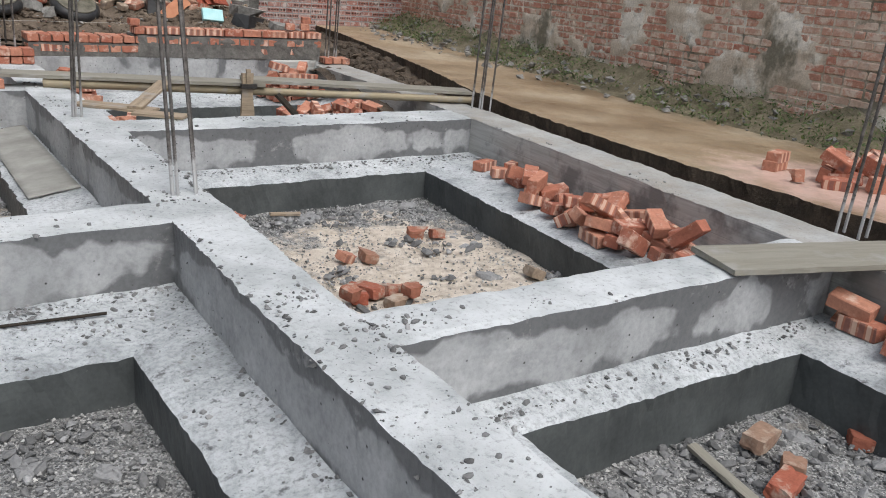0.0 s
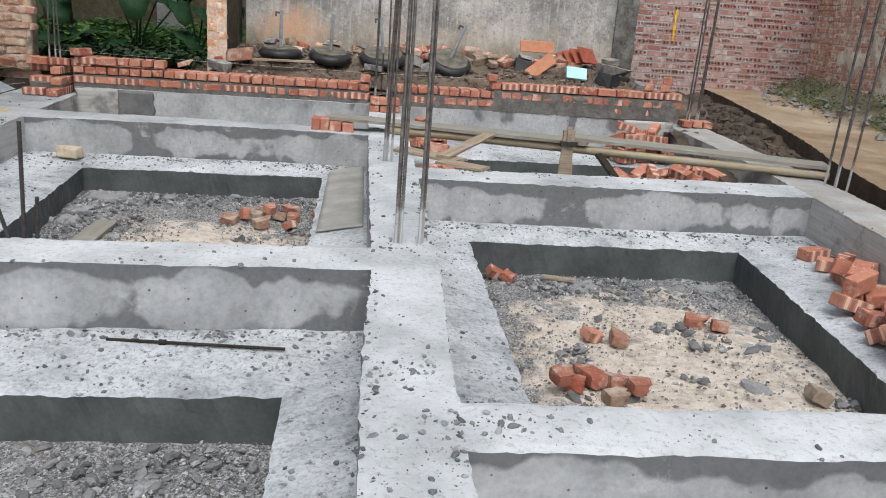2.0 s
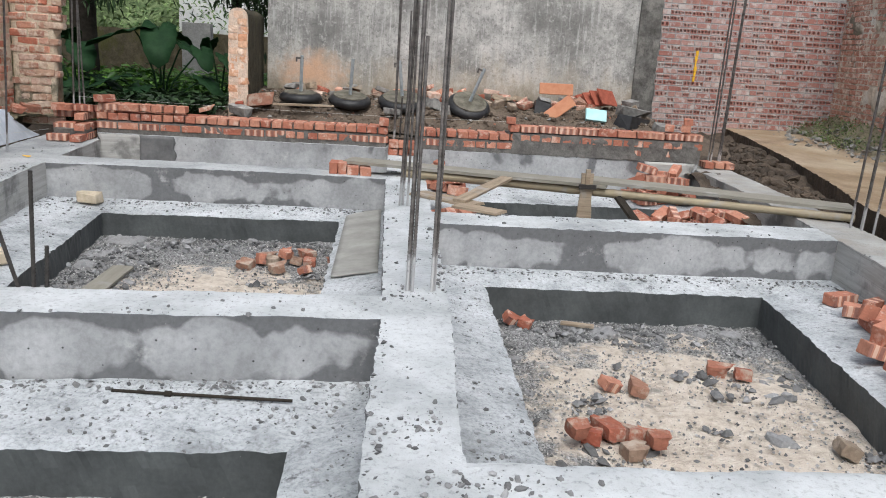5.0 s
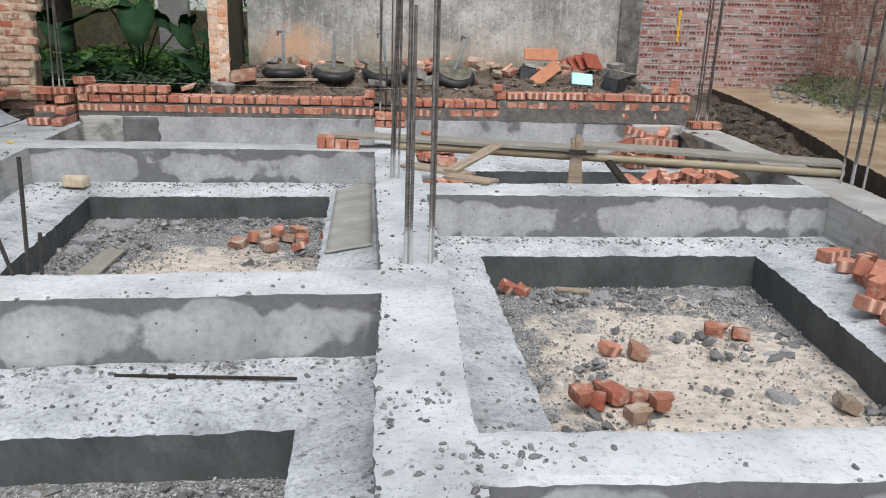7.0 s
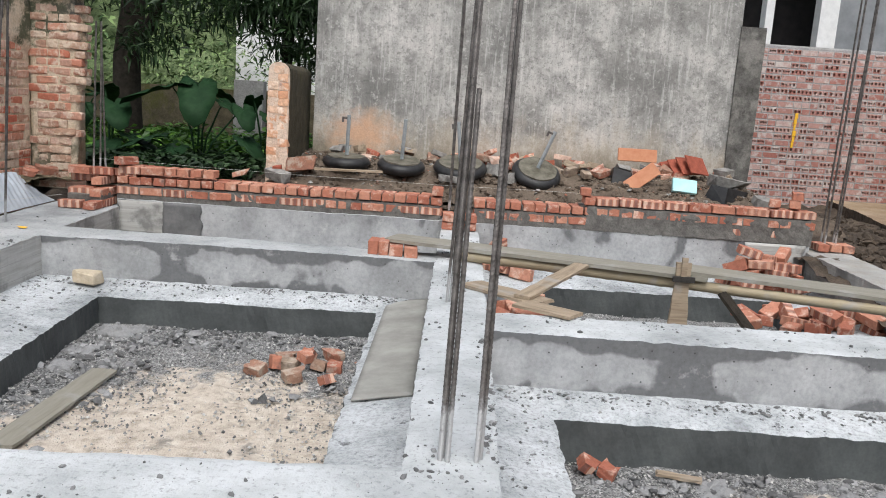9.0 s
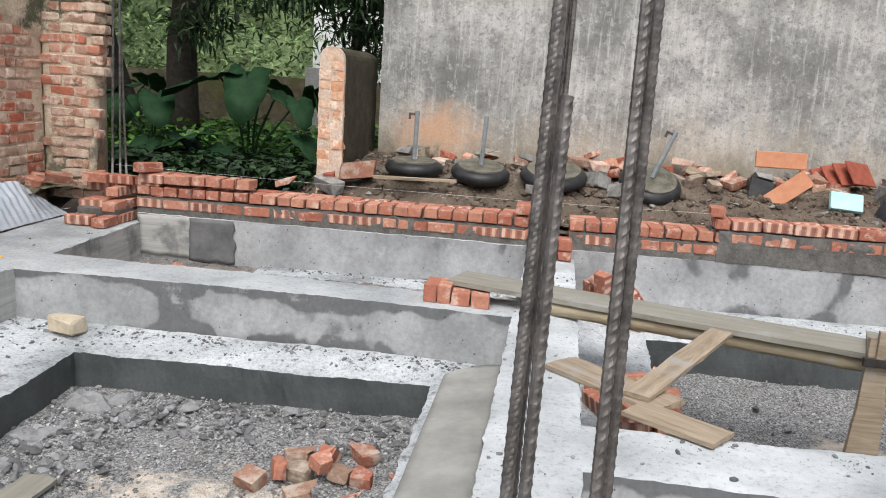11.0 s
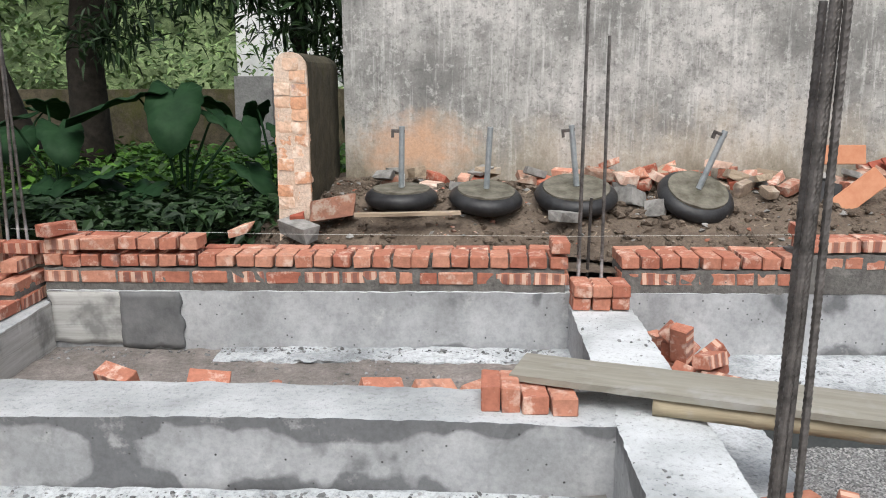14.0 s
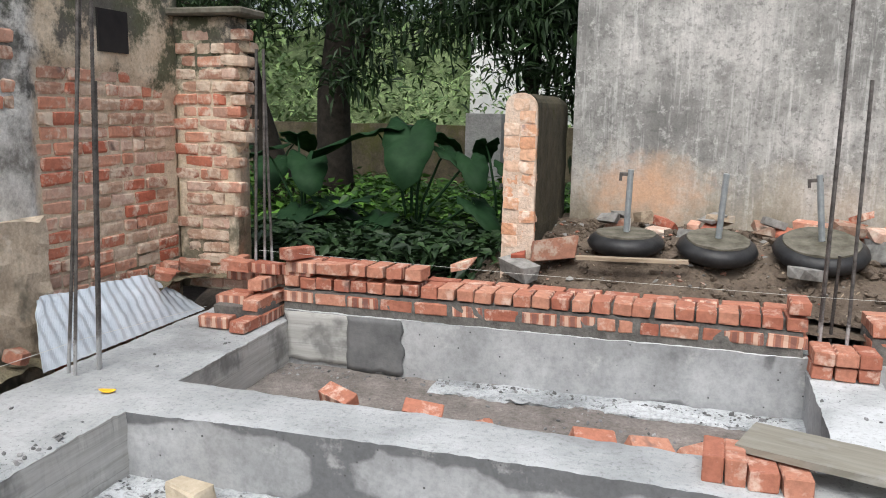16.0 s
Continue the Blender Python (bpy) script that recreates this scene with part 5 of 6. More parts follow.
for i, (x, y) in enumerate(((-0.47, 4.29), (-0.388, 4.28), (-0.288, 4.26), (-0.17, 4.25))):
    hp.put(BRICKS[i], x, y, 0.0, 88 + 2 * i, 0, 90 if i < 2 else 0, "red clay brick propping the end of a board", "bricks under the board end")
hp = Heap()
for me, x, y, g, yaw, ro in ((BRICKS[0], -2.50, 5.16, -0.295, -20, 22), (BRICKS[1], -1.95, 5.05, -0.295, 10, 25), (BROKEN[0], -1.60, 5.03, -0.295, 70, 30), (BRICKS[2], -1.02, 4.99, -0.295, 20, 25),
                             (BRICKS[3], -0.74, 4.98, -0.295, 30, 25), (BRICKS[1], -0.52, 4.98, -0.295, 60, 28), (BRICKS[2], 1.62, 3.55, -0.62, 5, 0), (BRICKS[0], 3.30, 3.42, -0.385, 10, 0)):
    hp.put(me, x, y, g, yaw, 8, ro, "red clay brick lying on dirt", "scattered bricks")
YB = brick_mesh("brick", plain("tan_brick", (0.42, 0.35, 0.25), (0.58, 0.50, 0.385), 16, 0.9, 0.0, 0.6), (0.21, 0.12, 0.10), 0.014, 0.008, 80)
hp.put(YB, -2.66, 3.93, -0.385, -15, 0, 0, "worn tan brick on a footing ledge", "")
hp.put(YB, -2.60, 1.82, -0.385, 40, 0, 0, "worn tan brick on a footing ledge", "")
heap(BRICKS + BROKEN, (4.75, -0.75), (0.36, 0.22), 16, 0.02, 12, "red brick of a heap spilt in the yard", "brick heap in the yard", 16, 0.5)
hp.put(BRICKS[1], 4.50, -0.32, 0.02, 10, 0, 0, "red brick lying in the yard", "brick heap in the yard")
hp.put(BRICKS[1], 4.52, -0.32, 0.02, 14, 0, 0, "red brick lying in the yard", "brick heap in the yard")


def ribbed_bar(length, r=0.0090, mat=None):
    """A reinforcing bar with two long fins and slanting ribs."""
    bm = bmesh.new()
    n, rings = 10, []
    steps = int(length / 0.006)
    for i in range(steps + 1):
        z = length * i / steps
        row = []
        for k in range(n):
            a = 2 * math.pi * k / n
            rib = 0.0013 if (i + (k if k < n // 2 else n - k) // 1) % 3 == 0 else 0.0
            if k in (0, n // 2):
                rib = 0.0013
            row.append(bm.verts.new(((r + rib) * math.cos(a), (r + rib) * math.sin(a), z)))
        rings.append(row)
    for p, q in zip(rings, rings[1:]):
        for k in range(n):
            bm.faces.new((p[k], p[(k + 1) % n], q[(k + 1) % n], q[k]))
    bm.faces.new(rings[0][::-1])
    bm.faces.new(rings[-1])
    me = bpy.data.meshes.new("bar")
    bm.to_mesh(me)
    bm.free()
    me.materials.append(mat or M_STEEL)
    return me


M_STEEL_BARE = plain("bare_dark_steel", (0.035, 0.032, 0.030), (0.10, 0.092, 0.085), 16, 0.45, 0.5)
BAR_LONG, BAR_MID, BAR_SHORT = ribbed_bar(2.9), ribbed_bar(1.55), ribbed_bar(0.58, 0.0095, M_STEEL_BARE)
BAR_A, BAR_STUB, BAR_END = ribbed_bar(1.34), ribbed_bar(0.34, 0.0095, M_STEEL_BARE), ribbed_bar(0.22, 0.0095, M_STEEL_BARE)


def starter_bars(x, y, bars, label="dark ribbed steel starter bars rising from a beam", z=-0.02):
    """A cluster of column bars. bars: (dx, dy, mesh, lean x, lean y)."""
    t = tagged(thing("column_starter_bars", pose(x, y, z)), label, "rebar", "column starter bars")
    for dx, dy, me, lx, ly in bars:
        shared("bar", me, t, pose(dx, dy, 0, -ly, lx, 0) @ pose(0, 0, 0, 0, 0, random.uniform(0, 180)))
    return t


starter_bars(0.20, 0.38, [(-0.072, 0.0, BAR_LONG, 1.2, 13.5), (-0.064, 0.026, BAR_LONG, 1.1, 13.5), (-0.046, -0.004, BAR_A, 1.2, 13.0), (0.056, 0.01, BAR_LONG, 1.4, 16.0), (0.070, 0.04, BAR_LONG, 1.7, 16.0)])
starter_bars(0.172, 2.76, [(-0.036, -0.03, BAR_LONG, 1.6, 0), (-0.012, -0.012, BAR_LONG, 1.3, 0), (0.026, -0.03, BAR_LONG, 0.4, 0), (-0.010, 0.04, BAR_MID, 0.9, 0)])
starter_bars(0.19, 5.92, [(-0.07, -0.02, BAR_LONG, 0.2, 0), (0.07, -0.02, BAR_MID, -0.2, 0), (-0.06, 0.10, BAR_LONG, 0.4, 0), (0.0, 0.10, BAR_SHORT, 1.0, 0)], z=0.06, label="grey steel starter bars in a gap of the brick wall")
starter_bars(3.88, 2.58, [(-0.04, 0.08, BAR_LONG, 2.0, 0), (0.04, 0.06, BAR_LONG, 2.4, 0), (-0.02, -0.05, BAR_LONG, 2.2, 0), (0.07, -0.07, BAR_LONG, 2.8, 0)])
starter_bars(3.45, -1.53, [(-0.05, 0.06, BAR_LONG, 3.0, 0), (0.04, 0.06, BAR_LONG, 3.4, 0), (-0.02, -0.06, BAR_LONG, 3.2, 0), (0.07, -0.06, BAR_LONG, 3.6, 0)])
starter_bars(-3.67, 4.46, [(-0.06, -0.04, BAR_LONG, 6.0, 0), (0.0, -0.06, BAR_LONG, 4.3, 0), (0.05, 0.06, BAR_LONG, 2.2, 0), (0.035, 0.09, BAR_MID, 2.4, 0)])
starter_bars(-3.45, 6.02, [(-0.06, -0.02, BAR_MID, 1.4, 0), (0.0, 0.0, BAR_MID, 0.8, 0), (0.05, 0.02, BAR_MID, -1.6, 0)], z=0.25, label="thin steel starter bars at the wall corner")
starter_bars(4.04, 6.05, [(-0.06, -0.04, BAR_LONG, 1.2, 0), (0.05, -0.04, BAR_LONG, 1.5, 0), (-0.05, 0.07, BAR_LONG, 1.2, 0), (0.07, 0.06, BAR_LONG, 1.8, 0)])
starter_bars(-1.68, 0.27, [(0.0, 0.0, BAR_SHORT, 1.5, 0)], label="single short dark steel bar standing in a beam")
starter_bars(-1.74, 0.25, [(0.0, 0.0, BAR_STUB, -15.0, 0)], label="single bent dark steel bar standing in a beam")
starter_bars(-1.62, 0.27, [(0.0, 0.0, BAR_END, 3.0, 0)], label="cut-off dark steel bar end in a beam")


ROD_Z = max(below.z(-1.1 + 0.1 * i, -0.205 - 0.008 * i, -0.1) for i in range(8)) + 0.006


def rod():
    bm = bmesh.new()
    bmesh.ops.create_cone(bm, cap_ends=True, segments=8, radius1=0.008, radius2=0.008, depth=0.80, matrix=pose(-0.78, -0.23, ROD_Z, 0, 90, -4.5))
    bmesh.ops.create_cone(bm, cap_ends=True, segments=8, radius1=0.014, radius2=0.014, depth=0.03, matrix=pose(-0.93, -0.218, ROD_Z, 0, 90, -4.5))
    tagged(part("steel_rod", bm, M_BARK, None), "rusty steel rod lying on a footing ledge", "rod")


rod()


def plank(name, ends, width, z0, z1, thick, mat, label, category="plank", taper=1.0, seed=0):
    """A board between two plan points, its ends at heights z0 and z1: uneven edges, worn ends."""
    a, b = Vector((*ends[0], z0)), Vector((*ends[1], z1))
    d = b - a
    L = d.length
    u = d.normalized()
    side = Vector((0, 0, 1)).cross(u).normalized()
    up = u.cross(side)
    n, k = max(6, int(L / 0.08)), 5
    bm = bmesh.new()
    rows = []
    for i in range(n + 1):
        s = i / n - 0.5
        w = width * (1 + (taper - 1) * (i / n)) / 2
        row = []
        for t in (1, -1):
            for j in range(k + 1):
                q = (j / k - 0.5) * 2 * t
                e = 0.008 * nz(i * 0.9 + seed, q * 3, t + seed) if abs(q) == 1 else 0
                x = s * L + (0.012 * nz(j * 1.3 + seed, seed, i) if i in (0, n) else 0)
                row.append(bm.verts.new(Vector((x, q * w + e, t * thick / 2 + 0.003 * nz(i * 0.4, j * 0.6, seed) - (0.003 if abs(q) == 1 and t == 1 else 0)))))
        rows.append(row)
    m = len(rows[0])
    for p, q in zip(rows, rows[1:]):
        for j in range(m):
            bm.faces.new((p[j], p[(j + 1) % m], q[(j + 1) % m], q[j]))
    bm.faces.new(rows[0])
    bm.faces.new(rows[-1])
    bmesh.ops.recalc_face_normals(bm, faces=bm.faces[:])
    ob = part(name, bm, mat, None)
    ob.matrix_basis = Matrix.Translation((a + b) / 2 + up * thick / 2) @ Matrix((u, side, up)).transposed().to_4x4()
    return tagged(ob, label, category)


plank("walkway_board", ((-0.34, 4.46), (2.05, 3.62)), 0.30, 0.083, 0.090, 0.032, M_BOARD, "cement-stained wooden walkway board on bricks and bamboo", "board", 1.0, 1)
plank("walkway_board", ((1.85, 3.72), (4.02, 2.98)), 0.32, 0.125, 0.095, 0.030, M_BOARD, "cement-stained wooden walkway board lapped over another", "board", 1.0, 2)
plank("plank", ((0.30, 3.26), (0.76, 2.82)), 0.22, 0.004, 0.004, 0.022, M_WOOD, "short weathered plank lying on a beam corner", "plank", 1.0, 3)
plank("plank", ((0.60, 2.76), (0.92, 2.52)), 0.18, 0.006, 0.006, 0.022, M_WOOD, "short weathered plank offcut on a beam", "plank", 1.0, 4)
plank("plank", ((0.62, 2.84), (1.13, 3.72)), 0.12, 0.028, 0.10, 0.022, M_WOOD, "weathered diagonal plank leaning on a bamboo pole", "plank", 1.0, 5)
plank("plank", ((2.12, -1.56), (3.42, -1.98)), 0.36, 0.006, 0.012, 0.030, M_BOARD, "grey cement-caked board across two beams", "board", 1.0, 6)
plank("plank", ((1.64, -1.97), (1.53, -2.36)), 0.055, -0.655, -0.655, 0.02, M_BOARD, "small grey wooden batten on a pit floor", "plank", 1.0, 7)
plank("plank", ((-1.98, 2.62), (-2.02, 1.45)), 0.16, -0.575, -0.575, 0.022, M_BOARD, "small grey board on a pit floor", "plank", 1.0, 8)
plank("plank", ((1.28, 1.72), (1.50, 1.66)), 0.05, -0.60, -0.60, 0.02, M_WOOD, "splinter of wood on a pit floor", "plank", 1.0, 9)
plank("plank", ((2.10, 3.45), (2.42, 3.15)), 0.12, 0.02, -0.40, 0.025, M_BARK, "dark wooden strut leaning under a walkway", "plank", 1.0, 10)


def cover_plate():
    """A bowed sheet lying on the footing beside the middle beam."""
    verts, faces = [], []
    n, k = 40, 8
    zl = [sorted(below.z(x, 1.95 + 0.05 * i, -0.1) for i in range(40))[36] for x in (-0.33, -0.17, -0.03)]
    for i in range(n + 1):
        for j in range(k + 1):
            x = -0.345 + 0.325 * j / k
            y = 1.86 + (4.05 - 1.86) * i / n
            verts.append((x + 0.02 * i / n, y + 0.01 * nz(j, i * 0.2), (zl[0] + (zl[1] - zl[0]) * 2 * j / k if 2 * j < k else zl[1] + (zl[2] - zl[1]) * (2 * j / k - 1)) + 0.018 + 0.004 * fbm(x * 4, y * 4)))
    for i in range(n):
        for j in range(k):
            q = i * (k + 1) + j
            faces.append((q, q + 1, q + k + 2, q + k + 1))
    ob = obj("form_sheet", verts, faces, plain("cement_smeared_sheet", (0.23, 0.225, 0.205), (0.36, 0.355, 0.33), 5, 0.75), None, True)
    s = ob.modifiers.new("thickness", "SOLIDIFY")
    s.thickness = 0.014
    tagged(ob, "long bowed cement-smeared form sheet on a ledge", "sheet")


cover_plate()


def bamboo():
    a, b = Vector((0.20, 4.155, 0.043)), Vector((3.98, 2.86, 0.043))
    d = b - a
    L = d.length
    bm = bmesh.new()
    n, rings = 12, []
    steps = 90
    for i in range(steps + 1):
        x = L * i / steps
        node = 0.004 if i % 9 == 0 else 0.0
        r = 0.042 - 0.008 * i / steps + node
        rings.append([bm.verts.new((x, r * math.cos(6.2832 * k / n) + 0.012 * math.sin(x * 1.3), r * math.sin(6.2832 * k / n))) for k in range(n)])
    for p, q in zip(rings, rings[1:]):
        for k in range(n):
            bm.faces.new((p[k], p[(k + 1) % n], q[(k + 1) % n], q[k]))
    bm.faces.new(rings[0][::-1])
    bm.faces.new(rings[-1])
    for f in bm.faces:
        f.smooth = len(f.verts) == 4
    ob = part("bamboo_pole", bm, M_BAMBOO, None)
    ob.matrix_basis = Matrix.Translation(a) @ d.to_track_quat("X", "Z").to_matrix().to_4x4()
    tagged(ob, "pale bamboo pole carrying a walkway board", "pole")
    bm = bmesh.new()
    for i in range(7):
        z0, z1 = -0.62 + 0.12 * i, -0.62 + 0.12 * (i + 1)
        w = 0.085 - 0.006 * i
        for v in box(bm, 1.82 - w + 0.01 * nz(i, 3), 3.47, z0, 1.82 + w + 0.01 * nz(i, 8), 3.505, z1):
            v.co.x += 0.012 * nz(v.co.z * 6, v.co.x * 9)
    bmesh.ops.remove_doubles(bm, verts=bm.verts[:], dist=0.012)
    post = part("post", bm, M_WOOD, None)
    tagged(post, "rough timber post propping a walkway pole", "post")
    bm = bmesh.new()
    box(bm, 1.745, 3.44, 0.085, 1.90, 3.468, 0.125)
    part("tie", bm, M_STEEL_BARE, post, "twisted wire tie")
    bm = bmesh.new()
    box(bm, 1.80, 3.45, 0.12, 1.84, 3.475, 0.26)
    part("splinter", bm, M_WOOD, post)


bamboo()


def tin_sheet():
    """A fluted tin sheet that leans on the rubble, creased across and bent over at its ends."""
    verts, faces = [], []
    n, k = 120, 16
    for i in range(n + 1):
        for j in range(k + 1):
            u, v = i / n, j / k
            y = 4.36 + 1.52 * u + 0.16 * v * (1 - u)
            top = 0.36 - 0.05 * u - 0.20 * max(0.0, u - 0.72) / 0.28 + 0.02 * fbm(u * 6, 1.0)
            w = 0.007 * math.sin(y * 78) + 0.022 * nz(y * 3.1, v * 1.6, 4) + 0.010 * nz(y * 9, v * 4, 9)
            verts.append((-3.835 - 0.02 * u - 0.20 * v + w * (0.35 + v), y + 0.012 * nz(v * 6, y * 2), 0.004 + top * v - 0.015 * v * v))
    for i in range(n):
        for j in range(k):
            q = i * (k + 1) + j
            faces.append((q, q + 1, q + k + 2, q + k + 1))
    ob = obj("tin_sheet", verts, faces, M_TIN, None, False)
    ob.modifiers.new("thickness", "SOLIDIFY").thickness = 0.003
    tagged(ob, "silvery fluted tin sheet leaning at an old wall's foot", "metal sheet")
    ground_patch("bank_left", [(-4.2, 2.5), (-3.70, 2.5), (-4.06, 6.2), (-4.2, 6.2)], 0.03, M_BANK, "soil and rubble at an old wall's foot", 0.05, 0.05, None, 3, "soil", lambda x, y: 0.16 * min(1, max(0, y - 4.6)))
    h = Heap()
    for me, x, y, g, yaw in ((BROKEN[0], -3.93, 5.55, 0.27, 30), (BROKEN[1], -4.04, 5.78, 0.27, 70), (BROKEN[2], -4.02, 4.1, 0.10, 20), (BROKEN[1], -3.98, 3.9, 0.06, 50), (HALF_D[0], -3.92, 4.28, 0.06, 110), (BROKEN[0], -3.96, 3.66, 0.06, 15), (HALF_D[1], -3.90, 3.45, 0.06, 60), (DUSTY[1], -3.95, 5.92, 0.25, 40)):
        h.put(me, x, y, g, yaw, 10, 15, "broken red brick on a rubble bank", "bricks by the old wall")


tin_sheet()
ground_patch("bank_corner", [(-4.2, 5.66), (-3.86, 5.84), (-3.5, 6.45), (-4.2, 6.45)], 0.22, M_BANK, "soil and rubble in a wall corner", 0.04, 0.04, None, 4, "soil")
bm = bmesh.new()
bmesh.ops.create_circle(bm, cap_ends=True, segments=9, radius=0.035)
for v in bm.verts:
    v.co = Vector((v.co.x * 1.2, v.co.y * 0.65, 0.010 * abs(v.co.x) / 0.03))
ob = part("fallen_leaf", bm, M_YELLOW, None)
ob.matrix_basis = pose(-3.32, 4.22, 0.012, 5, 8, 40)
ob.modifiers.new("thickness", "SOLIDIFY").thickness = 0.002
tagged(ob, "yellow fallen leaf on a concrete beam", "leaf")




def mortar_slab(x, y, size, seed):
    """A flat cracked slab of dropped mortar: a ragged outline, a lumpy top."""
    rnd = random.Random(seed)
    bm = bmesh.new()
    n = 11
    turn = rnd.uniform(0, 6.28)
    rim = [size * (0.62 + 0.38 * rnd.random()) for _ in range(n)]
    rows = []
    for f, h in ((1.0, 0.0), (0.96, 0.55), (0.72, 0.95), (0.35, 1.0)):
        row = []
        for i in range(n):
            a = 6.2832 * i / n
            px, py = rim[i] * f * math.cos(a), rim[i] * f * 0.68 * math.sin(a)
            row.append(bm.verts.new((px * math.cos(turn) - py * math.sin(turn), px * math.sin(turn) + py * math.cos(turn), h * size * 0.26 + (size * 0.10 * rnd.uniform(-1, 1) if h > 0.5 else 0))))
        rows.append(row)
    for p, q in zip(rows, rows[1:]):
        for i in range(n):
            bm.faces.new((p[i], p[(i + 1) % n], q[(i + 1) % n], q[i]))
    bm.faces.new(rows[-1])
    bm.faces.new(rows[0][::-1])
    ob = part("mortar_slab", bm, M_CRUMB, None)
    ob.matrix_basis = pose(x, y, below.z(x, y, -0.25, -0.61) - 0.008, rnd.uniform(-5, 5), rnd.uniform(-5, 5), 0)
    tagged(ob, "grey slab of dropped mortar on a pit floor", "mortar lump", "dropped mortar slabs")


rnd = random.Random(88)
for x, y, size in ((-2.28, 3.50, 0.19), (-2.16, 3.58, 0.13), (-2.34, 3.08, 0.15), (-2.02, 3.42, 0.10), (-2.30, 2.72, 0.12), (-1.72, 3.60, 0.08), (-1.15, 3.66, 0.07), (1.56, 1.62, 0.16), (1.38, 1.70, 0.10), (1.20, 1.58, 0.07),
                   (2.25, 1.62, 0.09), (2.48, 1.66, 0.11), (2.60, 1.52, 0.08), (0.86, 1.10, 0.06), (0.84, 0.62, 0.07), (2.08, 0.04, 0.11), (-0.60, -1.10, 0.08), (-0.55, -1.45, 0.10), (-0.85, -0.95, 0.07), (-1.20, -1.30, 0.09), (-0.70, -1.75, 0.09),
                   (2.20, -2.15, 0.09), (2.05, -2.02, 0.07), (1.25, -2.25, 0.07), (1.10, -2.05, 0.06), (2.32, -2.48, 0.08), (0.95, -2.35, 0.08)):
    mortar_slab(x, y, size, rnd.randrange(9999))

# ---- tyres with posts, and the rubble behind the low wall ----
def tyre_stand(x, y, z, r, tilt, roll, lean, label, hook=True):
    t = tagged(thing("tyre_post_base", pose(x, y, z, tilt, roll, 0)), label, "post base", "tyre post bases")
    bm = bmesh.new()
    n, m = 36, 12
    rings = []
    for i in range(n):
        a = 6.28319 * i / n
        row = []
        for k in range(m):
            b = 6.28319 * k / m
            rr = r - 0.066 + (0.060 + 0.010 * math.cos(2 * b)) * math.cos(b)
            row.append(bm.verts.new((rr * math.cos(a), rr * math.sin(a), 0.064 + 0.064 * math.sin(b))))
        rings.append(row)
    for i in range(n):
        p, q = rings[i], rings[(i + 1) % n]
        for k in range(m):
            f = bm.faces.new((p[k], q[k], q[(k + 1) % m], p[(k + 1) % m]))
            f.smooth = True
    part("tyre", bm, M_TYRE, t, "black rubber tyre")
    bm = bmesh.new()
    bmesh.ops.create_cone(bm, cap_ends=True, segments=28, radius1=r - 0.050, radius2=r - 0.058, depth=0.13, matrix=pose(0, 0, 0.072))
    for v in bm.verts:
        v.co += Vector((0, 0, 0.01 * nz(v.co.x * 9, v.co.y * 9)))
    part("concrete_fill", bm, M_CAP, t, "dirty mossy concrete fill")
    bm = bmesh.new()
    bmesh.ops.create_cone(bm, cap_ends=True, segments=12, radius1=0.021, radius2=0.021, depth=0.44, matrix=pose(0, 0, 0.22) )
    p = part("pipe", bm, M_PIPE, t, "grey metal pipe")
    p.matrix_basis = pose(0, 0, 0.14, lean[0], lean[1], 0)
    if hook:
        bm = bmesh.new()
        box(bm, -0.075, -0.012, 0.395, 0.02, 0.012, 0.418)
        box(bm, -0.075, -0.012, 0.36, -0.055, 0.012, 0.40)
        part("hook", bm, M_STEEL, p)
    return t


tyre_stand(-1.05, 6.86, 0.455, 0.265, 4, 0, (0, 1.5), "black tyre filled with concrete, holding a grey pipe")
tyre_stand(-0.44, 6.84, 0.455, 0.265, 12, 3, (-8, 0), "black tyre filled with concrete, tilted on soil", False)
tyre_stand(0.22, 6.90, 0.470, 0.300, 16, 0, (-14, -7), "black tyre filled with concrete, tilted on soil")
tyre_stand(1.06, 6.86, 0.475, 0.275, 30, 8, (-26, 14), "black tyre filled with concrete, steeply tilted on soil")
bm = bmesh.new()
bmesh.ops.create_cone(bm, cap_ends=True, segments=12, radius1=0.023, radius2=0.023, depth=0.09, matrix=pose(-1.047, 6.86, 0.645, 0, 1.5, 0))
tagged(part("pipe_sleeve", bm, M_WHITE, None), "white paint sleeve at a pipe's foot", "sleeve")


def chunk(name, x, y, z, size, rot, mat, label, category, seed, group=""):
    """A broken, angular block."""
    rnd = random.Random(seed)
    bm = bmesh.new()
    pts = [Vector((rnd.choice((-1, 1)) * rnd.uniform(0.6, 1), rnd.choice((-1, 1)) * rnd.uniform(0.55, 1), rnd.choice((-1, 1)) * rnd.uniform(0.7, 1))) for _ in range(18)]
    for p in pts:
        bm.verts.new(Vector((p.x * size[0] / 2, p.y * size[1] / 2, p.z * size[2] / 2)))
    r = bmesh.ops.convex_hull(bm, input=bm.verts[:])
    loose = [v for v in bm.verts if not v.link_faces]
    bmesh.ops.delete(bm, geom=loose, context="VERTS")
    ob = part(name, bm, mat, None)
    ob.matrix_basis = pose(x, y, z, *rot)
    return tagged(ob, label, category, group)


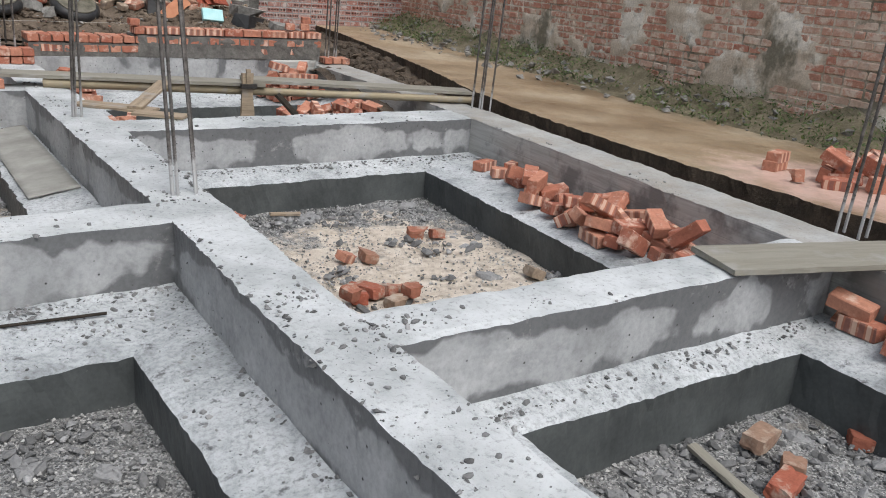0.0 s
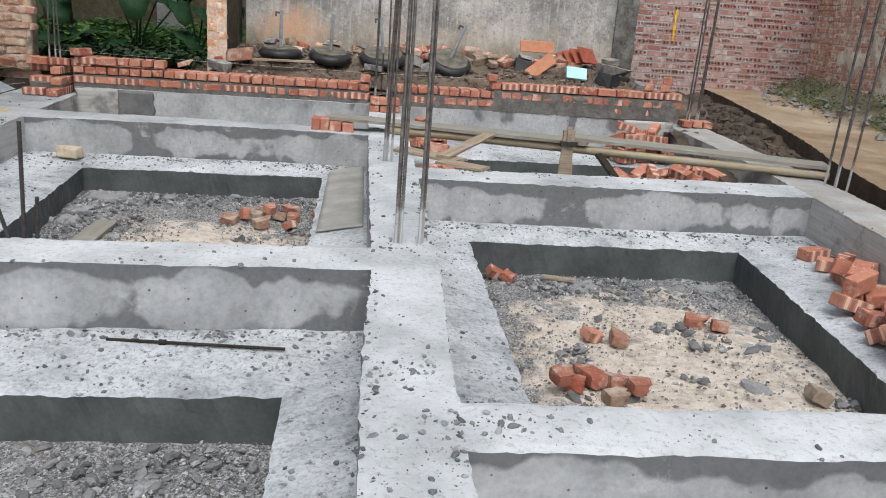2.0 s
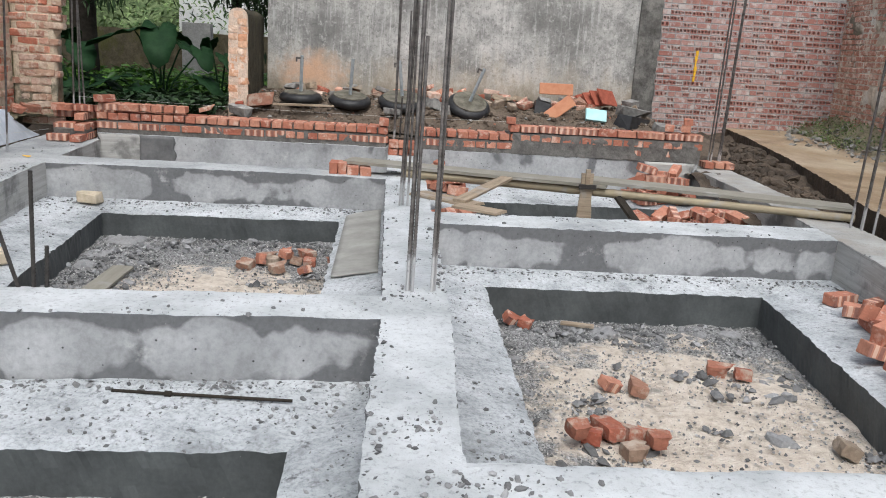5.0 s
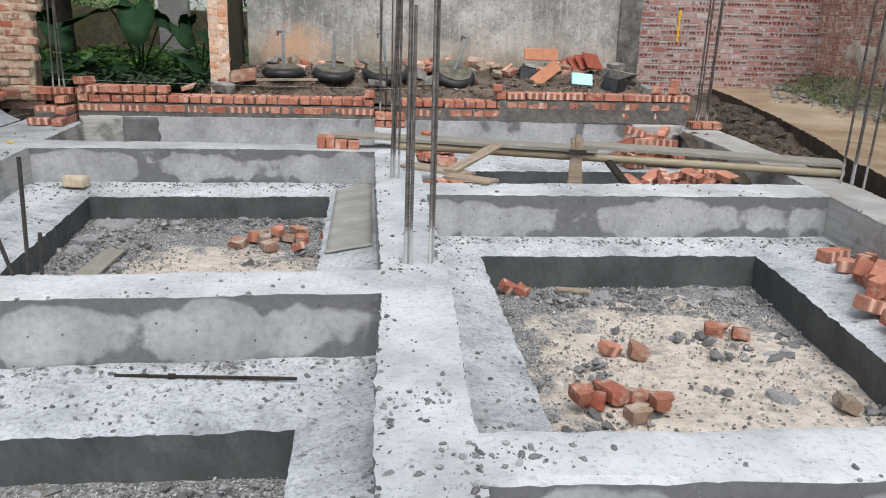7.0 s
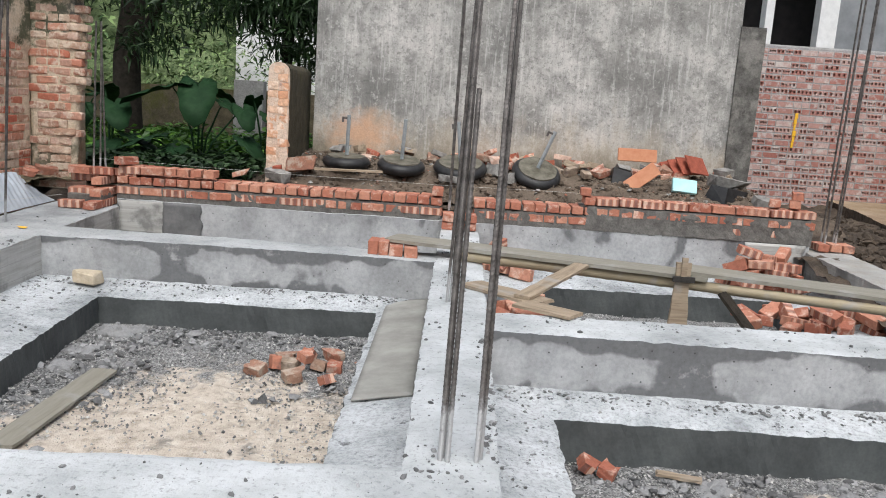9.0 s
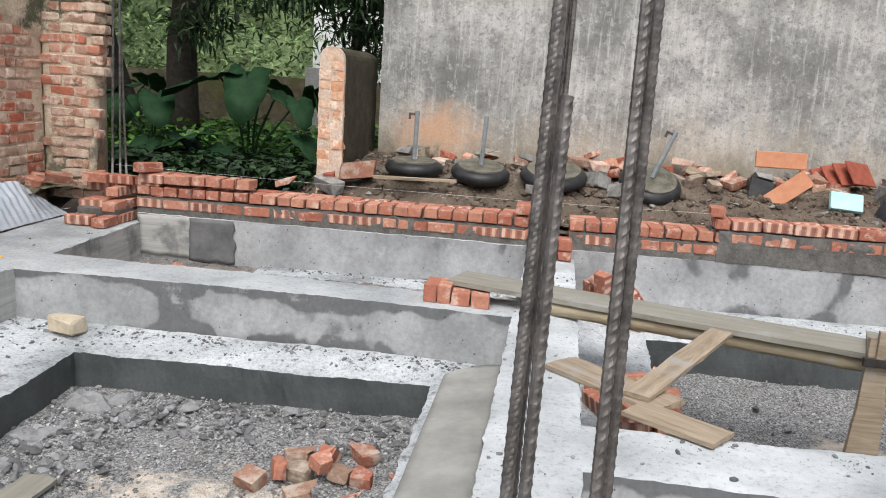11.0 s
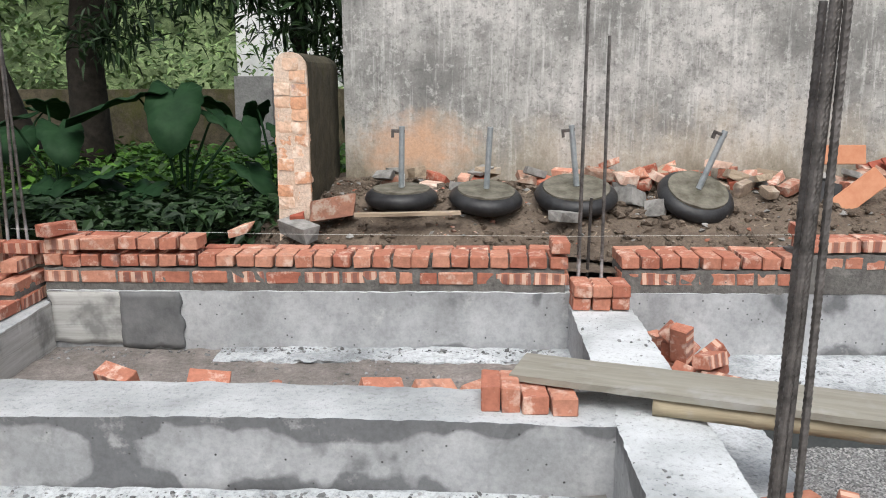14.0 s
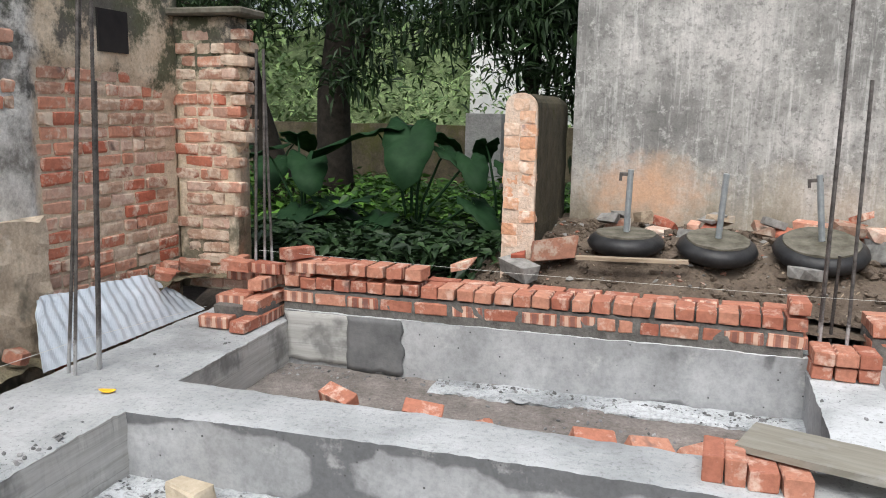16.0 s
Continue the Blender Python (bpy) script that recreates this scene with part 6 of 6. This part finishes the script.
def slab_tile(name, x, y, z, size, rot, mat, label, category="tile", group=""):
    bm = bmesh.new()
    box(bm, -size[0] / 2, -size[1] / 2, -size[2] / 2, size[0] / 2, size[1] / 2, size[2] / 2)
    bmesh.ops.bevel(bm, geom=bm.edges[:], offset=0.004, segments=1, affect="EDGES")
    ob = part(name, bm, mat, None)
    ob.matrix_basis = pose(x, y, z, *rot)
    return tagged(ob, label, category, group)


slab_tile("terracotta_tile", 2.30, 7.42, 0.78, (0.46, 0.03, 0.15), (-12, 0, 2), M_TILE, "flat orange terracotta tile on a rubble heap")
slab_tile("terracotta_tile", 2.25, 6.90, 0.55, (0.42, 0.03, 0.16), (-20, -38, 4), M_TILE, "flat orange terracotta tile leaning on soil")
slab_tile("blue_panel", 2.72, 6.82, 0.50, (0.27, 0.05, 0.16), (-30, 4, 0), M_BLUE, "pale blue plastic block lying in rubble", "panel")
for i in range(5):
    ob = slab_tile("roof_tile", 2.72 + 0.07 * i, 7.46 - 0.02 * i, 0.66 + 0.012 * i, (0.36, 0.24, 0.018), (35 + 5 * i, -18 + 6 * i, 10 * i), M_ROOFT, "old red clay roof tile in a leaning stack", "roof tile", "stack of roof tiles")
rnd = random.Random(77)
for i in range(84):
    x = rnd.uniform(-1.3, 3.35)
    y = 7.25 + rnd.uniform(-0.08, 0.42)
    mat, lab, cat = rnd.choice(((M_BRICK_OLD, "broken old brick along a wall's foot", "brick"), (M_STONE, "broken grey concrete piece along a wall's foot", "rubble"), (M_BRICK_D, "dusty brick piece along a wall's foot", "brick"), (M_BRICK_OLD_R, "pale pink brick piece along a wall's foot", "brick"),
                                (M_WOOD, "flat weathered slab piece along a wall's foot", "rubble")))
    s = (rnd.uniform(0.12, 0.32), rnd.uniform(0.10, 0.2), rnd.uniform(0.03, 0.09))
    chunk("rubble_piece", x, y, 0.55 + max(0, y - 7.3) * 0.18 + (0.07 if i % 3 == 0 else 0), s, (rnd.uniform(-14, 14), rnd.uniform(-22, 22), rnd.uniform(0, 180)), mat, lab, cat, 200 + i, "rubble along the wall")
for i, (x, y, z, s, mat) in enumerate(((3.28, 7.05, 0.52, (0.42, 0.32, 0.20), M_STONE), (3.2, 6.82, 0.42, (0.46, 0.28, 0.20), M_TYRE), (2.05, 7.05, 0.52, (0.3, 0.26, 0.22), M_TYRE), (0.62, 6.98, 0.50, (0.28, 0.22, 0.13), M_STONE),
                                       (0.78, 6.78, 0.46, (0.18, 0.14, 0.13), M_STONE), (-1.52, 6.58, 0.48, (0.36, 0.24, 0.16), M_BRICK_D), (-2.1, 6.42, 0.36, (0.22, 0.16, 0.06), M_BRICK_OLD), (-1.75, 6.5, 0.42, (0.12, 0.12, 0.09), M_ROOFT),
                                       (-1.72, 6.40, 0.36, (0.30, 0.16, 0.12), M_STONE), (3.55, 6.6, 0.36, (0.3, 0.25, 0.2), M_STONE), (0.1, 6.55, 0.43, (0.2, 0.14, 0.08), M_STONE))):
    chunk("rubble_piece", x, y, z, s, (6 * i % 20, 8, 40 * i), mat, "broken lump of masonry half sunk in soil", "rubble", 300 + i)
plank("plank", ((-1.35, 6.50), (-0.62, 6.55)), 0.07, 0.435, 0.445, 0.025, M_WOOD, "short weathered stick lying on soil", "plank", 1.0, 21)
heap(DUSTY + HALF_D, (1.75, 7.15), (0.34, 0.13), 10, 0.50, 31, "old brick tumbled on the rubble bank", "old bricks on the bank", 12)
heap(DUSTY + HALF_D, (0.62, 7.28), (0.22, 0.1), 6, 0.52, 33, "old brick tumbled on the rubble bank", "old bricks on the bank", 12)


def line(name, pts, r, mat, label):
    cu = bpy.data.curves.new(name, "CURVE")
    cu.dimensions = "3D"
    sp = cu.splines.new("POLY")
    sp.points.add(len(pts) - 1)
    for q, p in zip(sp.points, pts):
        q.co = (*p, 1)
    cu.bevel_depth = r
    cu.materials.append(mat)
    tagged(new(name, cu), label, "string")


line("builders_string", [(-3.4, 5.86, 0.46), (-1.6, 5.86, 0.432), (0.05, 5.86, 0.425), (1.45, 5.86, 0.44)], 0.0009, M_STRING, "thin white builder's string along a new wall")
line("builders_string", [(-3.62, 5.55, 0.12), (-3.72, 4.5, 0.16), (-3.8, 2.5, 0.16)], 0.0014, M_STRING, "thin white builder's string beside a beam")
bm = bmesh.new()
for i in range(6):
    box(bm, 5.13 + 0.008 * (i % 2), 9.985, 0.93 + 0.085 * i, 5.165 + 0.008 * (i % 3), 9.993, 1.01 + 0.085 * i)
tagged(part("paint_mark", bm, M_YELLOW, None), "vertical yellow paint mark on a brick wall", "paint mark")

# ---- the house past the perforated wall ----
def house():
    h = tagged(thing("house", pose(4.0, 12.5, 0)), "pale house with dark openings behind a wall", "house")
    bm = bmesh.new()
    for x0, x1 in ((1.42, 1.56), (2.36, 2.68), (4.6, 6.0)):
        box(bm, x0, 0, 0, x1, 0.25, 4.2)
    box(bm, -0.2, -0.01, 4.2, 6.0, 0.25, 6.0)
    box(bm, -0.2, 0.01, 0, 6.0, 0.24, 1.4)
    part("wall", bm, M_WHITE, h)
    bm = bmesh.new()
    box(bm, -0.2, 1.2, 0, 6.0, 1.4, 4.5)
    part("inner_wall", bm, M_DARK, h, "recessed porch wall coloured dark as indoor shade")
    bm = bmesh.new()
    box(bm, 2.69, 0.1, 1.4, 4.0, 0.16, 4.2)
    part("window", bm, plain("grey_shutter", (0.17, 0.18, 0.19), (0.27, 0.28, 0.29), 3, 0.6), h, "grey shutter")
    bm = bmesh.new()
    box(bm, -0.5, -0.6, 6.0, 6.3, 4.0, 6.2)
    part("roof", bm, M_STONE, h)


house()
bm = bmesh.new()
box(bm, -4.45, 15.0, 0, -1.8, 17.0, 3.4)
wb = tagged(thing("garden_house"), "white building glimpsed past trees", "house")
part("wall", bm, M_WHITE, wb)
bm = bmesh.new()
box(bm, -4.4, 14.8, 3.4, -1.6, 17.2, 3.55)
part("roof", bm, M_STONE, wb)
core("wall_garden", [(-16, 12.6, 0.0, 2.0, 12.8, 1.22)], M_STUB, "low mossy garden wall beyond plants", 0.25, 0.02)
core("garden_wall_post", [(-3.78, 12.35, 0.0, -3.26, 12.6, 1.40)], M_MORTAR_GREY, "pale concrete post at a garden wall", 0.1, 0.006)

# ---- plants ----
def leaf_cloud(name, spots, size, mat, label, category, seed, parent=None, droop=0.6, slim=0.28, wild=0.6):
    """Many narrow leaves, each folded along its midrib."""
    rnd = random.Random(seed)
    verts, faces = [], []
    for x, y, z in spots:
        L = size * rnd.uniform(0.6, 1.25)
        w = L * slim
        m = Euler((rnd.uniform(-0.7, 0.7), droop + rnd.uniform(-wild, wild), rnd.uniform(0, 6.283))).to_matrix()
        o = len(verts)
        for p in ((0, 0, 0), (L * 0.35, w / 2, 0.06 * L), (L, 0, -0.05 * L), (L * 0.35, -w / 2, 0.06 * L)):
            q = m @ Vector(p)
            verts.append((x + q.x, y + q.y, z + q.z))
        faces += [(o, o + 1, o + 2), (o, o + 2, o + 3)]
    ob = obj(name, verts, faces, mat, parent)
    return tagged(ob, label, category, "", "stuff") if not parent else ob


def cluster_spots(rnd, centres, per, r):
    out = []
    for cx, cy, cz, s in centres:
        for _ in range(int(per * s)):
            d = Vector((rnd.gauss(0, 1), rnd.gauss(0, 1), rnd.gauss(0, 0.8)))
            d *= r * s * 0.5
            out.append((cx + d.x, cy + d.y, cz + d.z))
    return out


def limb(bm, pts, r0, r1, n=10):
    rings = []
    for i, p in enumerate(pts):
        f = i / (len(pts) - 1)
        r = r0 + (r1 - r0) * f
        a = Vector(pts[min(i + 1, len(pts) - 1)]) - Vector(pts[max(i - 1, 0)])
        q = Vector((0, 0, 1)).rotation_difference(a).to_matrix()
        rings.append([bm.verts.new(Vector(p) + q @ Vector(((r * (1 + 0.12 * nz(k, i * 0.7))) * math.cos(6.2832 * k / n), r * math.sin(6.2832 * k / n), 0))) for k in range(n)])
    for p, q in zip(rings, rings[1:]):
        for k in range(n):
            bm.faces.new((p[k], p[(k + 1) % n], q[(k + 1) % n], q[k])).smooth = True
    bm.faces.new(rings[0][::-1])
    bm.faces.new(rings[-1])


def tree(x, y, path, r, limbs, crowns, label, seed, per=260, size=0.17, mat=None, cr=0.8):
    rnd = random.Random(seed)
    t = tagged(thing("tree", pose(x, y, 0)), label, "tree", "garden trees")
    bm = bmesh.new()
    limb(bm, path, r, r * 0.62)
    part("trunk", bm, M_BARK, t, "dark bark trunk")
    for pts in limbs:
        bm = bmesh.new()
        limb(bm, pts, r * 0.5, r * 0.2, 8)
        part("limb", bm, M_BARK, t)
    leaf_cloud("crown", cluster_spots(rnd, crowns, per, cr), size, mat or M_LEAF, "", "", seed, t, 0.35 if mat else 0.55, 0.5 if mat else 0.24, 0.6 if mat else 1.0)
    return t


rnd = random.Random(4)
tree(-4.75, 10.0, [(0.06, 0, -0.1), (0.02, 0, 0.8), (0.0, 0, 1.6), (0.10, 0, 2.3), (0.12, 0.1, 3.2), (0.25, 0.2, 4.4)], 0.23,
     [[(0.05, 0, 1.75), (0.35, -0.1, 2.0), (0.62, -0.2, 2.5), (0.95, -0.4, 3.3)], [(0.1, 0, 2.8), (-0.5, -0.3, 3.3), (-1.2, -0.5, 3.6)], [(0.2, 0, 3.6), (1.0, 0.1, 4.0), (1.9, -0.8, 3.9)]],
     [(rnd.uniform(-1.6, 2.6), rnd.uniform(-1.5, 1.2), rnd.uniform(3.1, 5.0), rnd.uniform(0.7, 1.3)) for _ in range(20)]
     + [(0.9, -0.4, 2.45, 0.6), (1.25, -0.6, 2.2, 0.6), (0.55, -0.8, 2.75, 0.7), (1.9, -0.9, 2.5, 0.8), (-0.2, -0.6, 3.0, 0.7), (-0.9, -0.4, 2.9, 0.7), (1.35, -0.8, 2.75, 0.7), (0.95, -0.9, 1.95, 0.45), (1.6, -0.5, 2.9, 0.7), (0.4, -1.0, 2.5, 0.6), (0.8, -1.1, 2.35, 0.6), (1.9, -1.0, 2.2, 0.6), (2.2, -1.2, 2.6, 0.7), (-0.6, -1.0, 2.6, 0.6)]
     + [(rnd.uniform(-1.4, -0.6), rnd.uniform(-1.2, -0.4), rnd.uniform(2.1, 2.8), rnd.uniform(0.4, 0.65)) for _ in range(6)] + [(rnd.uniform(0.3, 0.85), rnd.uniform(-0.9, -0.2), rnd.uniform(1.75, 2.5), rnd.uniform(0.3, 0.45)) for _ in range(5)]
     + [(rnd.uniform(0.9, 2.5), rnd.uniform(-1.2, -0.2), rnd.uniform(2.3, 3.1), rnd.uniform(0.6, 0.85)) for _ in range(9)],
     "dark leafy mango tree in a garden", 41, 190)
tree(-5.6, 9.9, [(0.25, 0, -0.1), (0.1, 0, 0.7), (-0.18, 0, 1.5), (-0.42, 0.1, 2.4), (-0.7, 0.2, 3.6)], 0.22, [[(-0.3, 0, 2.0), (-0.9, -0.3, 2.6), (-1.3, -0.4, 3.2)]],
     [(rnd.uniform(-1.9, 0.8), rnd.uniform(-1.3, 1.2), rnd.uniform(2.5, 4.6), rnd.uniform(0.7, 1.2)) for _ in range(18)], "dark leafy tree leaning in a garden", 42)
tree(-2.35, 9.2, [(0.0, 0.6, -0.1), (0.0, 0.6, 1.5), (0.1, 0.4, 2.6), (0.2, 0.2, 3.8)], 0.09, [[(0.1, 0.4, 2.5), (-0.2, 0.1, 2.9), (-0.5, -0.2, 2.7)], [(0.1, 0.4, 2.6), (0.4, 0.1, 2.9), (0.6, -0.2, 2.8)]],
     [(rnd.uniform(-0.6, 0.95), rnd.uniform(-0.5, 0.4), rnd.uniform(1.85, 3.4), rnd.uniform(0.5, 0.9)) for _ in range(20)] + [(0.45, 0, 1.65, 0.5), (0.7, 0, 1.75, 0.5), (0.2, 0, 1.75, 0.5), (0.1, 0, 2.4, 0.8), (0.5, 0, 2.4, 0.8)],
     "dark hanging branches of a mango tree", 43, 330, 0.17)
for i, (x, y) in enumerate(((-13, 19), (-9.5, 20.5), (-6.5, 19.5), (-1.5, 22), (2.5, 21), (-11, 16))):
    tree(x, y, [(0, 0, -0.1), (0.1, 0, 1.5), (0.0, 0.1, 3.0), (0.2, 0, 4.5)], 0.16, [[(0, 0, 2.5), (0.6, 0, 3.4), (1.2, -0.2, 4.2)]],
         [(rnd.uniform(-2.2, 2.2), rnd.uniform(-1.0, 1.0), rnd.uniform(0.9, 6.0), rnd.uniform(0.8, 1.5)) for _ in range(30)], "green tree far in a garden", 60 + i, 170, 0.20, M_LEAF_HAZED, 1.3)
leaf_cloud("hedge", [(random.uniform(-12, 1), 13.2 + random.random() * 2.5, 0.3 + 1.9 * random.random() ** 1.3) for _ in range(9000)], 0.14, M_LEAF_HAZED, "mixed green shrubs beyond a garden wall", "shrubs", 71, None, 0.3, 0.4)
leaf_cloud("shrubs", [(x, y, 0.1 + random.random() ** 0.7 * (0.28 + 0.34 * max(0, fbm(x * 0.9, y * 0.9) + 0.5))) for x, y in [(random.uniform(-6.5, -1.0), random.uniform(7.9, 12.3)) for _ in range(9500)]], 0.13, M_LEAF_B, "bright green low garden plants", "shrubs", 72, None, 0.1, 0.55)
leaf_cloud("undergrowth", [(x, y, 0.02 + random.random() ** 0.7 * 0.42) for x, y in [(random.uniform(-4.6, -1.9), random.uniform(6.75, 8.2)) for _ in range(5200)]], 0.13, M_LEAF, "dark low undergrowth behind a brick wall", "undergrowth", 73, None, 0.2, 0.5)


def hedge_body():
    """The dense inside of the far shrubs: a lumpy green bank behind the loose leaves."""
    verts, faces = [], []
    n, k = 110, 26
    for i in range(n + 1):
        x = -26.0 + 31.0 * i / n
        high = 3.6 + 1.1 * fbm(x * 0.35, 5.0)
        for j in range(k + 1):
            f = j / k
            z = high * f
            y = 17.6 + 1.6 * f * f + 0.55 * fbm(x * 0.9, z * 1.1, 2.0) + 0.25 * nz(x * 3.1, z * 3.3)
            verts.append((x, y, z))
    for i in range(n):
        for j in range(k):
            q = i * (k + 1) + j
            faces.append((q, q + k + 1, q + k + 2, q + 1))
    ob = obj("hedge", verts, faces, M_HEDGE_HAZED, None, True)
    ob.modifiers.new("thickness", "SOLIDIFY").thickness = 0.6
    tagged(ob, "dense green shrubs far in a garden", "shrubs", "", "stuff")


hedge_body()


def taro(x, y, leaves, seed):
    """Elephant-ear plant: stalks with big heart-shaped leaves."""
    rnd = random.Random(seed)
    t = tagged(thing("taro_plant", pose(x, y, 0.05)), "dark green elephant-ear plant with large heart-shaped leaves", "plant", "elephant-ear plants")
    for (dx, dy, z, size, yaw, tilt) in leaves:
        bm = bmesh.new()
        limb(bm, [(0.04 * rnd.uniform(-1, 1), 0.04 * rnd.uniform(-1, 1), 0), (dx * 0.3, dy * 0.3, z * 0.55), (dx * 0.8, dy * 0.8, z * 0.92), (dx, dy, z)], 0.017, 0.008, 6)
        part("stalk", bm, M_TARO, t)
        bm = bmesh.new()
        n = 26
        rim, mid = [], []
        c = bm.verts.new((0, 0, 0.0))
        for i in range(n + 1):
            a = -math.pi + 2 * math.pi * i / n
            r = 0.46 * (1 + 0.18 * math.cos(2 * a)) + 0.40 * math.exp(-(a / 0.42) ** 2) - 0.38 * math.exp(-((abs(a) - math.pi) / 0.30) ** 2)
            r *= 1 + 0.04 * math.sin(9 * a)
            rim.append((r * math.cos(a), 1.0 * r * math.sin(a), -0.16 * r * r + 0.035 * math.sin(7 * a) + 0.10 * abs(math.sin(a)) * r))
        vr = [bm.verts.new(p) for p in rim]
        vm = [bm.verts.new((p[0] * 0.5, p[1] * 0.5, 0.25 * p[2] + 0.02 + (0.012 if i % 3 else -0.012))) for i, p in enumerate(rim)]
        for i in range(n):
            bm.faces.new((c, vm[i], vm[i + 1])).smooth = True
            bm.faces.new((vm[i], vr[i], vr[i + 1], vm[i + 1])).smooth = True
        for v in bm.verts:
            v.co *= size
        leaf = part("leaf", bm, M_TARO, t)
        leaf.matrix_basis = pose(dx, dy, z, 0, tilt * 0.65, yaw)
        leaf.modifiers.new("thickness", "SOLIDIFY").thickness = 0.004


taro(-3.05, 8.0, [(0.02, -0.15, 1.14, 0.62, -78, 62), (-0.34, 0.0, 1.16, 0.72, 186, 20), (0.28, 0.1, 1.0, 0.45, -20, 40), (0.05, 0.3, 1.15, 0.5, 60, 25), (0.55, 0.0, 0.92, 0.38, -60, 55), (-0.55, -0.2, 0.52, 0.55, 200, 25), (-0.25, -0.3, 0.38, 0.5, -110, 40), (0.62, -0.1, 0.55, 0.4, -40, 40)], 1)
taro(-4.2, 8.1, [(0.1, -0.1, 0.88, 0.5, -60, 45), (-0.4, 0, 0.95, 0.55, 190, 30), (0.35, -0.1, 0.50, 0.45, -20, 30), (-0.2, 0.3, 1.1, 0.45, 100, 25), (0.1, -0.35, 0.42, 0.45, -95, 40)], 2)
taro(-2.35, 8.5, [(0.1, -0.1, 0.85, 0.36, -50, 50), (-0.15, 0, 1.05, 0.32, 120, 60), (0.25, 0.1, 0.75, 0.3, 10, 40)], 3)
taro(-5.0, 8.7, [(0.2, -0.1, 0.8, 0.5, -70, 40), (-0.3, 0, 0.9, 0.5, 210, 30), (0.3, 0.2, 1.0, 0.4, 30, 30)], 4)

# weeds and rubble along the far side of the yard
sp, st = [], []
for _ in range(11000):
    y = random.uniform(-2.0, 10.0)
    wallx = 5.85 + (y + 5.5) * (1.77 / 15.55)
    d = random.random() ** 1.6
    if fbm(y * 0.8, 2.0) > -0.55 + 0.5 * d:
        sp.append((wallx - 0.04 - 0.72 * d, y, 0.02 + yard_rise(0, y) + random.random() ** 1.4 * (0.34 - 0.26 * d)))
    if len(st) < 900:
        st.append((wallx - 0.03 - 0.55 * d, random.uniform(-2.0, 9.8), 0.02 + 0.17 * min(1, max(0, (y - 2.5) / 7.0)) + 0.16 * (1 - d)))
leaf_cloud("weeds", sp, 0.048, M_WEED, "low weeds along an old wall", "weeds", 74, None, -0.5, 0.4)
scatter("rubble", st, M_STONE, "stones and rubble along an old wall's foot", "rubble", 75, 0.02, 0.09, 0.7)


def rubble_bank():
    verts, faces = [], []
    n, k = 150, 8
    for i in range(n + 1):
        y = -5.0 + 15.0 * i / n
        wx = 5.87 + (y + 5.5) * (1.77 / 15.55)
        for j in range(k + 1):
            d = 0.72 * j / k
            verts.append((wx - d, y, yard_rise(0, y) + 0.01 + 0.36 * (1 - j / k) ** 1.3 * (0.7 + 0.5 * fbm(y * 1.7, j * 0.3)) - (0.05 if j == k else 0)))
    for i in range(n):
        for j in range(k):
            q = i * (k + 1) + j
            faces.append((q, q + k + 1, q + k + 2, q + 1))
    ob = fix_normals(obj("bank_weeds", verts, faces, M_BANK, None, True))
    tagged(ob, "mossy soil bank at an old wall's foot", "soil", "", "structure")


rubble_bank()
